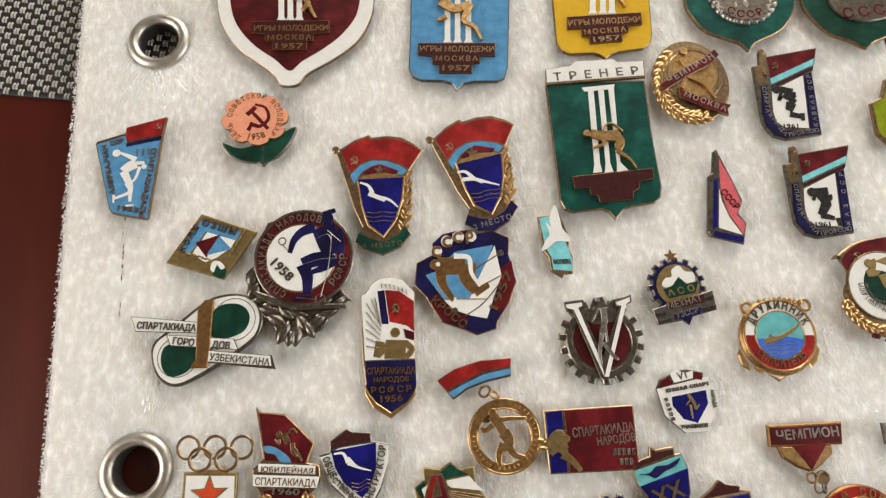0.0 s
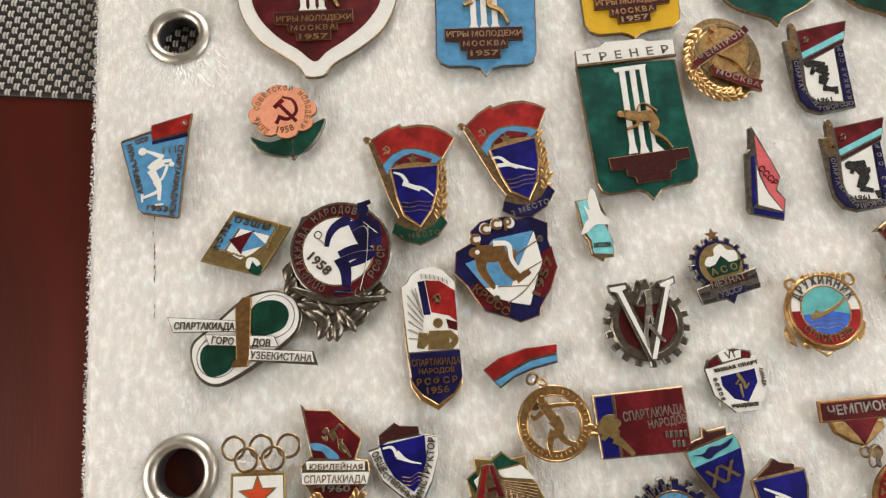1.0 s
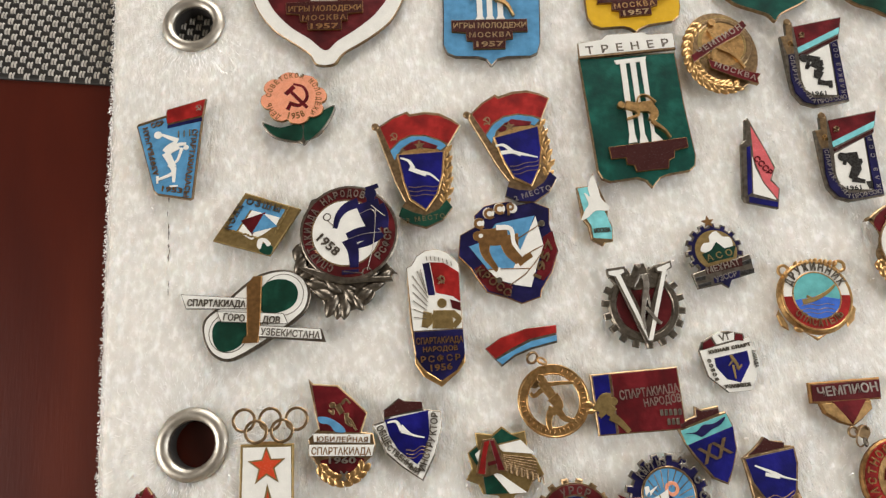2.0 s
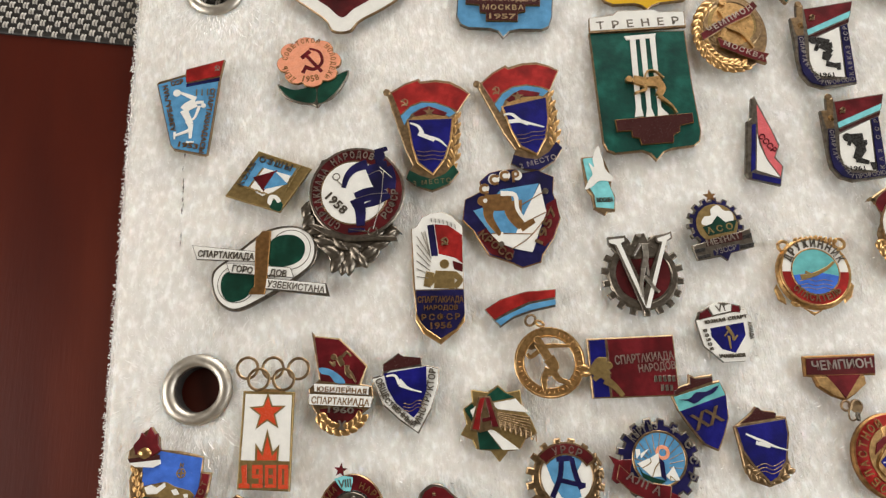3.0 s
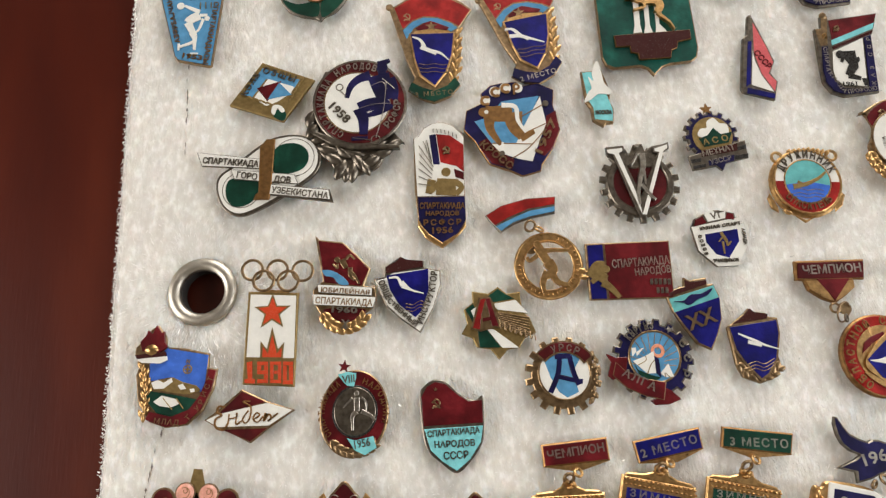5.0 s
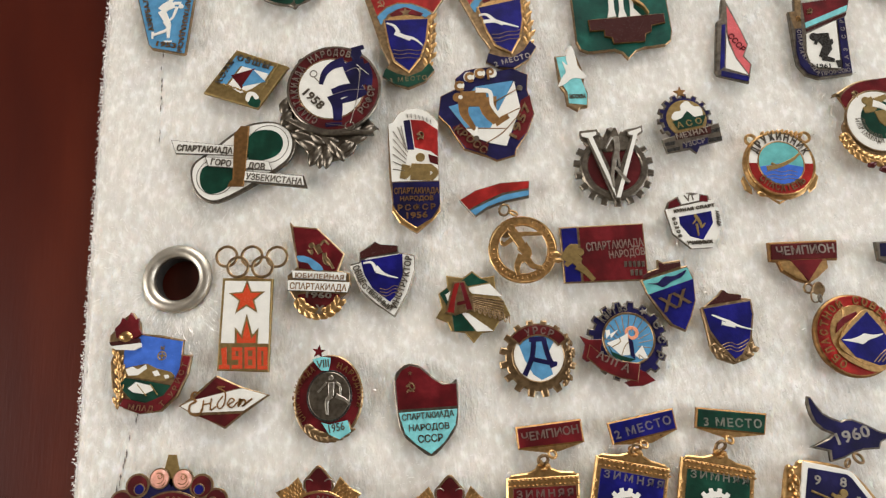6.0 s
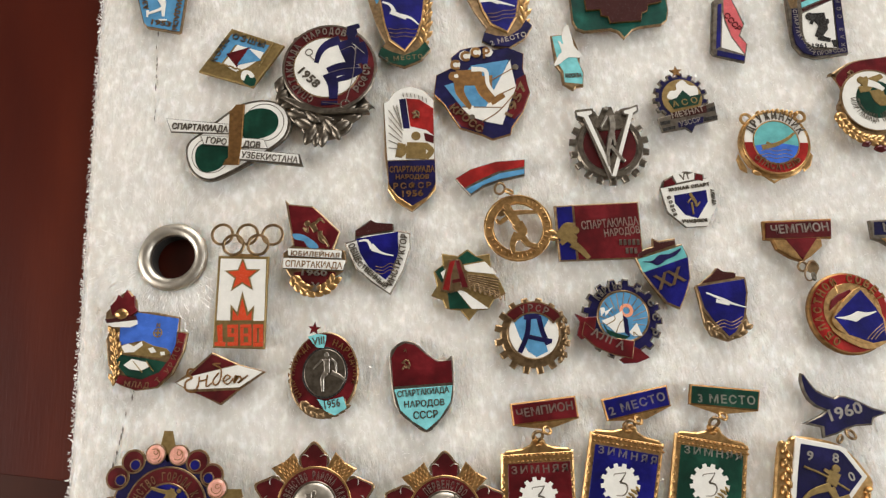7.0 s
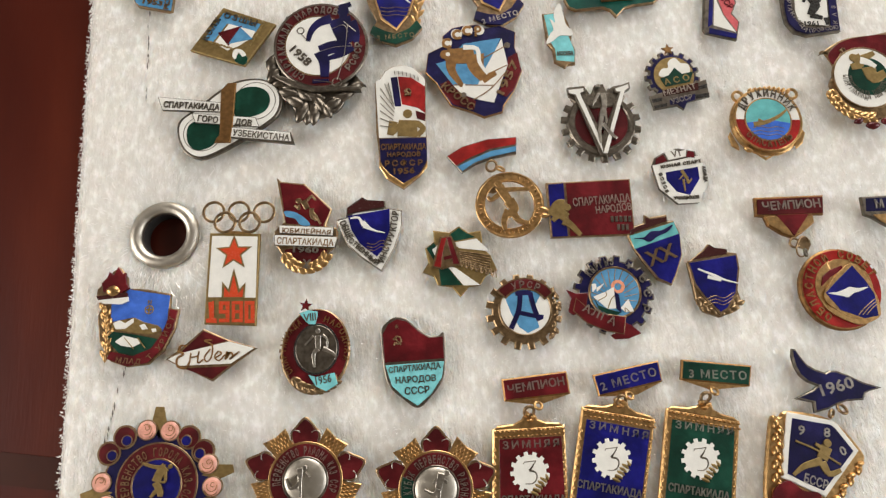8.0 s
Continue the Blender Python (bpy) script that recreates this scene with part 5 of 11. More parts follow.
slab(b, "ray_line", L([(4.72, 13.02), (4.80, 12.00)], 0.16), STEEL, rise=0.306)
figure(b, [([(1.72, 1.59), (1.34, -2.71)], 3.25, 3.66), ([(3.72, 0.92), (5.25, -0.83), (3.78, -2.56)], 1.08, 0.95), ([(0.04, 0.84), (-2.12, -1.56)], 0.95, 0.81), ([(-1.83, 1.49), (-2.82, -2.07)], 1.49, 1.22), ([(-0.64, 0.73), (-0.40, -2.48)], 0.34, 0.34)], OLIVE, ((1.68, 3.28), 1.15), rise=0.2)
group_slab(b, "hammer_and_sickle", [L([(1.86, 9.78), (2.59, 9.48), (2.75, 8.70), (2.14, 8.15), (1.41, 8.38)], 0.20, 0.37), L([(1.26, 7.88), (1.53, 8.31)], 0.37, 0.27), L([(2.68, 7.93), (1.58, 9.28)], 0.29, 0.29), L([(1.23, 9.04), (1.91, 9.59)], 0.41, 0.41)], BRASS)
word(b, "СПАРТАКИАДА", (-5.15, -5.80), (5.71, -6.24), 1.53, BRONZE)
word(b, "НАРОДОВ", (-3.76, -7.65), (4.27, -7.93), 1.17, BRONZE)
word(b, "РСФСР", (-4.41, -10.05), (4.66, -10.25), 1.52, BRONZE)
word(b, "1956", (-2.38, -12.17), (2.67, -12.17), 1.51, BRONZE)
slab(b, "gilt_edge", P([(-5.66, -8.23), (-4.94, -10.02), (-3.31, -12.12), (-0.12, -14.55), (3.59, -12.48), (5.17, -10.55), (5.81, -8.96), (5.69, -10.85), (3.96, -12.90), (-0.19, -15.88), (-4.03, -13.29), (-5.76, -10.25)]), GOLD, rise=0.45, edge=0.2)

b = badge("cross_badge", 75.8, 35.7, "navy and white five-cornered ski race badge with bronze figure", "badge")
slab(b, "base_plate", P([(-12.02, 0.93), (-11.13, 6.19), (-7.07, 8.06), (-7.17, 10.77), (-4.61, 12.90), (-1.72, 13.50), (1.84, 13.62), (3.86, 12.44), (7.46, 13.01), (11.38, 10.98), (10.82, 6.80), (12.11, 0.09), (9.94, -4.87), (6.79, -8.99), (6.36, -10.67), (1.75, -11.83), (-0.86, -10.43), (-6.17, -8.31), (-8.24, -4.63), (-9.45, -2.11)]), BRONZE)
slab(b, "field", P([(-12.02, 0.93), (-11.13, 6.19), (-7.07, 8.06), (-7.17, 10.77), (-4.61, 12.90), (-1.72, 13.50), (1.84, 13.62), (3.86, 12.44), (7.46, 13.01), (11.38, 10.98), (10.82, 6.80), (12.11, 0.09), (9.94, -4.87), (6.79, -8.99), (6.36, -10.67), (1.75, -11.83), (-0.86, -10.43), (-6.17, -8.31), (-8.24, -4.63), (-9.45, -2.11)]), NAVY, 0.25)
slab(b, "border", P([(-8.64, -2.44), (-6.35, -1.41), (-3.85, -4.86), (0.07, -7.50), (-0.69, -10.01), (-5.74, -8.04), (-7.98, -4.78)]), CRIMSON, 0.05)
slab(b, "border", P([(8.86, 3.93), (11.37, 5.28), (11.81, -0.05), (9.67, -4.86), (7.54, -6.90), (5.44, -5.78), (7.40, -2.57)]), CRIMSON, 0.05)
slab(b, "sky_field", P([(-9.23, 3.13), (-5.96, 3.99), (-2.13, 8.24), (7.41, 9.38), (3.59, 1.27), (1.11, -3.25), (-5.36, -2.91)]), SKY)
slab(b, "snow", P([(2.87, 1.02), (7.67, 9.22), (8.65, 1.73), (6.71, -2.54), (4.40, -8.15), (0.77, -7.25), (-3.22, -5.61), (-5.37, -3.05), (0.69, -3.37)]), WHITE)
slab(b, "letter_ground", D((-6.18, 8.76), 1.26), WHITE, rise=0.2)
slab(b, "letter_ground", D((-3.61, 11.03), 1.41), WHITE, rise=0.204)
slab(b, "letter_ground", D((-0.85, 11.94), 1.41), WHITE, rise=0.208)
slab(b, "letter_ground", D((2.25, 11.77), 1.27), WHITE, rise=0.212)
slab(b, "letter", band((-6.05, 8.60), 0.70, 1.40, 38, 315), BRONZE, rise=0.3)
slab(b, "letter", band((-3.34, 10.86), 0.70, 1.41, 38, 314), BRONZE, rise=0.304)
slab(b, "letter", band((-0.73, 11.78), 0.71, 1.41, 38, 314), BRONZE, rise=0.308)
slab(b, "letter", band((1.85, 12.10), 0.42, 0.99, -172, 166), BRONZE, rise=0.312)
slab(b, "letter", P([(1.05, 12.75), (1.62, 12.72), (1.53, 10.00), (0.97, 10.03)]), BRONZE, rise=0.316)
figure(b, [([(-6.55, 5.50), (-3.80, 4.91), (0.42, 5.13)], 2.49, 3.60), ([(-5.21, 4.69), (-5.48, 1.02), (-3.05, -3.46)], 2.22, 0.83), ([(0.42, 5.13), (0.81, 1.42), (2.64, -1.60)], 3.60, 1.94), ([(1.93, -1.85), (5.53, -0.29)], 1.66, 0.83)], BRONZE, ((-6.83, 5.51), 1.25), rise=0.25)
figure(b, [([(-2.22, 7.20), (1.25, 6.57), (1.63, 2.84), (3.43, -0.47)], 0.97, 0.55), ([(-3.24, -5.90), (-2.58, -2.77)], 0.55, 0.42)], WHITE, ((-6.13, 5.48), 0.55), rise=0.32)
slab(b, "pole", L([(1.97, 3.56), (8.30, 6.94)], 0.21), BRONZE, rise=0.3)
slab(b, "pole", L([(3.43, -0.47), (8.51, 1.74)], 0.21), BRONZE, rise=0.304)
slab(b, "pole", L([(-5.08, -2.92), (4.54, -3.58)], 0.21), BRONZE, rise=0.308)
slab(b, "pole", L([(-0.59, -7.18), (3.76, -4.55), (8.37, 0.28)], 0.21), BRONZE, rise=0.312)
slab(b, "pole_basket", D((8.89, 7.20), 0.77), STEEL, rise=0.35)
slab(b, "pole_basket", D((-2.95, -5.77), 0.69), STEEL, rise=0.35)
word(b, "КРОСС", (-8.43, -3.32), (-1.38, -10.12), 1.93, BRASS)
word(b, "1957", (6.76, -6.43), (11.50, 2.32), 1.92, BRASS)

b = badge("dove_badge", 98.2, 45.3, "small turquoise enamel badge with a white dove", "badge")
slab(b, "base_plate", P([(-3.70, 6.09), (-0.80, 6.18), (0.92, 9.24), (1.89, 5.70), (2.95, 1.92), (3.24, -0.22), (2.85, -2.30), (3.68, -4.45), (3.19, -8.42), (1.30, -8.56), (0.67, -9.34), (-1.94, -7.52), (-2.22, -4.04), (-3.37, -2.15)]), BRASS)
slab(b, "field", P([(-3.46, 5.79), (-0.82, 6.04), (2.30, -0.16), (3.04, -3.02), (3.49, -4.86), (3.11, -8.00), (-1.51, -7.27), (-1.55, -4.09), (-2.66, -1.92)]), TEAL, 0.1)
slab(b, "dove", C([(-1.96, 4.39), (-0.71, 3.31), (-0.85, 5.75), (0.74, 8.82), (1.60, 5.58), (1.95, 2.70), (3.46, 0.47), (3.06, -0.63), (0.22, -0.44), (-1.99, -1.97), (-3.66, -2.41), (-2.30, 0.16), (-1.33, 1.50)]), WHITE, rise=0.2)
word(b, "МОСКВА", (-1.09, -5.92), (2.94, -6.06), 1.17, STEEL)

b = badge("sail_badge", 141.2, 53.1, "narrow sail-shaped badge in coral pink, white and blue enamel", "badge")
slab(b, "base_plate", P([(-1.27, 12.31), (-0.32, 12.85), (2.47, 3.50), (3.71, -0.99), (2.13, -4.21), (3.57, -6.75), (2.03, -11.89), (-5.71, -9.38), (-6.19, -8.22), (-3.56, 5.85), (-2.40, 6.81)]), STEEL, edge=0.3)
slab(b, "sail", P([(-0.20, 10.42), (2.19, 3.52), (3.36, -1.40), (1.66, -4.47), (3.30, -6.73), (2.33, -9.65), (-0.39, -4.33), (-1.39, 1.56)]), PINK, 0.12)
slab(b, "field", P([(-1.53, 2.31), (-1.37, -0.64), (-0.25, -5.05), (2.16, -9.78), (-3.46, -7.55)]), WHITE, 0.08)
slab(b, "mast", P([(-2.47, 4.88), (-1.30, 5.10), (-3.55, -7.26), (-4.92, -8.02)]), COBALT, 0.08)
slab(b, "hull", P([(-4.65, -8.04), (2.36, -10.22), (1.82, -11.59), (-4.95, -9.72)]), COBALT, 0.08)
word(b, "СССР", (-1.53, 1.57), (1.47, -3.30), 1.69, CRIMSON)

b = badge("gear_badge", 126.6, 31.5, "cobalt-rimmed cogwheel badge with cotton boll and title bars", "badge")
slab(b, "base_plate", gear((-1.21, 0.76), 6.91, 5.98, 15, 1), STEEL)
slab(b, "rim", gear((-1.21, 0.76), 6.65, 5.72, 15, 1), NAVY, 0.15)
slab(b, "disc", D((-0.95, 0.74), 5.05), OLIVE, rise=0.15)
slab(b, "star", star((-1.53, 7.93), 1.61, 91, 0.42, 5), BRONZE, rise=0.3)
slab(b, "cotton", C([(-4.33, 0.57), (-3.87, 2.58), (-2.21, 2.88), (-1.95, 4.50), (-0.17, 5.48), (1.21, 4.01), (2.90, 3.62), (3.26, 1.81), (1.90, 0.14)]), WHITE, rise=0.25)
slab(b, "leaf_field", P([(-4.55, 0.04), (-2.28, 0.84), (-0.62, 2.76), (1.11, 1.01), (4.01, 1.49), (2.73, -1.27), (-3.43, -2.19)]), GREEN, rise=0.3)
word(b, "АСО", (-3.63, -1.77), (2.82, -0.74), 1.62, OLIVE)
slab(b, "foot_plate", P([(-7.93, -4.55), (6.82, -0.88), (7.04, -5.59), (1.25, -6.78), (0.13, -8.69), (-1.26, -7.54), (-7.19, -8.31)]), STEEL, rise=0.4, edge=0.2)
slab(b, "bar", P([(-7.55, -5.51), (-4.84, -5.17), (-4.99, -6.09), (-7.43, -6.45)]), BLACK, rise=0.46)
slab(b, "bar", P([(-7.16, -7.26), (-3.77, -6.70), (-3.89, -7.48), (-7.02, -8.06)]), BLACK, rise=0.464)
slab(b, "bar", P([(3.43, -4.94), (7.10, -4.53), (6.77, -5.57), (3.51, -6.01)]), BLACK, rise=0.468)
slab(b, "bar", P([(4.35, -2.73), (6.87, -2.10), (6.68, -3.16), (4.32, -3.67)]), BLACK, rise=0.472)
slab(b, "title_field", P([(-4.55, -3.32), (4.67, -1.67), (4.45, -3.68), (-4.54, -4.92)]), PLUM, rise=0.5)
slab(b, "title_field", P([(-3.11, -5.95), (3.47, -4.68), (3.20, -6.26), (1.12, -6.77), (0.16, -8.56), (-1.45, -7.13), (-3.07, -7.28)]), NAVY, rise=0.5)
FACE[b.name][0] += 0.25
word(b, "МЕХНАТ", (-4.26, -4.81), (3.99, -3.24), 1.50, SILVER)
word(b, "УЗССР", (-2.63, -7.04), (2.72, -5.96), 1.38, SILVER)

b = badge("victory_badge", 106.4, 20.4, "dark silver cogwheel badge with large white letter V", "badge")
slab(b, "base_plate", gear((-0.39, 0.03), 9.87, 8.44, 18, -1), STEEL, edge=0.3)
slab(b, "field", D((-0.35, 0.28), 6.50), MAROON, rise=0.1, label="dark red translucent enamel")
hoop(b, "rim", (-0.39, 0.03), 6.75, 8.18, STEEL, rise=0.4)
slab(b, "top_frame", P([(-7.80, 9.10), (-3.74, 9.75), (-2.45, 7.39), (-1.02, 10.23), (1.13, 10.36), (1.67, 8.44), (3.56, 9.65), (7.23, 10.20), (7.55, 8.70), (4.99, 7.54), (3.48, 4.33), (-1.83, 4.04), (-5.50, 6.28), (-7.73, 7.49)]), STEEL, rise=0.5, edge=0.2)
figure(b, [([(0.6, 7.6), (0.6, 4.6), (-0.4, 1.6)], 1.02, 0.93), ([(-0.4, 7.6), (-2.4, 4.6)], 0.48, 0.33), ([(0.6, 6.6), (0.6, 2.6), (0.6, -0.4)], 0.48, 0.4), ([(-0.4, 1.6), (-1.4, -2.4), (-1.4, -5.4)], 0.77, 0.4), ([(-0.4, -0.4), (1.6, -3.4), (2.6, -4.4)], 0.64, 0.47)], SILVER, ((-0.4, 9.6), 0.52), rise=1.3)
leaves(b, "relief", [(-3.4, 7.6, 1.5, 0.8, 50), (-2.4, 5.6, 1.5, 0.8, 110), (-1.4, 7.6, 1.5, 0.8, 80), (2.6, 8.6, 1.5, 0.8, 60), (2.6, 6.6, 1.5, 0.8, 120), (1.6, 7.6, 1.5, 0.8, 20), (-2.4, 4.6, 1.5, 0.8, 150), (-1.4, 5.6, 1.5, 0.8, 30)], STEEL, 0.6)
group_slab(b, "letter_plate", [P([(-8.00, 9.64), (-3.72, 9.88), (-3.36, 8.52), (-4.48, 8.07), (-0.72, -3.43), (4.45, 7.45), (3.43, 7.78), (3.60, 8.98), (7.52, 10.32), (7.53, 8.57), (6.10, 7.87), (-0.38, -8.53), (-1.78, -8.44), (-6.42, 7.40), (-7.93, 8.04)])], STEEL, 1.0)
slab(b, "letter", P([(-7.82, 8.96), (-4.07, 9.24), (-4.04, 8.44), (-5.02, 7.97), (-1.37, -4.41), (-1.07, -7.98), (-6.12, 7.65), (-7.65, 8.15)]), WHITE, rise=1.08, label="white enamel letter")
slab(b, "letter", P([(3.83, 8.69), (7.16, 9.67), (7.15, 8.73), (6.14, 8.13), (-0.05, -8.05), (-1.07, -7.98), (5.03, 7.81), (4.00, 8.01)]), WHITE, rise=1.084, label="white enamel letter")

b = badge("lifeguard_badge", 146.7, 18.5, "round gilt lifeguard badge with turquoise field and white lettered rim", "badge")
slab(b, "base_plate", D((0.18, 0.25), 8.86), GOLD, edge=0.5)
hoop(b, "anchor_ring", (-5.97, 7.26), 0.92, 1.58, GOLD, rise=0.2)
hoop(b, "anchor_ring", (7.61, 7.12), 0.92, 1.58, GOLD, rise=0.2)
slab(b, "fluke", P([(5.85, -5.82), (8.43, -2.40), (9.04, -3.22), (7.90, -5.96), (6.03, -7.36)]), GOLD, rise=0.2, edge=0.3)
slab(b, "fluke", P([(-7.91, -5.50), (-9.32, -1.95), (-10.08, -3.18), (-9.53, -5.77), (-7.92, -6.90)]), GOLD, rise=0.2, edge=0.3)
slab(b, "fluke", P([(-3.97, -7.94), (-1.62, -9.11), (1.15, -8.29), (-1.77, -9.85)]), GOLD, rise=0.15, edge=0.2)
leaves(b, "scroll_relief", [(-2.78, 8.54, 1.69, 1.04, 66), (-1.56, 8.62, 1.69, 1.04, 66), (-0.35, 8.69, 1.69, 1.04, 66), (0.87, 8.77, 1.69, 1.04, 66), (2.09, 8.85, 1.69, 1.04, 66), (3.25, 8.60, 1.69, 1.04, 66), (4.40, 8.36, 1.69, 1.04, 66), (5.55, 8.12, 1.69, 1.04, 66), (6.71, 7.88, 1.69, 1.04, 66), (-5.72, -6.93, 2.60, 1.17, -29), (2.95, -7.15, 2.60, 1.17, 21)], GOLD, 0.7)
slab(b, "rim", D((0.24, 0.50), 8.08), WHITE, rise=0.45, label="white enamel rim")
slab(b, "rim_lower", band((0.24, 0.50), 5.47, 8.08, 176, 356), RED, rise=0.5)
hoop(b, "rim_edge", (0.24, 0.50), 7.82, 8.47, GOLD, rise=0.6)
slab(b, "field", D((0.24, 0.50), 5.60), SEA, rise=0.55)
slab(b, "water", band((0.24, 0.50), 0.07, 5.47, 186, 346), ROYAL, rise=0.58)
hoop(b, "field_edge", (0.24, 0.50), 5.47, 5.80, GOLD, rise=0.62)
figure(b, [([(-3.56, -0.66), (-0.44, -0.23), (2.87, 1.11), (5.05, 2.66)], 0.91, 0.39), ([(-2.26, 0.55), (-0.83, -0.20)], 0.52, 0.39)], OLIVE, rise=0.68)
slab(b, "wave", L([(-3.99, -1.54), (-1.97, -1.29), (-0.11, -1.81), (1.91, -1.56), (3.77, -2.08)], 0.13), OLIVE, rise=0.66)
slab(b, "wave", L([(-4.20, -2.56), (-2.18, -2.31), (-0.32, -2.83), (1.70, -2.58), (3.56, -3.10)], 0.13), OLIVE, rise=0.664)
slab(b, "wave", L([(-4.38, -3.45), (-2.36, -3.20), (-0.50, -3.72), (1.51, -3.47), (3.37, -3.98)], 0.13), OLIVE, rise=0.668)
FACE[b.name][0] += 0.4
arc_word(b, "ДРУЖИННИК", (0.24, 0.50), 6.12, 155, 15, 2.02, STEEL)
arc_word(b, "СПАСАТЕЛЬ", (0.24, 0.50), 7.17, 209, 318, 1.82, BRASS)

b = badge("flag_games_badge", 173.7, 30.1, "maroon flag badge with white lettered ring and green field", "badge")
slab(b, "base_plate", C([(-8.80, 6.46), (-10.04, 6.06), (-3.77, 9.67), (3.72, 10.53), (11.03, 10.44), (9.99, -0.57), (6.50, -9.59), (1.61, -12.33), (-3.83, -11.26), (-7.27, -7.28), (-9.17, -2.57), (-7.10, 1.96)]), BRASS, edge=0.3)
slab(b, "flag", C([(-8.12, 5.47), (-3.90, 9.04), (2.21, 10.29), (8.79, 10.24), (11.76, 7.20), (10.52, 1.74), (4.69, 1.60), (-1.36, 0.39), (-5.54, 1.10)]), CRIMSON)
wreath(b, "wreath", (-0.66, -3.06), 8.81, 187, 277, 8, 2.84, 1.71, GOLD, 0.6, 1.0)
slab(b, "ring", D((0.02, -1.24), 8.13), WHITE, rise=0.3, label="white enamel ring")
slab(b, "field", D((0.66, -0.97), 5.13), GREEN, rise=0.36)
hoop(b, "ring_edge", (0.02, -1.24), 7.98, 8.41, BRASS, rise=0.4)
figure(b, [([(-1.88, 4.80), (-0.93, 2.39), (-3.24, 1.74)], 2.00, 1.14), ([(0.11, 3.90), (3.32, 5.30)], 1.43, 0.86), ([(1.04, 1.50), (1.81, -1.66), (4.99, -0.29)], 2.57, 1.43)], OLIVE, ((-2.26, 4.35), 1.00), rise=0.5)
figure(b, [([(-0.70, 3.48), (1.31, 2.74), (2.90, 1.39)], 1.43, 0.86)], WHITE, rise=0.55)
arc_word(b, "СПАРТАКИАДА НАРОДОВ", (0.02, -1.24), 5.84, 168, 346, 2.21, STEEL)
leaves(b, "lobe_relief", [(-4.12, -12.59, 2.57, 1.71, 17), (-0.87, -13.98, 3.71, 2.00, -3), (2.85, -13.15, 3.14, 2.00, -13)], MAROON, 0.9)
group_slab(b, "hammer_and_sickle", [L([(-4.47, 7.16), (-3.83, 6.87), (-3.79, 6.11), (-4.44, 5.58), (-5.09, 5.81)], 0.18, 0.34), L([(-5.31, 5.31), (-4.99, 5.74)], 0.34, 0.25), L([(-3.97, 5.36), (-4.80, 6.68)], 0.27, 0.27), L([(-5.16, 6.44), (-4.45, 6.97)], 0.39, 0.39)], BRASS)

b = badge("school_games_badge", 122.9, 6.5, "small white-bordered blue badge with book crest for school games", "badge")
slab(b, "base_plate", P([(-5.9, 2.5), (-4.9, 4.5), (-2.9, 5.5), (0.1, 6.5), (1.1, 6.5), (5.1, 5.5), (5.1, 4.5), (6.1, 4.5), (7.1, -2.5), (4.1, -7.5), (-0.9, -7.5), (-4.9, -3.5)]), STEEL)
slab(b, "border", P([(-5.9, 2.5), (6.1, 4.5), (7.1, -2.5), (4.1, -7.5), (-0.9, -7.5), (-4.9, -3.5)]), WHITE, 0.05)
slab(b, "field", P([(-2.9, 0.5), (5.1, 1.5), (5.1, -1.5), (2.1, -5.5), (-0.9, -4.5), (-2.9, -1.5)]), COBALT)
slab(b, "crest", P([(-5.19, 2.55), (-4.80, 4.14), (-2.93, 4.99), (-2.12, 3.33)]), CRIMSON, rise=0.2)
slab(b, "crest", P([(2.57, 4.16), (3.22, 5.62), (4.64, 5.28), (4.65, 3.79)]), CRIMSON, rise=0.2)
slab(b, "book", P([(-2.58, 5.52), (-0.80, 6.51), (0.93, 5.61), (2.89, 6.05), (2.57, 4.16), (-1.84, 3.45)]), WHITE, 0.08, rise=0.3)
word(b, "VI", (-0.93, 4.08), (1.26, 4.37), 1.63, STEEL)
figure(b, [([(1.1, 0.5), (2.1, -1.5)], 0.56, 0.54), ([(2.1, -1.5), (2.1, -2.5), (3.1, -1.5)], 0.4, 0.25), ([(1.1, -1.5), (1.1, -4.5)], 0.4, 0.25), ([(1.1, -0.5), (0.1, -1.5)], 0.24, 0.21)], OLIVE, ((1.1, 0.5), 0.4), rise=0.25)
word(b, "ЮЗНАЯ СПАРТ", (-3.9, 1.5), (6.1, 2.5), 0.85, STEEL)
word(b, "АКИАДА", (6.1, 1.5), (6.1, -2.5), 0.8, STEEL)
word(b, "УЧАЩИХСЯ", (-1.9, -6.5), (4.1, -6.5), 0.85, STEEL)
word(b, "ВСЕСО", (-2.9, -4.5), (-3.9, 0.5), 0.85, STEEL)

b = badge("ribbon_medal", 78.0, 5.8, "gilt ring medal hanging from a red and blue ribbon bar", "medal")
slab(b, "ribbon_plate", P([(-10.37, 8.45), (-6.44, 10.70), (-0.24, 12.30), (6.94, 12.47), (6.52, 8.25), (0.66, 7.33), (-3.46, 6.06), (-6.97, 3.96)]), STEEL)
slab(b, "ribbon", P([(-10.37, 8.45), (-6.44, 10.70), (-0.24, 12.30), (6.94, 12.47), (6.73, 10.42), (0.19, 9.53), (-4.67, 7.61), (-8.29, 5.77)]), RED, 0.15)
slab(b, "stripe", P([(-8.17, 5.63), (-4.43, 7.32), (0.43, 9.25), (6.71, 10.15), (6.56, 8.65), (0.42, 7.61), (-3.71, 6.34), (-6.80, 4.35)]), SKY, 0.1)
link_ring(b, (0.21, 5.33), 1.33, 0.32, BRASS, 2.4, (30, 20))
link_ring(b, (2.27, 4.41), 1.06, 0.29, GOLD, 2.6, (-40, 30))
hoop(b, "ring", (3.78, -4.66), 6.02, 8.11, GOLD, rise=0.0)
hoop(b, "ring_rim", (3.78, -4.66), 7.72, 8.18, GOLD, rise=0.25)
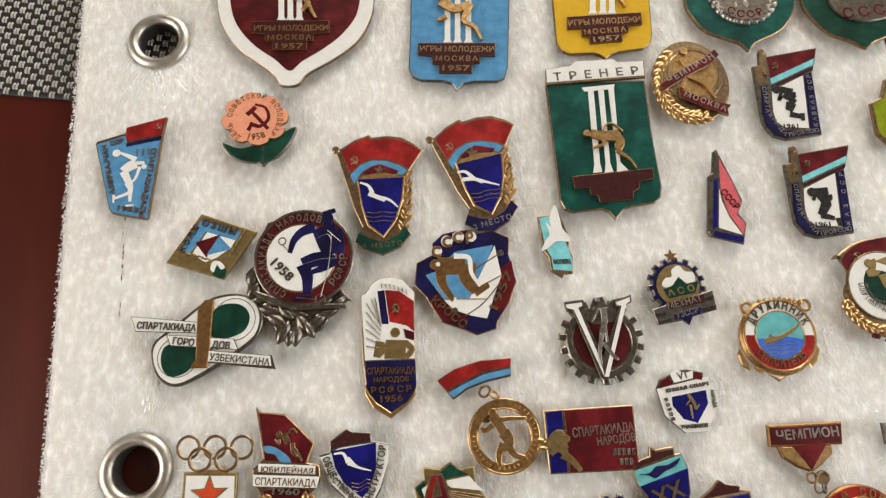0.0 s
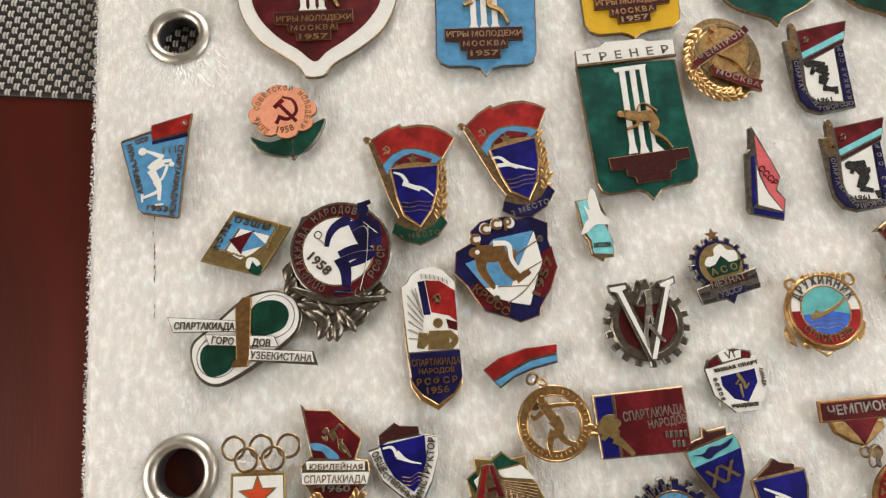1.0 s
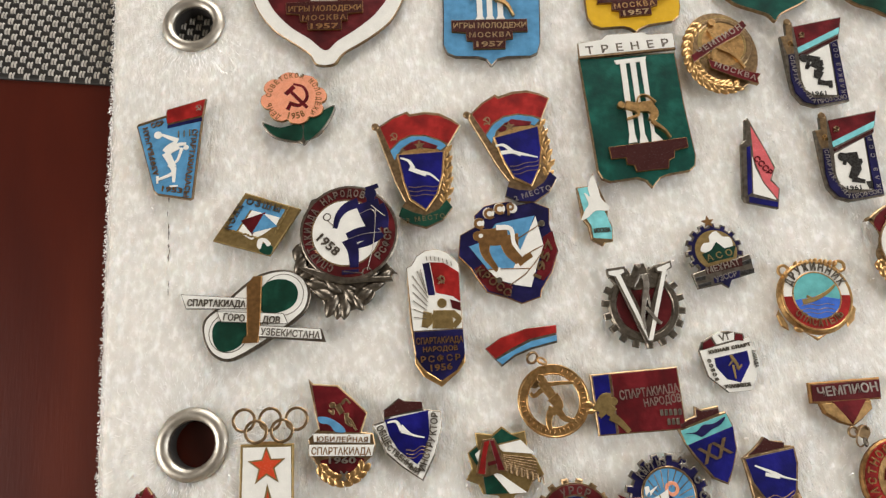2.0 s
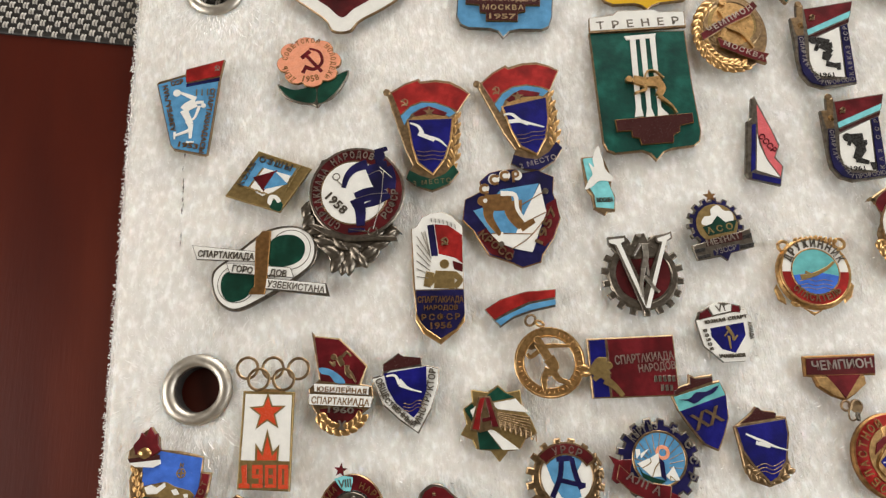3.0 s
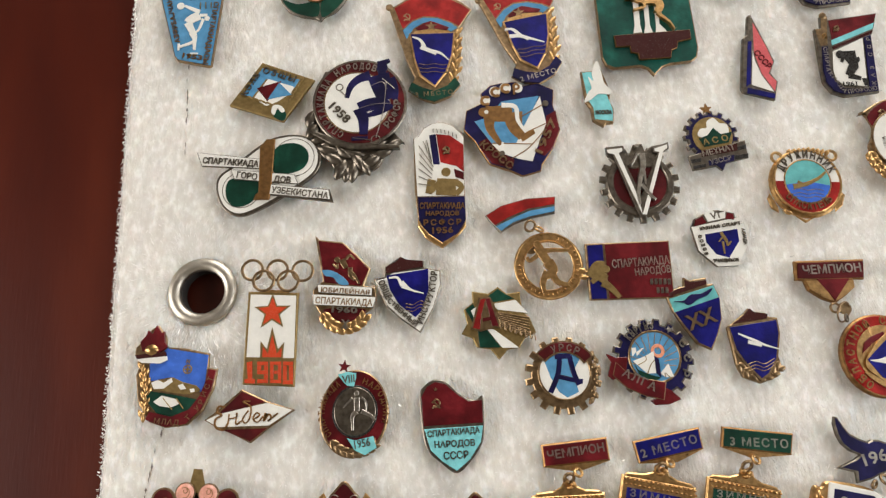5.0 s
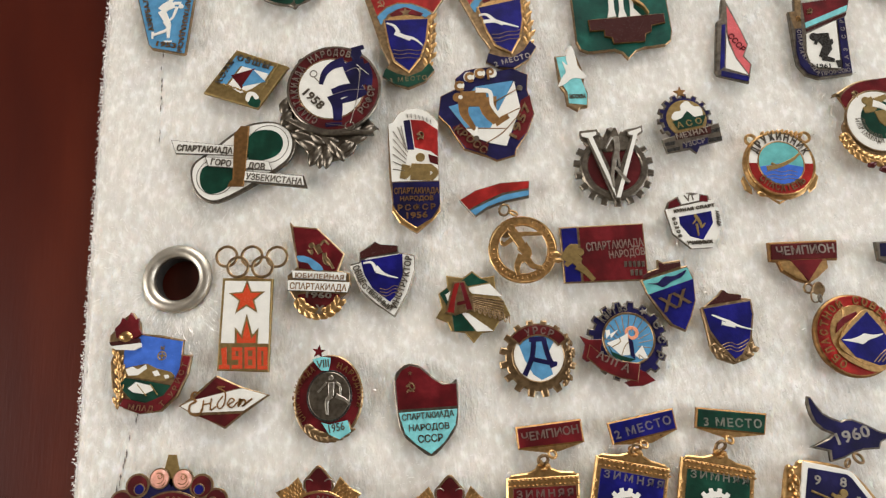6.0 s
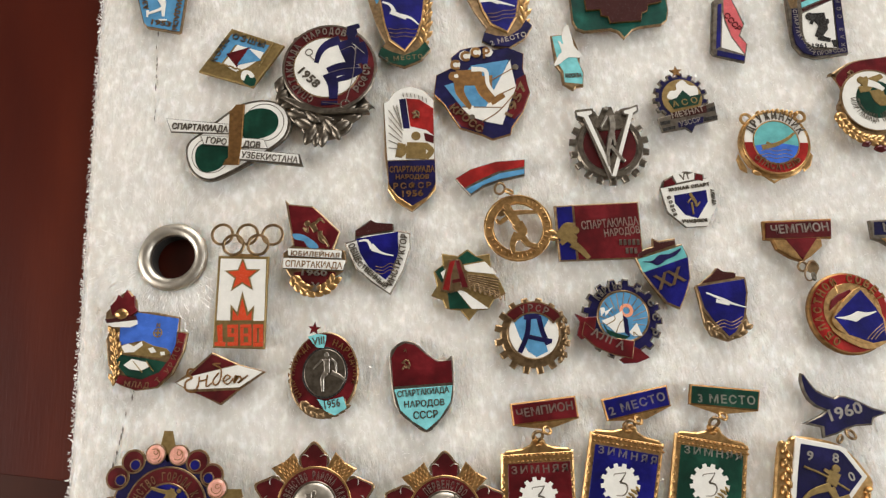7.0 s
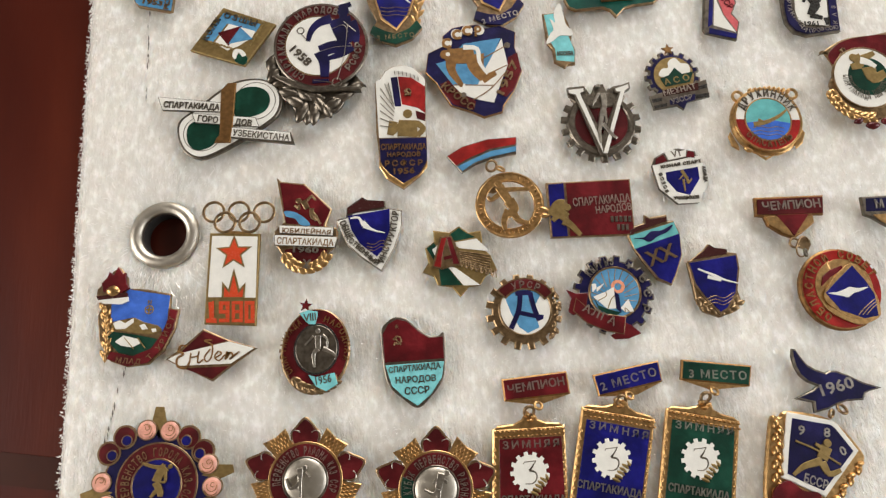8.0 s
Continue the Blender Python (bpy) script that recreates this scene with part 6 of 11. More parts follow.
hoop(b, "ring_rim", (3.78, -4.66), 5.82, 6.15, GOLD, rise=0.25)
leaves(b, "ring_relief", [(-3.15, -4.30, 1.06, 0.42, 177), (-3.15, -5.38, 1.06, 0.42, 186), (-2.99, -6.43, 1.06, 0.42, 195), (-2.66, -7.44, 1.06, 0.42, 204), (-2.18, -8.38, 1.06, 0.42, 213), (-1.55, -9.23, 1.06, 0.42, 222), (-0.79, -9.96, 1.06, 0.42, 231), (0.08, -10.56, 1.06, 0.42, 240), (1.03, -11.01, 1.06, 0.42, 249), (2.05, -11.31, 1.06, 0.42, 258), (3.12, -11.45, 1.06, 0.42, 267), (4.20, -11.42, 1.06, 0.42, 276), (5.27, -11.23, 1.06, 0.42, 285), (6.30, -10.88, 1.06, 0.42, 294), (7.28, -10.37, 1.06, 0.42, 303), (8.17, -9.73, 1.06, 0.42, 312), (8.95, -8.96, 1.06, 0.42, 321), (9.62, -8.08, 1.06, 0.42, 330), (10.14, -7.11, 1.06, 0.42, 339), (10.50, -6.09, 1.06, 0.42, 348), (10.53, -5.97, 1.06, 0.42, -11), (10.73, -4.78, 1.06, 0.42, -1), (10.71, -3.58, 1.06, 0.42, 9), (10.48, -2.41, 1.06, 0.42, 19), (10.05, -1.30, 1.06, 0.42, 29), (9.42, -0.30, 1.06, 0.42, 39), (8.62, 0.58, 1.06, 0.42, 49), (7.66, 1.30, 1.06, 0.42, 59), (6.59, 1.83, 1.06, 0.42, 69)], GOLD, 0.3)
figure(b, [([(1.58, -0.08), (2.71, -2.12), (3.61, -3.74)], 1.58, 1.45), ([(2.55, -1.06), (5.20, -0.93), (8.88, -1.12)], 0.79, 0.53), ([(1.40, -2.05), (-0.56, -3.26), (-1.27, -2.44)], 0.79, 0.53), ([(3.61, -3.74), (4.71, -5.88), (3.00, -7.34)], 1.98, 1.19), ([(3.38, -6.07), (2.09, -8.58), (2.13, -10.89)], 1.32, 0.66), ([(4.36, -6.77), (5.73, -8.77), (8.00, -9.53)], 1.19, 0.66)], GOLD, ((1.51, 0.58), 0.92), rise=0.6)

b = badge("red_plaque_badge", 100.7, -1.0, "rectangular crimson enamel badge with blue stripe and bronze runner", "badge")
slab(b, "base_plate", P([(-9.82, 7.07), (10.46, 6.94), (9.99, -6.93), (-9.92, -6.53)]), BRASS)
slab(b, "stripe", P([(-9.46, 6.78), (-5.47, 6.84), (-5.77, -6.49), (-9.65, -6.42)]), COBALT, 0.15)
slab(b, "field", P([(-5.21, 6.83), (10.31, 6.81), (9.88, -6.79), (-5.51, -6.51)]), CRIMSON, 0.15, label="crimson translucent enamel field")
figure(b, [([(-9.56, -1.06), (-7.67, 1.70), (-5.81, 1.86)], 1.43, 1.04), ([(-7.40, 1.68), (-7.01, -0.54), (-5.86, -1.89)], 1.96, 1.70), ([(-6.59, -2.50), (-4.80, -3.87), (-2.89, -6.26)], 1.43, 0.78), ([(-7.74, -1.15), (-9.18, -2.36)], 1.04, 0.78)], OLIVE, ((-5.42, 0.67), 0.91), rise=0.3)
leaves(b, "joint", [(-11.08, 0.57, 2.87, 1.56, -13), (-10.86, -0.99, 2.61, 1.17, 2)], GOLD, 0.5)
word(b, "СПАРТАКИАДА", (-3.83, 0.85), (9.90, 1.31), 2.06, SILVER)
word(b, "НАРОДОВ", (1.41, -1.24), (9.99, -0.78), 1.82, SILVER)
slab(b, "worn_mark", P([(4.68, -2.18), (5.27, -2.16), (5.22, -3.49), (4.62, -3.53)]), STEEL, rise=0.4)
slab(b, "worn_mark", P([(5.72, -2.23), (6.31, -2.21), (6.25, -3.55), (5.66, -3.58)]), STEEL, rise=0.4)
slab(b, "worn_mark", P([(6.76, -2.29), (7.35, -2.27), (7.29, -3.60), (6.70, -3.63)]), STEEL, rise=0.4)
slab(b, "worn_mark", P([(7.80, -2.34), (8.39, -2.32), (8.32, -3.65), (7.73, -3.69)]), STEEL, rise=0.4)
slab(b, "worn_mark", P([(8.83, -2.40), (9.42, -2.37), (9.36, -3.71), (8.77, -3.74)]), STEEL, rise=0.4)
slab(b, "worn_mark", P([(5.95, -4.30), (6.54, -4.28), (6.48, -5.60), (5.89, -5.64)]), STEEL, rise=0.4)
slab(b, "worn_mark", P([(6.98, -4.35), (7.57, -4.33), (7.51, -5.66), (6.92, -5.69)]), STEEL, rise=0.4)
slab(b, "worn_mark", P([(8.02, -4.41), (8.61, -4.39), (8.54, -5.71), (7.95, -5.74)]), STEEL, rise=0.4)

b = badge("olympic_badge", 16.2, -9.0, "tall white enamel badge of 1980 with red star and gilt rings", "badge")
slab(b, "base_plate", P([(-5.04, 7.46), (6.66, 6.60), (5.71, -14.88), (-5.94, -13.81)]), OLIVE)
slab(b, "field", P([(-4.51, 6.79), (6.14, 5.99), (5.68, -8.53), (-5.21, -7.73)]), WHITE, 0.05, label="white enamel field")
slab(b, "star_plate", star((0.61, 2.35), 4.39, 89, 0.42, 5), OLIVE, rise=0.12)
slab(b, "star", star((0.61, 2.35), 3.48, 89, 0.42, 5), ORANGE, rise=0.16, label="orange-red enamel star")
slab(b, "tower_plate", P([(-2.04, -8.13), (-1.98, -4.23), (-0.55, -6.14), (0.66, -1.28), (1.99, -6.27), (3.38, -4.75), (3.15, -8.40)]), OLIVE, rise=0.13)
slab(b, "tower", P([(-1.53, -7.92), (-1.45, -5.48), (-0.28, -7.13), (0.68, -2.89), (1.75, -7.23), (2.88, -5.95), (2.77, -8.13)]), ORANGE, rise=0.17)
slab(b, "numeral_stroke", P([(-5.05, -8.95), (-3.80, -8.65), (-3.71, -12.62), (-3.08, -12.77), (-3.06, -13.72), (-5.45, -13.48), (-5.47, -12.65), (-4.72, -12.56)]), ORANGE, rise=0.14)
slab(b, "numeral_stroke", P([(-2.65, -8.83), (-0.25, -8.95), (-0.24, -9.79), (-2.64, -9.67)]), ORANGE, rise=0.14, edge=0.04)
slab(b, "numeral_stroke", P([(-2.64, -9.74), (-1.75, -9.79), (-1.74, -10.79), (-2.62, -10.74)]), ORANGE, rise=0.14, edge=0.04)
slab(b, "numeral_stroke", P([(-1.12, -9.82), (-0.24, -9.87), (-0.23, -10.87), (-1.11, -10.82)]), ORANGE, rise=0.14, edge=0.04)
slab(b, "numeral_stroke", P([(-2.62, -10.82), (-0.22, -10.94), (-0.21, -11.78), (-2.60, -11.66)]), ORANGE, rise=0.14, edge=0.04)
slab(b, "numeral_stroke", P([(-1.09, -11.80), (-0.21, -11.85), (-0.20, -12.84), (-1.07, -12.80)]), ORANGE, rise=0.14, edge=0.04)
slab(b, "numeral_stroke", P([(-2.58, -12.79), (-0.19, -12.91), (-0.18, -13.75), (-2.56, -13.63)]), ORANGE, rise=0.14, edge=0.04)
slab(b, "numeral_stroke", P([(0.25, -8.98), (2.78, -9.10), (2.79, -9.83), (0.26, -9.70)]), ORANGE, rise=0.14, edge=0.04)
slab(b, "numeral_stroke", P([(1.11, -11.07), (1.97, -11.11), (1.98, -11.83), (1.12, -11.79)]), ORANGE, rise=0.14, edge=0.04)
slab(b, "numeral_stroke", P([(0.31, -13.06), (2.82, -13.19), (2.82, -13.90), (0.32, -13.77)]), ORANGE, rise=0.14, edge=0.04)
slab(b, "numeral_stroke", P([(0.26, -9.77), (1.02, -9.81), (1.06, -13.02), (0.31, -12.99)]), ORANGE, rise=0.14, edge=0.04)
slab(b, "numeral_stroke", P([(2.03, -9.86), (2.79, -9.90), (2.82, -13.11), (2.06, -13.08)]), ORANGE, rise=0.14, edge=0.04)
slab(b, "numeral_stroke", P([(3.16, -9.12), (5.43, -9.24), (5.44, -10.08), (3.17, -9.97)]), ORANGE, rise=0.14, edge=0.04)
slab(b, "numeral_stroke", P([(3.17, -10.04), (4.05, -10.09), (4.07, -13.30), (3.19, -13.25)]), ORANGE, rise=0.14, edge=0.04)
slab(b, "numeral_stroke", P([(4.55, -10.11), (5.44, -10.16), (5.45, -13.37), (4.57, -13.32)]), ORANGE, rise=0.14, edge=0.04)
slab(b, "numeral_stroke", P([(3.20, -13.32), (5.45, -13.44), (5.46, -14.27), (3.20, -14.16)]), ORANGE, rise=0.14, edge=0.04)
hoop(b, "ring", (-4.24, 12.57), 2.05, 2.71, BRASS, rise=0.0)
hoop(b, "ring", (1.66, 12.27), 2.05, 2.70, BRASS, rise=0.0)
hoop(b, "ring", (7.56, 11.83), 2.05, 2.70, BRASS, rise=0.0)
hoop(b, "ring", (-1.57, 9.85), 2.04, 2.69, BRASS, rise=0.12)
hoop(b, "ring", (4.17, 9.55), 2.04, 2.69, BRASS, rise=0.12)
slab(b, "stem", P([(-1.67, 7.79), (4.45, 7.22), (4.45, 6.46), (-1.66, 7.03)]), GOLD, rise=0.0)

b = badge("jubilee_badge", 33.6, -0.4, "crimson flag badge of 1960 with two white title strips", "badge")
slab(b, "base_plate", P([(-6.86, 11.64), (-5.80, 10.52), (-0.24, 9.70), (2.74, 6.63), (6.08, 3.05), (4.54, -1.01), (7.13, -1.65), (7.32, -4.21), (6.35, -6.44), (3.72, -8.44), (2.39, -10.87), (0.20, -11.25), (-1.45, -10.67), (-5.27, -7.98), (-7.19, -4.73), (-7.44, -1.54), (-5.08, 0.52)]), BRASS, edge=0.25)
slab(b, "flag", P([(-6.20, 10.41), (-0.25, 9.43), (2.74, 6.37), (5.94, 2.80), (4.02, -1.24), (-4.82, -0.01)]), CRIMSON, 0.12, label="crimson enamel flag")
slab(b, "stripe", C([(-5.06, 3.11), (-2.58, 2.72), (0.01, 0.90), (0.90, -0.69), (-1.31, -0.45), (-2.59, 1.17), (-4.55, 1.78)]), SKY)
figure(b, [([(-0.6, 5.4), (0.4, 3.4)], 1.04, 0.92), ([(-1.6, 4.4), (-1.6, 3.4), (-2.6, 4.4)], 0.44, 0.29), ([(0.4, 5.4), (1.4, 6.4), (2.4, 5.4)], 0.44, 0.29), ([(1.4, 3.4), (1.4, 1.4), (2.4, 0.4)], 0.8, 0.33), ([(1.4, 2.4), (2.4, 1.4), (3.4, -0.6)], 0.6, 0.33)], BRASS, ((-1.6, 5.4), 0.7), rise=0.3)
slab(b, "foot", C([(-4.61, -6.13), (4.41, -6.59), (3.07, -8.78), (-0.15, -9.49), (-3.34, -8.08)]), MAROON, rise=0.1)
wreath(b, "wreath", (0.04, -5.74), 5.17, 197, 338, 8, 2.84, 1.55, GOLD, 0.3, 1.0)
slab(b, "title_bar", P([(-6.26, -0.32), (6.48, -1.62), (6.29, -3.65), (-6.14, -2.25)]), STEEL, rise=0.45)
slab(b, "title_field", P([(-6.26, -0.32), (6.48, -1.62), (6.29, -3.65), (-6.14, -2.25)]), WHITE, 0.1, rise=0.5)
slab(b, "title_bar", P([(-7.31, -2.57), (7.32, -3.96), (6.61, -6.46), (-7.32, -5.11)]), STEEL, rise=0.5)
slab(b, "title_field", P([(-7.31, -2.57), (7.32, -3.96), (6.61, -6.46), (-7.32, -5.11)]), WHITE, 0.1, rise=0.55)
FACE[b.name][0] += 0.35
word(b, "ЮБИЛЕЙНАЯ", (-5.49, -2.15), (5.78, -3.37), 1.48, BRONZE)
word(b, "СПАРТАКИАДА", (-6.80, -4.75), (6.36, -6.06), 1.59, BRONZE)
word(b, "1960", (-3.07, -6.96), (2.84, -7.52), 1.35, SILVER)
word(b, "Х", (-1.07, -10.81), (0.98, -11.04), 2.02, SILVER)

b = badge("instructor_badge", 48.7, -4.4, "white-bordered cobalt gull shield badge with red crest", "badge")
slab(b, "base_plate", P([(-8.05, 4.26), (-5.68, 4.78), (-5.48, 7.11), (-1.84, 9.54), (-0.55, 8.81), (3.63, 8.20), (3.69, 6.63), (7.45, 5.79), (7.39, 2.17), (5.40, -3.44), (2.19, -8.76), (-2.03, -5.57), (-5.52, -2.25)]), STEEL)
slab(b, "border", P([(-7.93, 4.00), (-5.69, 4.52), (-3.69, 5.72), (3.94, 6.36), (7.31, 5.54), (7.26, 2.18), (5.29, -3.18), (2.07, -8.51), (-2.02, -5.32), (-5.38, -2.00)]), WHITE, 0.12, label="white enamel border")
slab(b, "shield", P([(-5.28, 5.02), (4.59, 6.20), (4.46, 1.05), (2.83, -3.31), (1.20, -5.11), (-2.66, -1.77), (-4.49, 1.51)]), COBALT, rise=0.18, label="cobalt translucent enamel shield")
slab(b, "crest", P([(-5.40, 5.54), (-5.35, 7.10), (-2.94, 8.28), (-1.71, 9.40), (-0.56, 8.68), (3.37, 8.22), (3.43, 6.78)]), PLUM, rise=0.2)
group_slab(b, "gull", [L([(-4.7, 4.4), (-2.7, 4.4), (-1.7, 2.4)], 0.4, 0.8), L([(-1.7, 3.4), (0.3, 1.4), (3.3, 0.4)], 0.8, 0.25), L([(-1.7, 2.4), (0.3, 1.4)], 1.0, 0.55)], WHITE, 0.3)
slab(b, "wave", L([(-0.98, -1.85), (0.68, -2.19), (2.27, -1.39), (3.80, -1.85)], 0.17), BRASS, rise=0.26)
slab(b, "wave", L([(-1.01, -2.61), (0.65, -2.95), (2.24, -2.14), (3.77, -2.60)], 0.17), BRASS, rise=0.264)
slab(b, "wave", L([(-1.04, -3.36), (0.62, -3.70), (2.20, -2.90), (3.73, -3.36)], 0.17), BRASS, rise=0.268)
word(b, "ОБЩЕ", (-7.29, 3.58), (-5.47, -0.73), 1.60, STEEL)
word(b, "СТВЕННЫЙ", (-5.35, -1.12), (0.97, -7.34), 1.58, STEEL)
word(b, "ИНСТРУ", (2.66, -6.80), (5.71, 0.09), 1.57, STEEL)
word(b, "КТОР", (5.87, 0.59), (6.78, 5.43), 1.59, STEEL)

b = badge("relay_badge", 68.3, -11.8, "eight-pointed green, white and red enamel badge with ridged brass", "badge")
slab(b, "base_plate", P([(-5.06, 7.77), (-1.25, 6.99), (1.11, 8.50), (3.11, 6.73), (6.20, 7.10), (6.39, 2.72), (7.98, 1.00), (9.27, -2.57), (6.55, -3.74), (5.08, -5.90), (2.45, -6.14), (0.34, -8.37), (-1.44, -5.90), (-4.66, -5.31), (-5.45, -3.27), (-7.99, -2.06), (-6.56, 0.13), (-7.15, 3.53), (-4.95, 5.03)]), OLIVE)
slab(b, "field", P([(-0.59, 6.95), (1.08, 8.09), (2.72, 6.76), (4.88, 5.53), (-0.74, 4.78), (-1.98, 5.94)]), GREEN, 0.05)
slab(b, "field", P([(-0.75, 4.51), (5.00, 5.25), (7.79, 1.95), (0.74, 3.06)]), WHITE, 0.05)
slab(b, "field", P([(-4.29, -1.35), (-2.42, -0.79), (0.92, -5.65), (-4.02, -5.48)]), GREEN, 0.05)
slab(b, "field", P([(-2.42, -0.79), (-0.36, -1.45), (5.08, -5.90), (1.17, -5.79)]), WHITE, 0.05)
slab(b, "field", P([(-6.89, 3.52), (-4.97, 4.76), (-4.26, 3.36), (-5.23, 0.45)]), GREEN, 0.05)
slab(b, "field", P([(-5.59, 3.17), (-4.08, 4.16), (-4.69, 0.69)]), WHITE, 0.05)
slab(b, "ridge", P([(0.70, 2.52), (7.98, 1.00), (7.82, 0.74), (0.68, 2.25)]), BRASS, rise=0.35)
slab(b, "ridge", P([(0.67, 2.11), (7.92, 0.33), (7.77, 0.07), (0.65, 1.85)]), BRASS, rise=0.35)
slab(b, "ridge", P([(0.64, 1.71), (7.87, -0.34), (7.72, -0.60), (0.62, 1.44)]), BRASS, rise=0.35)
slab(b, "ridge", P([(0.62, 1.31), (7.82, -1.01), (7.67, -1.27), (0.60, 1.04)]), BRASS, rise=0.35)
slab(b, "ridge", P([(0.59, 0.91), (7.76, -1.68), (7.61, -1.94), (0.57, 0.64)]), BRASS, rise=0.35)
slab(b, "ridge", P([(0.56, 0.50), (7.71, -2.34), (7.56, -2.60), (0.54, 0.24)]), BRASS, rise=0.35)
slab(b, "ridge", P([(0.53, 0.10), (7.66, -3.01), (7.51, -3.26), (0.51, -0.17)]), BRASS, rise=0.35)
slab(b, "letter_plate", P([(-3.57, 6.04), (-0.91, 6.15), (0.02, 4.19), (0.98, -1.00), (-0.87, -1.15), (-3.53, -1.79), (-5.84, -1.12)]), BRASS, rise=0.45)
slab(b, "letter", P([(-3.20, 5.61), (-1.99, 5.81), (-3.15, 2.21), (-3.76, -1.25), (-5.31, -0.88)]), RED, rise=0.5)
slab(b, "letter", P([(-1.99, 5.81), (-1.07, 5.75), (0.61, -0.71), (-0.83, -0.62)]), CRIMSON, rise=0.5)
slab(b, "letter", P([(-2.94, 1.25), (-0.95, 1.54), (-0.87, 0.72), (-2.99, 0.45)]), CRIMSON, rise=0.5)
FACE[b.name][0] += 0.3
slab(b, "script_stroke", L([(0.96, 0.61), (1.09, -1.27), (1.86, 0.29), (1.99, -1.59)], 0.18), BRASS, rise=0.25)
slab(b, "script_stroke", L([(2.11, 0.14), (2.24, -1.74), (3.01, -0.18), (3.14, -2.07)], 0.18), BRASS, rise=0.254)
slab(b, "script_stroke", L([(3.26, -0.33), (3.39, -2.21), (4.16, -0.65), (4.28, -2.54)], 0.18), BRASS, rise=0.258)
slab(b, "script_stroke", L([(4.41, -0.80), (4.54, -2.68), (5.31, -1.13), (5.43, -3.00)], 0.18), BRASS, rise=0.262)
slab(b, "script_stroke", L([(5.56, -1.28), (5.68, -3.15), (6.46, -1.60), (6.57, -3.47)], 0.18), BRASS, rise=0.266)
slab(b, "script_stroke", L([(6.71, -1.75), (6.82, -3.62), (7.60, -2.07), (7.71, -3.94)], 0.18), BRASS, rise=0.27)
slab(b, "script_stroke", L([(7.85, -2.22), (7.97, -4.09), (8.75, -2.54), (8.86, -4.41)], 0.18), BRASS, rise=0.274)

b = badge("gear_badge", 82.8, -23.9, "brass cogwheel badge with white field, blue monogram and maroon title", "badge")
slab(b, "base_plate", gear((0.08, -0.52), 8.78, 7.36, 16, -4), BRASS, edge=0.3)
slab(b, "field", D((0.39, -0.02), 5.82), WHITE, rise=0.1)
hoop(b, "rim", (0.39, -0.02), 5.69, 6.20, BRASS, rise=0.3)
slab(b, "wedge", P([(-4.13, 3.25), (-2.35, 5.78), (1.61, 6.20), (4.16, 5.38), (4.36, 3.39), (2.36, 0.25), (3.21, -4.33), (0.53, -5.44), (-1.27, -4.05), (-2.92, -0.73)]), SKY, rise=0.16)
slab(b, "monogram_stroke", L([(-1.61, 3.76), (2.04, 3.80)], 1.16), NAVY, rise=0.24)
slab(b, "monogram_stroke", L([(-0.45, 3.68), (-1.18, -0.19), (-3.22, -4.19)], 1.16), NAVY, rise=0.244)
slab(b, "monogram_stroke", L([(1.78, 3.81), (2.36, 0.25), (3.36, -2.79)], 1.16), NAVY, rise=0.248)
slab(b, "monogram_stroke", L([(-1.61, -0.55), (2.56, -1.71), (4.34, -2.08)], 1.03), NAVY, rise=0.252)
slab(b, "title_plate", band((0.30, -0.93), 5.42, 8.26, 31, 139), BRASS, rise=0.35)
slab(b, "title_field", band((0.30, -0.93), 5.81, 7.87, 34, 136), MAROON, rise=0.4)
leaves(b, "ear_of_wheat", [(6.89, 3.89, 1.94, 1.16, 56), (7.79, 2.52, 1.94, 1.16, 116), (7.14, 1.26, 1.94, 1.16, 56), (8.04, -0.10, 1.94, 1.16, 116), (7.39, -1.36, 1.94, 1.16, 56), (7.77, -2.68, 1.94, 1.16, 116), (6.61, -3.90, 1.94, 1.16, 56), (7.00, -5.20, 1.94, 1.16, 116), (5.84, -6.41, 1.94, 1.16, 56)], BRASS, 0.5)
FACE[b.name][0] += 0.2
arc_word(b, "УРСР", (0.30, -0.93), 5.94, 115, 53, 1.60, SILVER)

b = badge("sunrise_gear_badge", 104.1, -21.8, "cobalt cogwheel badge with sunrise, white peaks and red ribbon", "badge")
slab(b, "base_plate", gear((-0.26, 0.02), 9.38, 8.21, 17, 4), STEEL)
slab(b, "rim", gear((-0.26, 0.02), 9.12, 7.95, 17, 4), NAVY, 0.15, label="cobalt enamel rim")
hoop(b, "inner_rim", (0.06, 0.52), 5.61, 6.13, BRASS, rise=0.25)
slab(b, "sky_field", D((0.06, 0.52), 5.74), SKY, rise=0.12)
slab(b, "ray_line", L([(1.89, -1.41), (4.81, -1.79)], 0.16), BRASS, rise=0.18)
slab(b, "ray_line", L([(2.15, -0.62), (5.36, -0.13)], 0.16), BRASS, rise=0.184)
slab(b, "ray_line", L([(2.15, 0.20), (5.37, 1.59)], 0.16), BRASS, rise=0.188)
slab(b, "ray_line", L([(1.90, 0.96), (4.85, 3.20)], 0.16), BRASS, rise=0.192)
slab(b, "ray_line", L([(1.42, 1.59), (3.85, 4.55)], 0.16), BRASS, rise=0.196)
slab(b, "ray_line", L([(0.76, 2.04), (2.45, 5.48)], 0.16), BRASS, rise=0.2)
slab(b, "ray_line", L([(-0.02, 2.24), (0.80, 5.92)], 0.16), BRASS, rise=0.204)
slab(b, "ray_line", L([(-0.85, 2.19), (-0.94, 5.81)], 0.16), BRASS, rise=0.208)
slab(b, "ray_line", L([(-1.63, 1.89), (-2.59, 5.17)], 0.16), BRASS, rise=0.212)
slab(b, "ray_line", L([(-2.29, 1.37), (-3.99, 4.06)], 0.16), BRASS, rise=0.216)
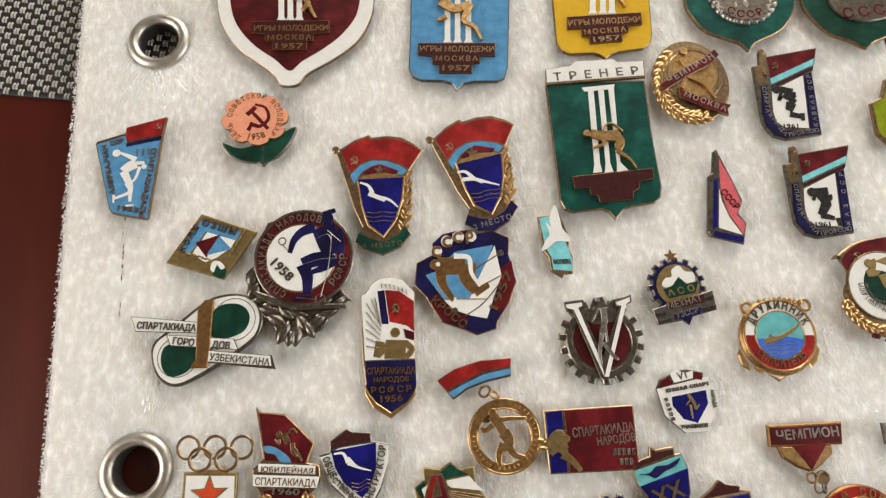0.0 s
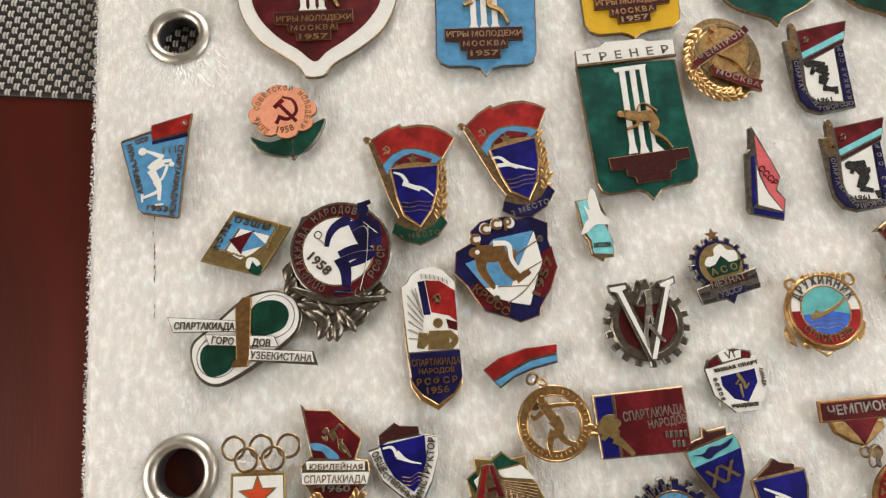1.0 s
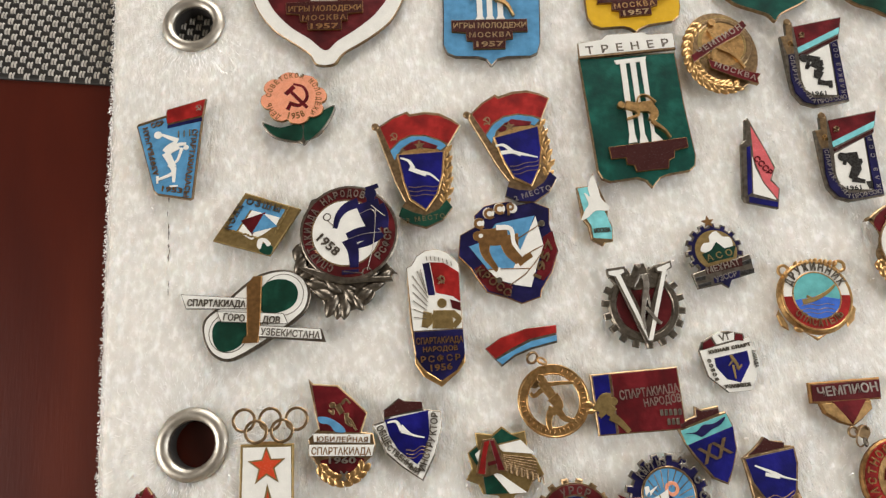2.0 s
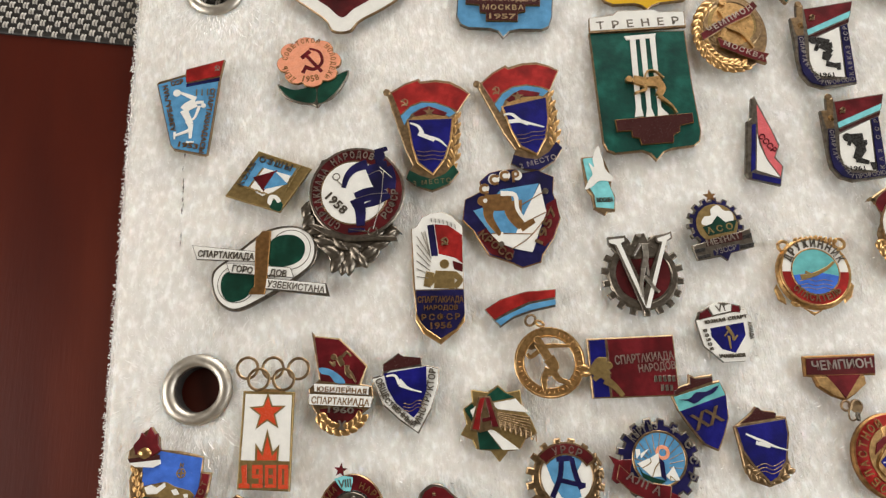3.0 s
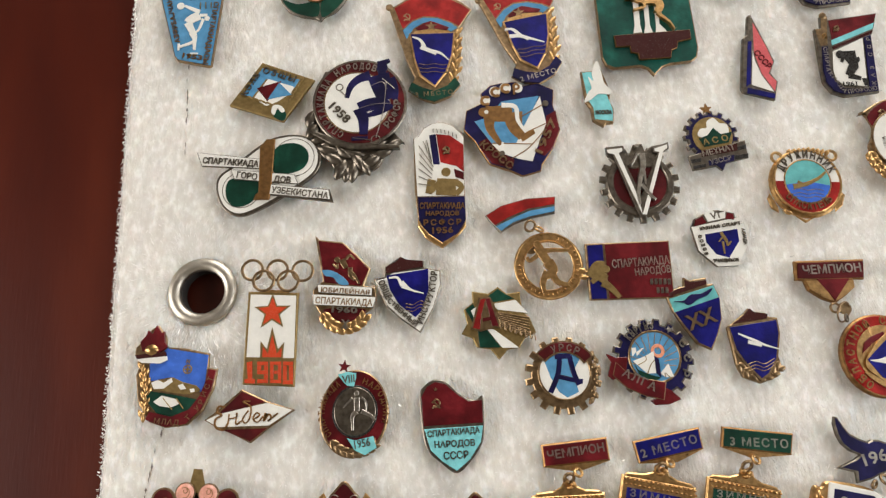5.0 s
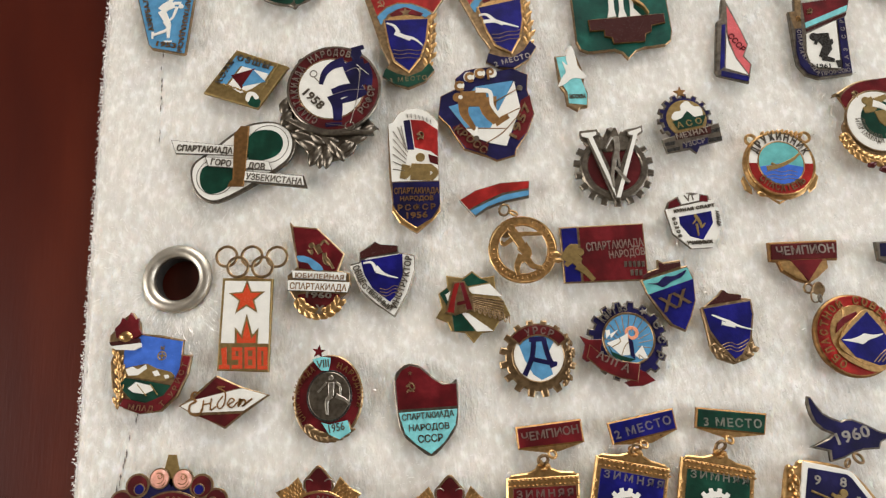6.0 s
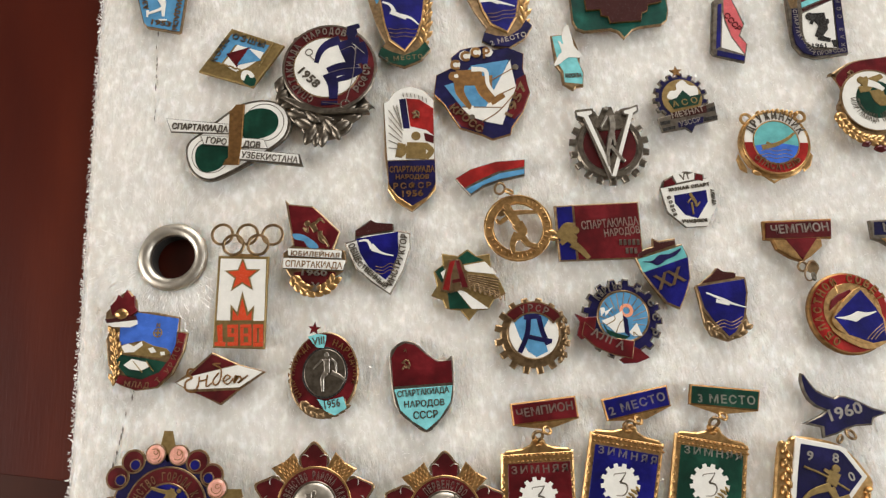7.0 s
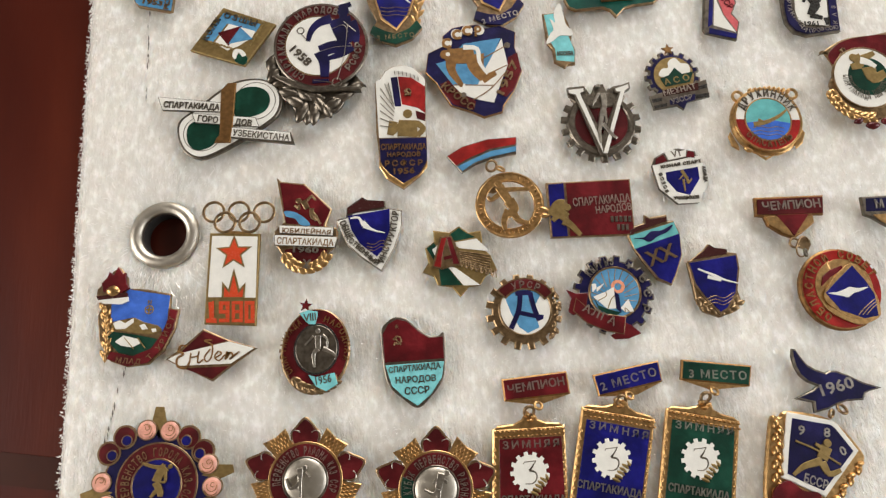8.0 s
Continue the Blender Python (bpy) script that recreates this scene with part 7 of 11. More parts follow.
slab(b, "ray_line", L([(-2.77, 0.67), (-5.00, 2.60)], 0.16), BRASS, rise=0.22)
slab(b, "ray_line", L([(-3.02, -0.12), (-5.52, 0.93)], 0.16), BRASS, rise=0.224)
slab(b, "ray_line", L([(-3.02, -0.93), (-5.51, -0.79)], 0.16), BRASS, rise=0.228)
hoop(b, "sun", (0.9, 1.8), 0.65, 1.75, PEACH, rise=0.2)
group_slab(b, "peak", [P([(-5.1, 2.8), (-4.1, 2.8), (-4.1, 1.8), (-5.1, 0.8)]), P([(-4.1, 1.8), (-2.1, 2.8), (-3.1, 1.8), (-4.1, 0.8)]), P([(-5.1, -0.2), (-2.1, 0.8), (-0.1, 1.8), (-0.1, -3.2), (-2.1, -3.2), (-4.1, -1.2)]), P([(0.9, -3.2), (2.9, -1.2), (3.9, -4.2), (1.9, -4.2)])], WHITE, 0.25)
slab(b, "slope", P([(-5.1, -0.2), (-4.1, -2.2), (-2.1, -3.2), (0.9, -4.2), (-1.1, -5.2), (-4.1, -3.2)]), GREEN, rise=0.22)
group_slab(b, "ridge_line", [L([(-4.1, -1.2), (-2.1, -0.2), (-2.1, 0.8)], 0.2), L([(-2.1, -3.2), (-1.1, -1.2), (-0.1, -0.2)], 0.2), L([(1.9, -4.2), (1.9, -3.2), (2.9, -4.2)], 0.16)], OLIVE, 0.32)
slab(b, "ridge_shade", P([(-0.1, 0.8), (0.9, -0.2), (0.9, -4.2), (-0.1, -3.2)]), NAVY, rise=0.33)
slab(b, "ribbon_tail", P([(-11.1, 1.8), (-9.1, 0.8), (-6.1, 0.8), (-7.1, -3.2), (-10.1, -4.2), (-11.1, -3.2), (-10.1, -0.2)]), CRIMSON, rise=0.3, edge=0.12)
slab(b, "ribbon_tail", P([(0.9, -6.2), (2.9, -7.2), (4.9, -9.2), (1.9, -10.2), (-1.1, -10.2), (-2.1, -9.2), (0.9, -8.2)]), CRIMSON, rise=0.3, edge=0.12)
slab(b, "ribbon_edge", P([(-9.1, -0.2), (-7.1, -2.2), (-3.1, -4.2), (1.9, -5.2), (0.9, -9.2), (-3.1, -8.2), (-7.1, -6.2), (-10.1, -3.2)]), BRASS, rise=0.42, edge=0.1)
slab(b, "ribbon", P([(-9.1, -0.2), (-7.1, -2.2), (-3.1, -4.2), (1.9, -5.2), (0.9, -9.2), (-3.1, -8.2), (-7.1, -6.2), (-10.1, -3.2)]), CRIMSON, 0.16, rise=0.46)
FACE[b.name][0] += 0.2
arc_word(b, "КЫРГЫЗ", (0.03, 0.26), 6.65, 143, 85, 1.82, SILVER)
arc_word(b, "ССР", (0.03, 0.26), 6.65, 37, -43, 1.82, SILVER)
word(b, "АЛГА", (-8.1, -3.2), (-1.1, -7.2), 1.9, SILVER)
slab(b, "small_star", star((4.12, 6.52), 0.92, 96, 0.42, 5), SILVER, rise=0.25)

b = badge("shield_badge", 115.0, -12.9, "navy shield badge with turquoise band, dark bird and numeral", "badge")
slab(b, "base_plate", P([(-6.26, 5.15), (-5.82, 6.50), (-1.90, 7.65), (-1.62, 9.71), (-0.38, 8.94), (3.74, 9.39), (3.77, 7.72), (5.15, 7.92), (6.22, 5.09), (6.08, -0.37), (4.44, -4.31), (2.65, -7.53), (-0.44, -6.01), (-3.18, -1.83), (-5.11, 1.67)]), BRASS)
slab(b, "field", P([(-4.98, 1.66), (6.31, 4.81), (5.95, -0.36), (4.31, -4.30), (2.55, -7.26), (-0.27, -5.76), (-3.01, -1.57)]), COBALT, 0.15)
slab(b, "band", P([(-5.90, 4.85), (5.24, 7.63), (6.14, 4.54), (-5.01, 1.39)]), SEA, 0.12)
slab(b, "crest", P([(-5.61, 6.07), (-3.60, 7.06), (-1.65, 7.49), (-1.56, 9.15), (-0.17, 8.51), (3.66, 8.84), (3.50, 7.74), (-5.45, 5.24)]), PLUM, 0.05, rise=0.2)
slab(b, "bird", C([(-4.79, 4.10), (-2.36, 4.23), (-0.58, 5.50), (1.86, 5.63), (4.72, 6.83), (3.42, 5.26), (1.00, 4.30), (-1.18, 3.06), (-2.70, 3.70)]), NAVY, rise=0.25)
word(b, "XX", (-1.99, -2.85), (4.95, -0.84), 3.46, BRASS)

b = badge("gull_shield_badge", 127.1, -21.0, "cobalt enamel shield badge with white gull and gilt wreath", "badge")
slab(b, "base_plate", P([(-5.23, 5.66), (-3.77, 6.52), (-0.92, 8.51), (0.35, 9.80), (1.42, 8.92), (4.43, 8.46), (4.43, 7.65), (6.77, 7.23), (6.83, 3.59), (5.52, -1.00), (6.00, -3.67), (4.65, -6.20), (0.50, -7.50), (-3.18, -5.98), (-4.43, -3.03), (-4.74, 0.95)]), BRASS)
wreath(b, "wreath", (1.15, 0.59), 6.1, 212, 322, 7, 2.3, 1.3, BRASS, 0.25, 1.05)
slab(b, "shield_plate", P([(-5.19, 5.93), (6.62, 7.11), (6.69, 3.59), (5.17, -2.30), (2.74, -5.82), (0.59, -6.99), (-2.69, -2.87), (-4.45, 0.27)]), BRASS, rise=0.3)
slab(b, "shield", P([(-4.96, 5.65), (6.44, 6.85), (6.43, 3.61), (4.95, -2.02), (2.55, -5.42), (0.67, -6.47), (-2.39, -2.63), (-4.15, 0.52)]), COBALT, 0.15, rise=0.36, label="cobalt translucent enamel shield")
slab(b, "crest", P([(-3.94, 6.26), (-0.96, 8.25), (0.47, 9.66), (1.53, 8.77), (4.52, 8.19), (4.21, 7.12)]), PLUM, rise=0.4)
group_slab(b, "gull", [L([(-3.1, 4.0), (-1.1, 3.0), (0.9, 2.0)], 0.35, 0.7), L([(-1.1, 2.0), (1.9, 1.0)], 0.8, 0.65), L([(0.9, 2.0), (2.9, 1.0), (5.9, 0.0)], 0.7, 0.2)], WHITE, 0.45)
slab(b, "wave", L([(-2.08, -3.17), (-0.00, -2.51), (1.87, -3.15), (4.43, -1.99)], 0.17), BRASS, rise=0.42)
slab(b, "wave", L([(-2.21, -3.95), (-0.13, -3.29), (1.74, -3.93), (4.30, -2.77)], 0.17), BRASS, rise=0.424)
slab(b, "wave", L([(-2.33, -4.73), (-0.25, -4.07), (1.61, -4.71), (4.17, -3.55)], 0.17), BRASS, rise=0.428)

b = badge("champion_medal", 150.4, -12.3, "round red and blue gull medal hanging from a red champion bar", "medal")
slab(b, "bar_plate", P([(-10.08, 11.73), (6.60, 11.45), (5.77, 6.57), (3.20, 6.72), (2.93, 4.65), (0.39, 2.73), (-2.20, 1.23), (-4.96, 2.36), (-7.93, 4.61), (-8.61, 6.87), (-10.47, 7.12)]), BRONZE, edge=0.3)
slab(b, "wing", P([(-8.21, 6.85), (-4.82, 6.78), (-2.49, 1.80), (-4.88, 2.77), (-7.61, 4.87)]), GOLD, rise=0.2)
slab(b, "wing", P([(3.02, 6.46), (0.27, 6.34), (-2.09, 1.77), (0.44, 3.00), (2.96, 4.79)]), GOLD, rise=0.2)
slab(b, "title_field", P([(-9.50, 11.13), (6.22, 10.90), (5.58, 7.00), (2.31, 7.06), (-5.82, 7.26), (-10.13, 7.52)]), MAROON, rise=0.25)
slab(b, "pennant", P([(-5.71, 7.12), (2.15, 6.93), (-2.23, 1.78)]), CRIMSON, 0.05, rise=0.3)
word(b, "ЧЕМПИОН", (-8.61, 8.41), (5.31, 8.42), 2.13, SILVER)
link_ring(b, (-2.53, 0.15), 1.07, 0.29, BRASS, 2.4, (0, 0))
link_ring(b, (-0.85, -0.91), 2.40, 0.19, BRASS, 2.6, (20, 30))
link_ring(b, (-0.18, -2.31), 0.80, 0.29, STEEL, 2.2, (0, 40))
FACE[b.name][1] = 1
slab(b, "medal_plate", D((6.17, -11.42), 9.60), BRONZE, edge=0.4)
slab(b, "rim_field", D((6.46, -11.30), 9.08), RED, rise=0.05, label="red enamel rim")
slab(b, "disc", D((7.03, -11.07), 6.71), GOLD, rise=0.2)
leaves(b, "rays", [(5.45, -7.11, 4.54, 0.67, 37), (4.77, -8.64, 4.54, 0.67, 52), (3.98, -8.72, 4.54, 0.67, 67), (3.82, -7.27, 4.54, 0.67, 82), (4.42, -5.62, 4.54, 0.67, 97)], GOLD, 0.35)
slab(b, "crest", P([(2.41, -8.26), (3.99, -7.02), (7.31, -5.87), (7.41, -6.69), (4.07, -8.63), (1.54, -10.60)]), CRIMSON, rise=0.4)
slab(b, "wheat", C([(1.11, -14.80), (3.85, -17.57), (8.64, -19.81), (12.81, -18.77), (13.75, -17.53), (8.99, -18.15), (4.76, -16.33)]), GOLD, rise=0.5)
slab(b, "kite_plate", C([(9.67, -5.48), (13.57, -12.27), (13.60, -18.17), (8.26, -18.49), (4.11, -16.29), (1.76, -12.21)]), GOLD, rise=0.6)
slab(b, "kite", P([(9.56, -6.01), (12.08, -9.92), (13.50, -13.19), (13.34, -18.16), (9.95, -18.60), (4.76, -16.33), (2.05, -12.09), (5.57, -9.12)]), COBALT, 0.1, rise=0.7, label="cobalt translucent enamel field")
slab(b, "gull", C([(2.54, -12.25), (4.69, -12.12), (6.66, -11.58), (7.82, -11.12), (9.74, -11.50), (12.16, -11.39), (10.26, -12.20), (8.57, -12.62), (7.07, -13.45), (5.82, -13.11)]), WHITE, rise=0.8)
slab(b, "wave", L([(8.71, -17.61), (10.50, -16.03), (13.14, -14.22)], 0.16), BRASS, rise=0.78)
slab(b, "wave", L([(9.62, -17.67), (11.42, -16.08), (13.60, -14.71)], 0.16), BRASS, rise=0.784)
slab(b, "wave", L([(10.54, -17.72), (12.33, -16.14), (14.05, -15.20)], 0.16), BRASS, rise=0.788)
arc_word(b, "ОБЛАСТНОЙ СОВЕТ", (6.46, -11.30), 7.11, 240, 16, 1.84, BRONZE)

b = badge("place_bar_badge", 170.5, -4.1, "navy enamel title bar badge on gilt wings", "badge")
slab(b, "base_plate", P([(-4.47, 2.24), (11.52, 2.15), (10.70, -2.47), (4.70, -3.51), (1.38, -6.09), (-2.73, -3.06), (-4.60, -2.25)]), STEEL, edge=0.3)
slab(b, "title_field", P([(-3.47, 1.76), (10.85, 1.62), (10.29, -1.88), (-4.02, -1.45)]), NAVY, label="navy enamel strip")
slab(b, "wing", P([(-2.58, -2.37), (0.86, -2.30), (1.74, -5.70), (-0.91, -4.15)]), GOLD, rise=0.2)
word(b, "М", (-1.54, -0.75), (0.39, -0.73), 2.14, SILVER)

b = badge("tourist_badge", -5.1, -21.4, "blue mountain badge with gilt wheat, flame and maroon border", "badge")
slab(b, "base_plate", P([(-5.68, 12.07), (-4.18, 12.91), (-2.40, 10.55), (-2.14, 7.90), (2.49, 7.35), (7.66, 5.99), (7.51, 2.75), (9.68, 2.36), (8.92, -1.83), (6.56, -6.74), (3.17, -9.65), (-1.42, -9.99), (-5.23, -8.51), (-7.98, -3.95), (-8.69, 1.82), (-7.82, 4.34), (-9.21, 6.37), (-9.05, 8.06), (-7.47, 9.54)]), BRASS, edge=0.3)
slab(b, "sky_field", P([(-1.87, 7.62), (7.54, 5.61), (6.81, -2.97), (4.49, -1.55), (-0.68, 1.07), (-5.58, 0.34), (-5.65, 4.21)]), ROYAL, label="bright blue enamel sky")
hoop(b, "compass", (2.93, 2.65), 0.77, 1.05, OLIVE, rise=0.1)
slab(b, "compass_star", star((2.93, 2.65), 1.15, 86, 0.3, 4), OLIVE, rise=0.11)
word(b, "N", (2.62, 3.96), (3.39, 3.91), 0.90, OLIVE)
slab(b, "mountain", P([(-5.56, 0.09), (-3.19, 0.71), (-1.52, 0.09), (-0.30, 1.04), (1.90, -0.12), (5.10, -1.08), (6.15, -2.17), (3.91, -3.04), (0.11, -2.56), (-4.98, -1.48)]), OLIVE, rise=0.12)
slab(b, "snow_patch", P([(-5.06, 0.06), (-3.57, 0.60), (-2.27, -0.12), (-0.55, 0.93), (-0.25, 0.02), (-2.21, -1.40), (-4.35, -1.39)]), WHITE, rise=0.18)
slab(b, "snow_patch", P([(0.92, -0.82), (2.04, -0.51), (2.85, -1.71), (1.60, -1.88)]), WHITE, rise=0.184)
slab(b, "snow_patch", P([(3.61, -1.75), (4.62, -1.69), (4.77, -2.46), (3.89, -2.54)]), WHITE, rise=0.188)
slab(b, "meadow", P([(-6.23, -1.53), (0.12, -2.81), (5.47, -4.15), (4.04, -6.33), (0.35, -7.86), (-3.45, -6.75), (-5.84, -4.08)]), GREEN, 0.05)
slab(b, "tent", P([(-4.21, -4.19), (-2.39, -2.91), (0.80, -3.86), (1.47, -4.92), (-0.37, -5.68), (-2.91, -5.15)]), WHITE, rise=0.55)
slab(b, "pole", L([(-2.11, -3.43), (0.02, -6.08)], 0.19), OLIVE, rise=0.6)
slab(b, "pole", L([(0.79, -3.61), (2.52, -5.99)], 0.19), OLIVE, rise=0.604)
slab(b, "border", P([(7.77, 2.48), (9.56, 2.11), (8.67, -2.07), (6.30, -6.47), (3.16, -9.40), (-1.30, -9.87), (-5.88, -7.97), (-4.98, -6.28), (-0.16, -7.58), (3.78, -6.19), (5.94, -3.42), (7.34, 0.06)]), CRIMSON, 0.06, rise=0.62)
leaves(b, "wheat", [(-7.75, 3.95, 2.41, 1.02, 119), (-6.98, 3.18, 2.41, 1.02, 91), (-6.22, 2.41, 2.41, 1.02, 63), (-7.36, 1.76, 2.41, 1.02, 119), (-6.60, 1.00, 2.41, 1.02, 91), (-5.84, 0.23, 2.41, 1.02, 63), (-6.97, -0.41, 2.41, 1.02, 119), (-6.21, -1.17, 2.41, 1.02, 91), (-5.46, -1.93, 2.41, 1.02, 63), (-6.77, -2.56, 2.41, 1.02, 119), (-6.19, -3.31, 2.41, 1.02, 91), (-5.61, -4.05, 2.41, 1.02, 63), (-6.91, -4.67, 2.41, 1.02, 119), (-6.33, -5.41, 2.41, 1.02, 91), (-5.76, -6.15, 2.41, 1.02, 63), (-7.06, -6.77, 2.41, 1.02, 119), (-6.48, -7.51, 2.41, 1.02, 91)], GOLD, 0.5)
slab(b, "bowl_rim", P([(-8.64, 5.43), (-1.79, 5.79), (-1.62, 4.87), (-3.24, 4.19), (-7.32, 4.57)]), WHITE, rise=0.55)
slab(b, "bowl", P([(-8.95, 6.36), (-2.09, 6.85), (-1.79, 5.79), (-8.39, 5.41)]), PLUM, rise=0.52)
slab(b, "flame", P([(-7.84, 9.30), (-6.63, 10.54), (-6.19, 11.83), (-5.11, 10.98), (-4.31, 12.92), (-3.06, 11.12), (-2.57, 11.48), (-2.32, 8.96), (-1.63, 7.87), (-3.49, 6.67), (-7.34, 7.17)]), CRIMSON, rise=0.6, label="dark red enamel flame")
leaves(b, "knob", [(-5.19, 7.43, 3.81, 3.18, -4)], GOLD, 1.2)
FACE[b.name][0] += 0.2
word(b, "ТУ", (3.64, -8.81), (6.41, -6.10), 1.21, BRASS)
word(b, "РИСТ", (6.77, -5.37), (8.98, 0.47), 1.21, BRASS)
word(b, "МЛАД", (-3.84, -8.84), (1.67, -9.56), 1.20, BRASS)

b = badge("script_badge", 12.2, -29.8, "maroon diamond badge with white arrow and brass script word", "badge")
slab(b, "base_plate", P([(-10.26, -0.36), (-7.20, 1.70), (-2.01, 5.94), (3.73, 3.04), (9.93, 0.89), (4.18, -2.75), (0.11, -5.84), (-4.30, -3.47), (-7.08, -2.30)]), BRASS)
slab(b, "field", P([(-6.93, 1.18), (-2.00, 5.55), (3.48, 2.93), (-6.29, 0.77)]), MAROON, 0.08)
slab(b, "field", P([(-6.07, -2.61), (3.80, -2.73), (0.10, -5.47)]), MAROON, 0.08)
slab(b, "arrow", P([(-9.89, -0.38), (-7.17, 0.82), (3.73, 2.79), (9.43, 0.92), (4.17, -2.26), (-7.09, -2.05)]), WHITE, 0.06)
slab(b, "script_stroke", L([(-5.70, 2.24), (-6.97, 2.44), (-7.43, 1.21), (-6.28, 0.52), (-7.64, -0.27), (-7.59, -2.02), (-5.82, -2.63), (-4.86, -1.20)], 0.44), BRONZE, rise=0.25)
slab(b, "script_stroke", L([(-4.66, 0.67), (-4.86, -1.20)], 0.31), BRONZE, rise=0.254)
slab(b, "script_stroke", L([(-4.76, -0.33), (-3.14, -0.06), (-2.91, 0.93), (-3.10, -1.55), (-1.86, -0.88)], 0.31), BRONZE, rise=0.258)
slab(b, "script_stroke", L([(-0.40, 1.28), (-1.62, -0.40), (-1.10, -1.43), (-0.12, -0.49), (0.09, 2.00), (-1.70, 3.25), (-0.06, 3.28)], 0.31), BRONZE, rise=0.262)
slab(b, "script_stroke", L([(0.64, -0.79), (2.13, 0.12), (1.37, 0.67), (0.64, -0.54), (1.65, -1.35), (2.89, -0.18)], 0.31), BRONZE, rise=0.266)
slab(b, "script_stroke", L([(3.38, 0.54), (3.03, -1.19), (4.14, 0.24), (4.65, -0.54), (3.91, -1.24), (6.15, 0.37)], 0.38), BRONZE, rise=0.27)

b = badge("oval_games_badge", 35.5, -31.2, "oval maroon badge of 1956 with dark silver disc and star", "badge")
slab(b, "base_plate", E((-0.24, 0.77), 7.71, 9.61, -7), BRASS, edge=0.3)
slab(b, "rim_field", E((-0.23, 1.02), 7.21, 9.11, -7), CRIMSON, label="dull red enamel rim")
wreath(b, "wreath", (-0.02, -0.88), 6.5, 216, 316, 8, 2.6, 1.1, BRASS, 0.25, 1.05)
slab(b, "disc_edge", E((0.02, 1.26), 5.06, 5.70, -4), BLACK, rise=0.3)
slab(b, "disc", E((0.02, 1.26), 4.81, 5.44, -4), STEEL, rise=0.4, edge=0.3, label="dark silver disc")
figure(b, [([(0.5, 4.2), (0.5, 1.2)], 0.96, 0.83), ([(1.5, 4.2), (2.5, 3.2), (2.5, 1.2)], 0.4, 0.29), ([(-0.5, 4.2), (-1.5, 3.2), (-2.5, 2.2)], 0.36, 0.25), ([(0.5, 1.2), (-0.5, 0.2), (-0.5, -2.8)], 0.8, 0.38), ([(1.5, 1.2), (3.5, 0.2), (4.5, -0.8)], 0.72, 0.33)], SILVER, ((0.5, 5.2), 0.55), rise=0.7)
slab(b, "top_shield", P([(-3.67, 9.51), (-1.61, 10.03), (0.43, 9.65), (0.41, 8.62), (-0.13, 6.72), (-1.66, 6.95), (-2.41, 7.76)]), TEAL, rise=0.5)
word(b, "VIII", (-2.67, 7.52), (0.14, 7.73), 1.68, STEEL)
slab(b, "star", star((-2.23, 11.24), 1.54, 81, 0.42, 5), CRIMSON, rise=0.3, label="red enamel star")
slab(b, "foot_shield", P([(-1.83, -4.37), (-0.09, -4.97), (3.94, -4.23), (4.63, -6.75), (2.09, -8.18), (-0.13, -7.06)]), TEAL, rise=0.6)
FACE[b.name][0] += 0.35
word(b, "1956", (-0.12, -6.69), (3.39, -6.18), 1.75, STEEL)
arc_word(b, "НАРОДНАЯ", (-0.23, 1.02), 6.58, 74, -23, 1.37, BRONZE)
arc_word(b, "СПАРТАКИАДА", (-0.23, 1.02), 6.58, 223, 114, 1.37, BRONZE)

b = badge("union_games_badge", 57.1, -34.1, "red flag-topped shield badge with turquoise lower half", "badge")
slab(b, "base_plate", C([(-7.06, 6.75), (-5.55, 9.22), (-3.32, 10.24), (-1.04, 9.58), (1.41, 7.25), (3.87, 5.56), (5.78, 5.45), (7.22, 5.87), (7.20, -0.45), (6.46, -4.13), (3.73, -7.65), (0.47, -10.12), (-2.91, -7.84), (-5.54, -5.23), (-6.64, -1.46)]), STEEL)
slab(b, "flag", P([(-6.81, 6.48), (-5.44, 8.82), (-3.34, 9.85), (-1.06, 9.20), (1.38, 6.87), (3.85, 5.18), (7.06, 5.37), (6.98, 0.19), (-6.57, 0.03)]), CRIMSON, 0.12, label="red translucent enamel flag")
slab(b, "field", P([(-6.46, -0.35), (6.96, -0.18), (6.22, -3.87), (3.62, -7.40), (0.48, -9.76), (-2.65, -7.61), (-5.16, -5.13)]), TEAL, 0.12, label="turquoise enamel field")
group_slab(b, "hammer_and_sickle", [L([(-3.60, 5.93), (-2.78, 5.60), (-2.58, 4.75), (-3.26, 4.17), (-4.09, 4.43)], 0.22, 0.42), L([(-4.26, 3.88), (-3.96, 4.35)], 0.42, 0.31), L([(-2.65, 3.92), (-3.91, 5.39)], 0.33, 0.33), L([(-4.30, 5.14), (-3.54, 5.72)], 0.47, 0.47)], BRASS)
slab(b, "small_star", star((-3.42, 8.06), 0.51, 86, 0.42, 5), BRASS)
word(b, "СПАРТАКИАДА", (-5.6, -2.2), (6.0, -1.8), 1.4, STEEL)
word(b, "НАРОДОВ", (-4.2, -4.55), (4.8, -4.5), 1.45, STEEL)
word(b, "СССР", (-2.3, -7.1), (3.2, -7.05), 1.65, STEEL)

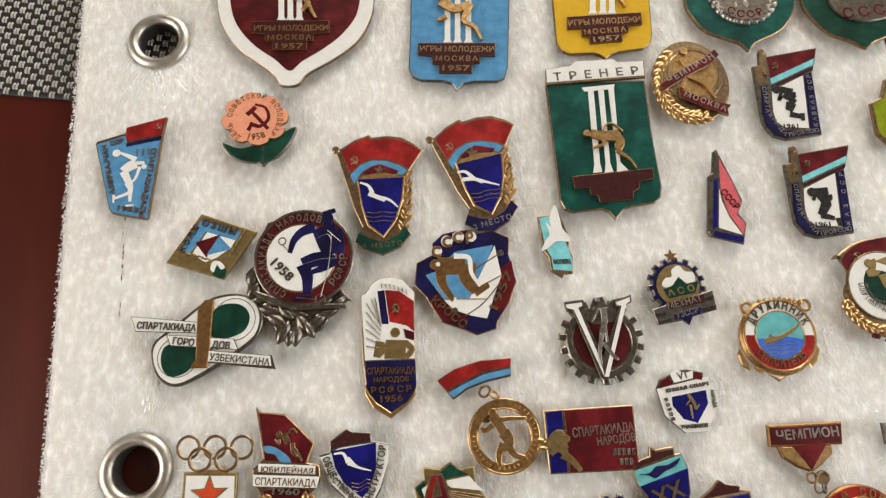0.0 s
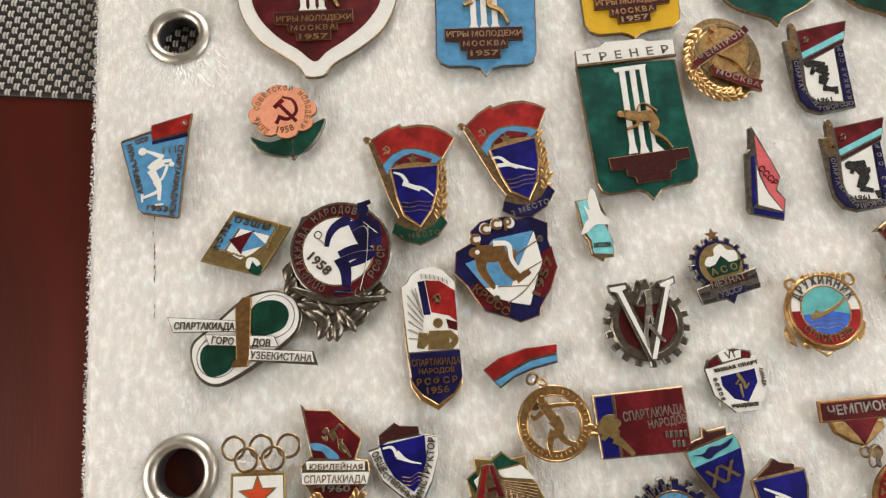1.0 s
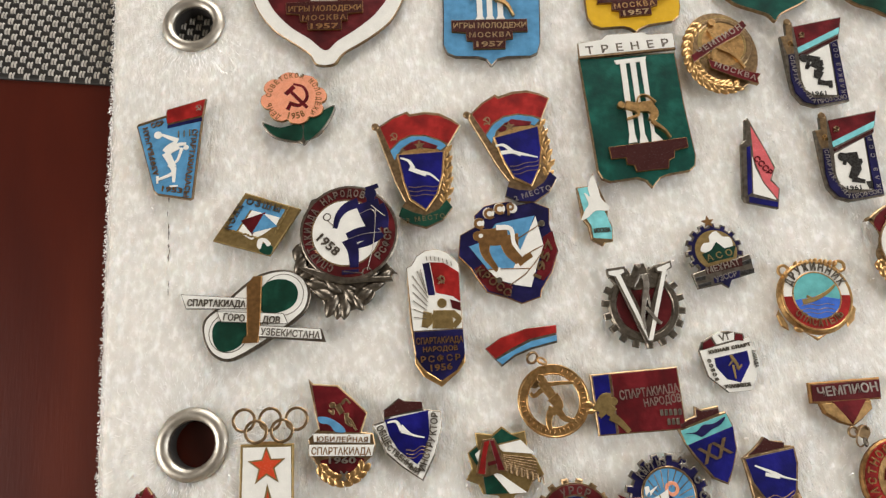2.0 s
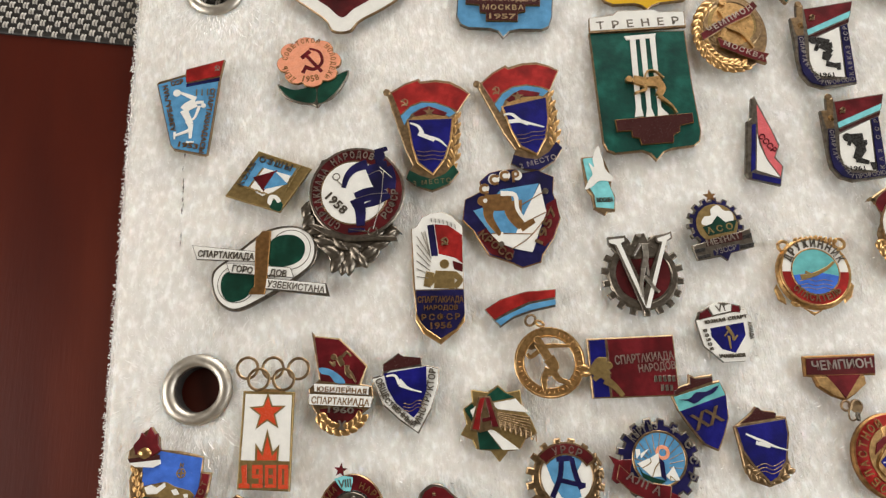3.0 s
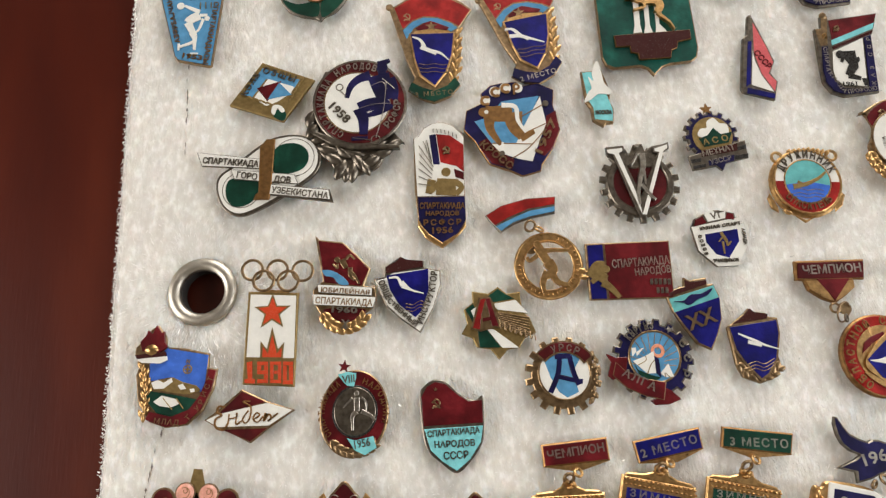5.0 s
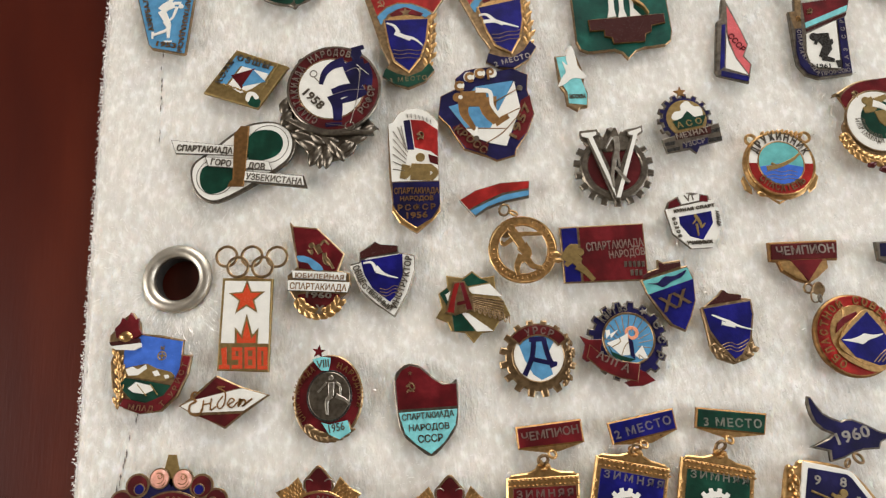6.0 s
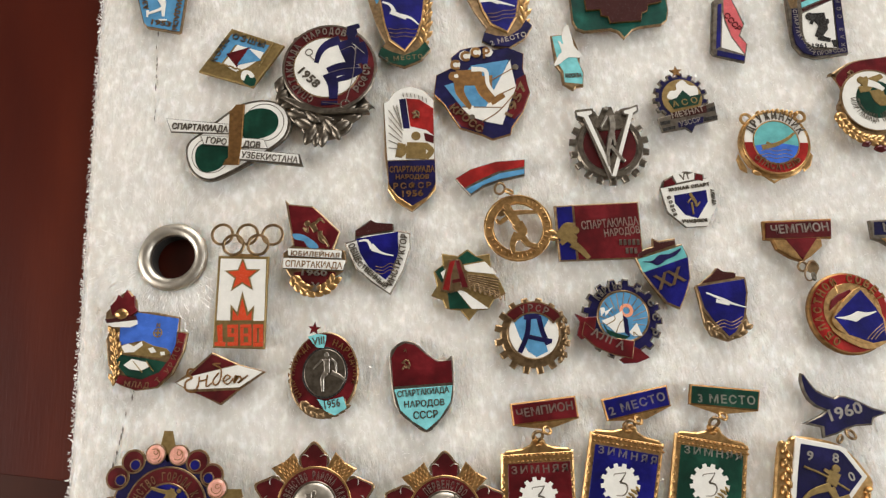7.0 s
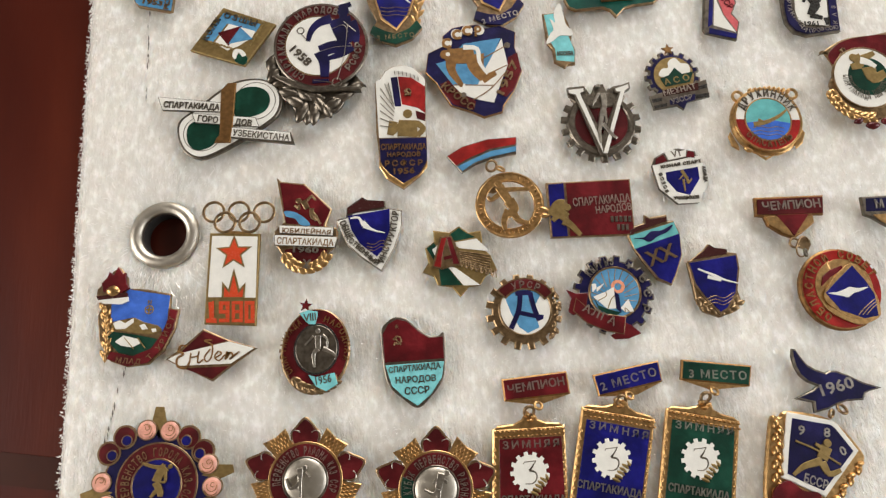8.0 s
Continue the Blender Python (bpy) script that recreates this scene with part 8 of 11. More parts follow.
b = badge("winter_medal", 81.2, -57.1, "crimson winter games medal with gilt frame on a champion bar", "medal")
slab(b, "title_bar", P([(-4.72, 17.86), (9.96, 18.80), (10.31, 13.84), (-4.49, 13.06)]), BRONZE, edge=0.3)
slab(b, "title_field", P([(-4.72, 17.86), (9.96, 18.80), (10.31, 13.84), (-4.49, 13.06)]), CRIMSON, 0.42, rise=0.05, label="enamel title strip")
word(b, "ЧЕМПИОН", (-3.47, 14.70), (9.27, 15.87), 1.87, SILVER)
slab(b, "bar_foot", P([(-4.49, 13.06), (10.31, 13.84), (4.28, 12.14), (1.76, 12.05)]), GOLD, rise=-0.2)
FACE[b.name][1] = 1
slab(b, "medal_plate", P([(-7.58, 7.34), (8.36, 7.29), (7.02, -16.63), (-9.43, -15.56)]), GOLD, edge=0.4)
slab(b, "shoulder", P([(-7.3, 7.1), (8.0, 7.1), (7.2, 7.8), (4.2, 8.1), (2.5, 8.8), (1.9, 10.1), (-0.3, 10.2), (-1.1, 8.9), (-2.9, 8.15), (-6.5, 7.85)]), GOLD, rise=0.0, edge=0.3)
leaves(b, "beading", [(-7.02, 6.62, 0.86, 0.61, -4), (-6.03, 6.61, 0.86, 0.61, -4), (-5.04, 6.61, 0.86, 0.61, -4), (-4.04, 6.61, 0.86, 0.61, -4), (-3.05, 6.60, 0.86, 0.61, -4), (-2.05, 6.60, 0.86, 0.61, -4), (-1.06, 6.60, 0.86, 0.61, -4), (-0.07, 6.59, 0.86, 0.61, -4), (0.93, 6.59, 0.86, 0.61, -4), (1.92, 6.59, 0.86, 0.61, -4), (2.92, 6.58, 0.86, 0.61, -4), (3.92, 6.58, 0.86, 0.61, -4), (4.91, 6.58, 0.86, 0.61, -4), (5.91, 6.57, 0.86, 0.61, -4), (6.91, 6.57, 0.86, 0.61, -4), (7.90, 6.57, 0.86, 0.61, -4), (-6.99, 5.54, 0.86, 0.55, -4), (-5.99, 5.54, 0.86, 0.55, -4), (-5.00, 5.54, 0.86, 0.55, -4), (-4.01, 5.53, 0.86, 0.55, -4), (-3.02, 5.53, 0.86, 0.55, -4), (-2.03, 5.53, 0.86, 0.55, -4), (-1.03, 5.52, 0.86, 0.55, -4), (-0.04, 5.52, 0.86, 0.55, -4), (0.95, 5.52, 0.86, 0.55, -4), (1.95, 5.51, 0.86, 0.55, -4), (2.94, 5.51, 0.86, 0.55, -4), (3.93, 5.51, 0.86, 0.55, -4), (4.93, 5.50, 0.86, 0.55, -4), (5.92, 5.50, 0.86, 0.55, -4), (6.92, 5.49, 0.86, 0.55, -4), (7.92, 5.49, 0.86, 0.55, -4)], GOLD, 0.6)
leaves(b, "beading", [(-7.45, 2.88, 1.23, 0.74, 76), (-7.57, 1.42, 1.23, 0.74, 76), (-7.69, -0.03, 1.23, 0.74, 76), (-7.80, -1.48, 1.23, 0.74, 76), (-7.92, -2.92, 1.23, 0.74, 76), (-8.04, -4.36, 1.23, 0.74, 76), (-8.15, -5.78, 1.23, 0.74, 76), (-8.27, -7.21, 1.23, 0.74, 76), (-8.38, -8.62, 1.23, 0.74, 76), (-8.50, -10.03, 1.23, 0.74, 76), (-8.61, -11.43, 1.23, 0.74, 76), (-8.73, -12.82, 1.23, 0.74, 76), (-8.84, -14.21, 1.23, 0.74, 76), (-8.95, -15.59, 1.23, 0.74, 76), (7.60, 2.69, 1.23, 0.74, 76), (7.52, 1.16, 1.23, 0.74, 76), (7.44, -0.36, 1.23, 0.74, 76), (7.35, -1.87, 1.23, 0.74, 76), (7.27, -3.38, 1.23, 0.74, 76), (7.19, -4.87, 1.23, 0.74, 76), (7.10, -6.36, 1.23, 0.74, 76), (7.02, -7.85, 1.23, 0.74, 76), (6.94, -9.32, 1.23, 0.74, 76), (6.86, -10.79, 1.23, 0.74, 76), (6.78, -12.26, 1.23, 0.74, 76), (6.70, -13.71, 1.23, 0.74, 76), (6.62, -15.16, 1.23, 0.74, 76), (6.54, -16.60, 1.23, 0.74, 76)], GOLD, 0.4)
leaves(b, "knot", [(0.12, 9.98, 1.47, 1.47, -4), (1.57, 9.40, 1.47, 1.35, -4), (0.76, 8.73, 1.72, 1.10, -4)], GOLD, 1.0)
slab(b, "field", P([(-6.28, 5.11), (7.36, 4.96), (6.42, -15.48), (-7.67, -14.56)]), CRIMSON, rise=0.15, label="glossy translucent enamel field")
link_ring(b, (0.69, 10.67), 1.12, 0.37, BRASS, 3.0, (30, 10))
link_ring(b, (2.80, 11.75), 0.88, 0.33, GOLD, 3.2, (-30, 20))
word(b, "ЗИМНЯЯ", (-5.71, 3.07), (6.65, 2.87), 1.62, SILVER)
slab(b, "cog", gear((-0.26, -2.08), 4.28, 3.54, 13, 1), WHITE, rise=0.35, label="white enamel cogwheel")
leaves(b, "branch", [(3.31, -3.24, 1.72, 0.86, -64), (2.76, -3.90, 1.72, 0.86, -58), (2.20, -4.55, 1.72, 0.86, -52), (1.65, -5.21, 1.72, 0.86, -46), (1.10, -5.86, 1.72, 0.86, -40), (0.55, -6.52, 1.72, 0.86, -34), (2.29, -3.64, 1.72, 0.86, -44), (1.74, -4.29, 1.72, 0.86, -38), (1.18, -4.95, 1.72, 0.86, -32), (0.63, -5.60, 1.72, 0.86, -26), (0.08, -6.26, 1.72, 0.86, -20)], OLIVE, 0.6)
FACE[b.name][0] += 0.25
group_slab(b, "numeral", [L([(-1.56, -0.33), (-1.36, 0.07), (1.24, 0.22)], 0.2, 0.2, False), L([(1.24, 0.22), (0.34, -0.98), (-0.36, -1.73)], 0.14, 0.42), L([(-0.36, -1.73), (0.94, -2.18), (1.09, -3.38), (0.14, -4.38), (-1.46, -4.38)], 0.42, 0.16)], STEEL, 0.16)
word(b, "СПАРТАКИАДА", (-6.89, -8.09), (6.89, -8.75), 1.69, SILVER)

b = badge("winter_medal", 99.0, -56.2, "cobalt winter games medal with gilt frame on a blue bar", "medal")
slab(b, "title_bar", P([(-2.07, 16.65), (13.05, 18.95), (13.43, 14.31), (-1.23, 11.91)]), BRONZE, edge=0.3)
slab(b, "title_field", P([(-2.07, 16.65), (13.05, 18.95), (13.43, 14.31), (-1.23, 11.91)]), COBALT, 0.42, rise=0.05, label="enamel title strip")
word(b, "2 МЕСТО", (-0.45, 13.09), (12.35, 15.75), 1.87, SILVER)
slab(b, "bar_foot", P([(-1.23, 11.91), (13.43, 14.31), (7.43, 11.80), (4.88, 11.71)]), GOLD, rise=-0.2)
FACE[b.name][1] = 1
slab(b, "medal_plate", P([(-5.23, 9.97), (10.66, 6.30), (4.35, -17.42), (-11.80, -16.37)]), GOLD, edge=0.4)
slab(b, "shoulder", P([(-5.0, 9.75), (10.3, 6.2), (9.66, 7.09), (6.73, 8.08), (5.19, 9.18), (4.9, 10.62), (2.72, 11.23), (1.62, 10.11), (-0.36, 9.78), (-4.03, 10.31)]), GOLD, rise=0.0, edge=0.3)
leaves(b, "beading", [(-4.69, 9.12, 0.86, 0.62, -4), (-3.70, 8.89, 0.86, 0.62, -4), (-2.70, 8.66, 0.86, 0.62, -4), (-1.71, 8.43, 0.86, 0.62, -4), (-0.71, 8.20, 0.86, 0.62, -4), (0.28, 7.98, 0.86, 0.62, -4), (1.27, 7.75, 0.86, 0.62, -4), (2.26, 7.52, 0.86, 0.62, -4), (3.26, 7.29, 0.86, 0.62, -4), (4.25, 7.06, 0.86, 0.62, -4), (5.24, 6.83, 0.86, 0.62, -4), (6.23, 6.60, 0.86, 0.62, -4), (7.22, 6.37, 0.86, 0.62, -4), (8.21, 6.15, 0.86, 0.62, -4), (9.20, 5.92, 0.86, 0.62, -4), (10.19, 5.69, 0.86, 0.62, -4), (-4.69, 8.03, 0.86, 0.56, -4), (-3.70, 7.80, 0.86, 0.56, -4), (-2.70, 7.57, 0.86, 0.56, -4), (-1.71, 7.35, 0.86, 0.56, -4), (-0.72, 7.12, 0.86, 0.56, -4), (0.27, 6.89, 0.86, 0.56, -4), (1.26, 6.66, 0.86, 0.56, -4), (2.25, 6.43, 0.86, 0.56, -4), (3.24, 6.20, 0.86, 0.56, -4), (4.23, 5.98, 0.86, 0.56, -4), (5.22, 5.75, 0.86, 0.56, -4), (6.21, 5.52, 0.86, 0.56, -4), (7.20, 5.29, 0.86, 0.56, -4), (8.19, 5.06, 0.86, 0.56, -4), (9.18, 4.84, 0.86, 0.56, -4), (10.17, 4.61, 0.86, 0.56, -4)], GOLD, 0.6)
leaves(b, "beading", [(-6.01, 4.82, 1.23, 0.74, 76), (-6.43, 3.13, 1.23, 0.74, 76), (-6.85, 1.45, 1.23, 0.74, 76), (-7.27, -0.21, 1.23, 0.74, 76), (-7.69, -1.87, 1.23, 0.74, 76), (-8.10, -3.52, 1.23, 0.74, 76), (-8.51, -5.16, 1.23, 0.74, 76), (-8.92, -6.80, 1.23, 0.74, 76), (-9.32, -8.42, 1.23, 0.74, 76), (-9.73, -10.03, 1.23, 0.74, 76), (-10.13, -11.64, 1.23, 0.74, 76), (-10.53, -13.23, 1.23, 0.74, 76), (-10.93, -14.82, 1.23, 0.74, 76), (-11.32, -16.40, 1.23, 0.74, 76), (8.94, 1.74, 1.23, 0.74, 76), (8.54, 0.22, 1.23, 0.74, 76), (8.14, -1.28, 1.23, 0.74, 76), (7.74, -2.79, 1.23, 0.74, 76), (7.35, -4.28, 1.23, 0.74, 76), (6.95, -5.76, 1.23, 0.74, 76), (6.56, -7.24, 1.23, 0.74, 76), (6.17, -8.71, 1.23, 0.74, 76), (5.78, -10.18, 1.23, 0.74, 76), (5.40, -11.63, 1.23, 0.74, 76), (5.01, -13.08, 1.23, 0.74, 76), (4.63, -14.53, 1.23, 0.74, 76), (4.25, -15.96, 1.23, 0.74, 76), (3.87, -17.39, 1.23, 0.74, 76)], GOLD, 0.4)
leaves(b, "knot", [(2.56, 10.82, 1.48, 1.48, -4), (4.00, 10.24, 1.48, 1.36, -4), (3.16, 9.56, 1.73, 1.11, -4)], GOLD, 1.0)
slab(b, "field", P([(-4.53, 7.26), (9.09, 4.00), (3.66, -16.26), (-10.25, -15.36)]), COBALT, rise=0.15, label="glossy translucent enamel field")
link_ring(b, (3.45, 10.88), 1.13, 0.38, BRASS, 3.0, (30, 10))
link_ring(b, (5.33, 11.74), 0.88, 0.33, GOLD, 3.2, (-30, 20))
word(b, "ЗИМНЯЯ", (-4.24, 5.44), (8.33, 2.13), 1.63, SILVER)
slab(b, "cog", gear((-0.07, -1.35), 4.31, 3.57, 13, 1), WHITE, rise=0.35, label="white enamel cogwheel")
leaves(b, "branch", [(3.49, -2.51, 1.73, 0.86, -64), (2.91, -3.18, 1.73, 0.86, -58), (2.34, -3.84, 1.73, 0.86, -52), (1.76, -4.50, 1.73, 0.86, -46), (1.18, -5.16, 1.73, 0.86, -40), (0.61, -5.82, 1.73, 0.86, -34), (2.45, -2.91, 1.73, 0.86, -44), (1.87, -3.58, 1.73, 0.86, -38), (1.30, -4.24, 1.73, 0.86, -32), (0.72, -4.90, 1.73, 0.86, -26), (0.15, -5.56, 1.73, 0.86, -20)], OLIVE, 0.6)
FACE[b.name][0] += 0.25
group_slab(b, "numeral", [L([(-1.37, 0.4), (-1.17, 0.8), (1.43, 0.95)], 0.2, 0.2, False), L([(1.43, 0.95), (0.53, -0.25), (-0.17, -1.0)], 0.14, 0.42), L([(-0.17, -1.0), (1.13, -1.45), (1.28, -2.65), (0.33, -3.65), (-1.27, -3.65)], 0.42, 0.16)], STEEL, 0.16)
word(b, "СПАРТАКИАДА", (-8.32, -6.63), (5.37, -9.81), 1.70, SILVER)

b = badge("winter_medal", 118.2, -57.6, "green winter games medal with gilt frame on a dark bar", "medal")
slab(b, "title_bar", P([(-0.80, 20.24), (14.78, 17.89), (13.61, 13.36), (-1.71, 15.80)]), BRONZE, edge=0.3)
slab(b, "title_field", P([(-0.80, 20.24), (14.78, 17.89), (13.61, 13.36), (-1.71, 15.80)]), GREEN, 0.42, rise=0.05, label="enamel title strip")
word(b, "3 МЕСТО", (0.26, 16.18), (13.10, 14.88), 1.89, SILVER)
slab(b, "bar_foot", P([(-1.71, 15.80), (13.61, 13.36), (7.27, 13.26), (4.71, 13.18)]), GOLD, rise=-0.2)
FACE[b.name][1] = 1
slab(b, "medal_plate", P([(-5.74, 9.92), (10.09, 6.13), (4.90, -17.33), (-11.89, -16.24)]), GOLD, edge=0.4)
slab(b, "shoulder", P([(-5.5, 9.7), (9.7, 6.0), (9.07, 6.89), (6.17, 7.91), (4.65, 9.02), (4.37, 10.46), (2.2, 11.09), (1.09, 9.99), (-0.87, 9.68), (-4.52, 10.25)]), GOLD, rise=0.0, edge=0.3)
leaves(b, "beading", [(-5.22, 9.07, 0.87, 0.62, -4), (-4.23, 8.83, 0.87, 0.62, -4), (-3.24, 8.59, 0.87, 0.62, -4), (-2.25, 8.36, 0.87, 0.62, -4), (-1.26, 8.12, 0.87, 0.62, -4), (-0.27, 7.88, 0.87, 0.62, -4), (0.71, 7.65, 0.87, 0.62, -4), (1.70, 7.41, 0.87, 0.62, -4), (2.69, 7.18, 0.87, 0.62, -4), (3.68, 6.94, 0.87, 0.62, -4), (4.67, 6.70, 0.87, 0.62, -4), (5.65, 6.47, 0.87, 0.62, -4), (6.64, 6.23, 0.87, 0.62, -4), (7.63, 6.00, 0.87, 0.62, -4), (8.61, 5.76, 0.87, 0.62, -4), (9.60, 5.53, 0.87, 0.62, -4), (-5.26, 7.98, 0.87, 0.56, -4), (-4.27, 7.74, 0.87, 0.56, -4), (-3.28, 7.51, 0.87, 0.56, -4), (-2.29, 7.27, 0.87, 0.56, -4), (-1.30, 7.04, 0.87, 0.56, -4), (-0.31, 6.80, 0.87, 0.56, -4), (0.67, 6.56, 0.87, 0.56, -4), (1.66, 6.33, 0.87, 0.56, -4), (2.65, 6.09, 0.87, 0.56, -4), (3.63, 5.86, 0.87, 0.56, -4), (4.62, 5.62, 0.87, 0.56, -4), (5.60, 5.39, 0.87, 0.56, -4), (6.59, 5.15, 0.87, 0.56, -4), (7.57, 4.92, 0.87, 0.56, -4), (8.56, 4.68, 0.87, 0.56, -4), (9.54, 4.45, 0.87, 0.56, -4)], GOLD, 0.6)
leaves(b, "beading", [(-6.44, 4.81, 1.24, 0.74, 76), (-6.84, 3.13, 1.24, 0.74, 76), (-7.23, 1.46, 1.24, 0.74, 76), (-7.62, -0.19, 1.24, 0.74, 76), (-8.01, -1.84, 1.24, 0.74, 76), (-8.39, -3.48, 1.24, 0.74, 76), (-8.78, -5.11, 1.24, 0.74, 76), (-9.16, -6.73, 1.24, 0.74, 76), (-9.54, -8.34, 1.24, 0.74, 76), (-9.92, -9.94, 1.24, 0.74, 76), (-10.30, -11.54, 1.24, 0.74, 76), (-10.67, -13.13, 1.24, 0.74, 76), (-11.04, -14.70, 1.24, 0.74, 76), (-11.41, -16.27, 1.24, 0.74, 76), (8.59, 1.62, 1.24, 0.74, 76), (8.26, 0.12, 1.24, 0.74, 76), (7.93, -1.37, 1.24, 0.74, 76), (7.60, -2.85, 1.24, 0.74, 76), (7.28, -4.33, 1.24, 0.74, 76), (6.95, -5.80, 1.24, 0.74, 76), (6.63, -7.26, 1.24, 0.74, 76), (6.31, -8.72, 1.24, 0.74, 76), (5.99, -10.16, 1.24, 0.74, 76), (5.68, -11.61, 1.24, 0.74, 76), (5.36, -13.04, 1.24, 0.74, 76), (5.05, -14.47, 1.24, 0.74, 76), (4.73, -15.89, 1.24, 0.74, 76), (4.42, -17.30, 1.24, 0.74, 76)], GOLD, 0.4)
leaves(b, "knot", [(2.10, 10.70, 1.48, 1.48, -4), (3.53, 10.12, 1.48, 1.36, -4), (2.66, 9.45, 1.73, 1.11, -4)], GOLD, 1.0)
slab(b, "field", P([(-4.84, 7.44), (8.50, 4.19), (4.13, -16.16), (-10.30, -15.23)]), GREEN, rise=0.15, label="glossy translucent enamel field")
link_ring(b, (3.01, 11.69), 1.13, 0.38, BRASS, 3.0, (30, 10))
link_ring(b, (5.11, 12.90), 0.88, 0.33, GOLD, 3.2, (-30, 20))
word(b, "ЗИМНЯЯ", (-4.47, 5.61), (7.97, 3.26), 1.64, SILVER)
slab(b, "cog", gear((0.12, -1.22), 4.32, 3.58, 13, 1), WHITE, rise=0.35, label="white enamel cogwheel")
leaves(b, "branch", [(3.67, -2.38, 1.73, 0.87, -64), (3.07, -3.04, 1.73, 0.87, -58), (2.46, -3.71, 1.73, 0.87, -52), (1.86, -4.37, 1.73, 0.87, -46), (1.26, -5.03, 1.73, 0.87, -40), (0.67, -5.68, 1.73, 0.87, -34), (2.61, -2.78, 1.73, 0.87, -44), (2.01, -3.44, 1.73, 0.87, -38), (1.41, -4.11, 1.73, 0.87, -32), (0.81, -4.77, 1.73, 0.87, -26), (0.21, -5.42, 1.73, 0.87, -20)], OLIVE, 0.6)
FACE[b.name][0] += 0.25
group_slab(b, "numeral", [L([(-1.18, 0.53), (-0.98, 0.93), (1.62, 1.08)], 0.2, 0.2, False), L([(1.62, 1.08), (0.72, -0.12), (0.02, -0.87)], 0.14, 0.42), L([(0.02, -0.87), (1.32, -1.32), (1.47, -2.52), (0.52, -3.52), (-1.08, -3.52)], 0.42, 0.16)], STEEL, 0.16)
word(b, "СПАРТАКИАДА", (-7.94, -7.21), (4.90, -9.99), 1.71, SILVER)

b = badge("biathlon_medal", 143.5, -57.8, "navy shield medal of 1960 hanging from a bird-shaped bar", "medal")
slab(b, "bird_plate", P([(-0.64, 21.28), (-0.03, 21.12), (0.92, 19.28), (2.12, 17.45), (3.84, 16.34), (5.86, 15.46), (6.98, 15.89), (8.26, 15.81), (10.63, 14.79), (14.08, 12.83), (17.91, 11.47), (14.96, 10.92), (13.97, 10.49), (13.27, 9.06), (9.43, 9.05), (7.01, 8.47), (5.06, 7.62), (1.87, 6.97), (1.92, 9.16), (-2.08, 10.27), (2.34, 11.96), (3.52, 12.75), (1.41, 13.75), (-0.09, 15.33), (-0.86, 17.38), (-1.08, 19.66)]), STEEL, edge=0.25)
slab(b, "bird", P([(-0.59, 20.90), (-0.10, 20.74), (0.72, 18.92), (1.92, 17.08), (3.64, 15.97), (5.79, 15.09), (7.03, 15.51), (8.18, 15.44), (10.55, 14.42), (14.00, 12.46), (16.64, 11.55), (14.88, 11.17), (13.64, 10.75), (12.97, 9.44), (9.51, 9.42), (6.96, 8.84), (5.00, 7.99), (2.22, 7.43), (2.37, 9.50), (-1.02, 10.45), (2.55, 11.70), (4.18, 12.83), (1.60, 14.11), (0.21, 15.56), (-0.45, 17.48), (-0.69, 19.64)]), NAVY, label="navy enamel bird")
word(b, "1960", (4.10, 10.49), (11.84, 11.98), 2.55, SILVER)
link_ring(b, (5.11, 6.64), 0.88, 0.30, BRASS, 2.8, (20, 30))
link_ring(b, (7.82, 7.44), 1.13, 0.33, BRASS, 2.6, (-30, 20))
FACE[b.name][1] = 1
slab(b, "medal_plate", C([(-8.24, 6.51), (-6.31, 6.64), (-4.21, 7.72), (4.87, 5.44), (9.94, -0.63), (10.43, -4.21), (4.31, -9.63), (-0.93, -17.26), (-11.79, -16.55), (-12.39, -9.71), (-10.38, -0.52)]), GOLD, edge=0.4)
leaves(b, "wheat", [(-7.58, 5.27, 2.49, 1.24, 61), (-6.59, 3.76, 2.49, 1.24, 101), (-8.09, 2.42, 2.49, 1.24, 61), (-7.11, 0.93, 2.49, 1.24, 101), (-8.61, -0.40, 2.49, 1.24, 61), (-7.63, -1.88, 2.49, 1.24, 101), (-9.11, -3.19, 2.49, 1.24, 61), (-8.14, -4.66, 2.49, 1.24, 101), (-9.62, -5.96, 2.49, 1.24, 61), (-8.64, -7.42, 2.49, 1.24, 101), (-10.12, -8.71, 2.49, 1.24, 61), (-9.15, -10.15, 2.49, 1.24, 101), (9.39, -4.38, 2.49, 1.12, 26), (9.03, -5.53, 2.49, 1.12, 66), (7.18, -6.57, 2.49, 1.12, 26), (6.82, -7.71, 2.49, 1.12, 66), (4.98, -8.75, 2.49, 1.12, 26), (4.63, -9.89, 2.49, 1.12, 66), (2.81, -10.92, 2.49, 1.12, 26), (2.45, -12.04, 2.49, 1.12, 66)], GOLD, 0.8)
slab(b, "shield_plate", P([(-4.61, 7.62), (4.82, 5.21), (5.93, 4.41), (9.49, -1.55), (0.41, -10.53), (-4.08, -8.17), (-8.37, -5.93), (-6.70, 0.43)]), WHITE, rise=0.5, edge=0.2, label="white enamel edge")
slab(b, "shield", P([(-3.85, 6.24), (4.38, 4.27), (5.24, 3.49), (8.25, -1.47), (0.19, -9.14), (-3.86, -7.03), (-6.99, -5.20), (-5.58, 0.36)]), NAVY, rise=0.6, label="navy enamel shield")
FACE[b.name][0] += 0.55
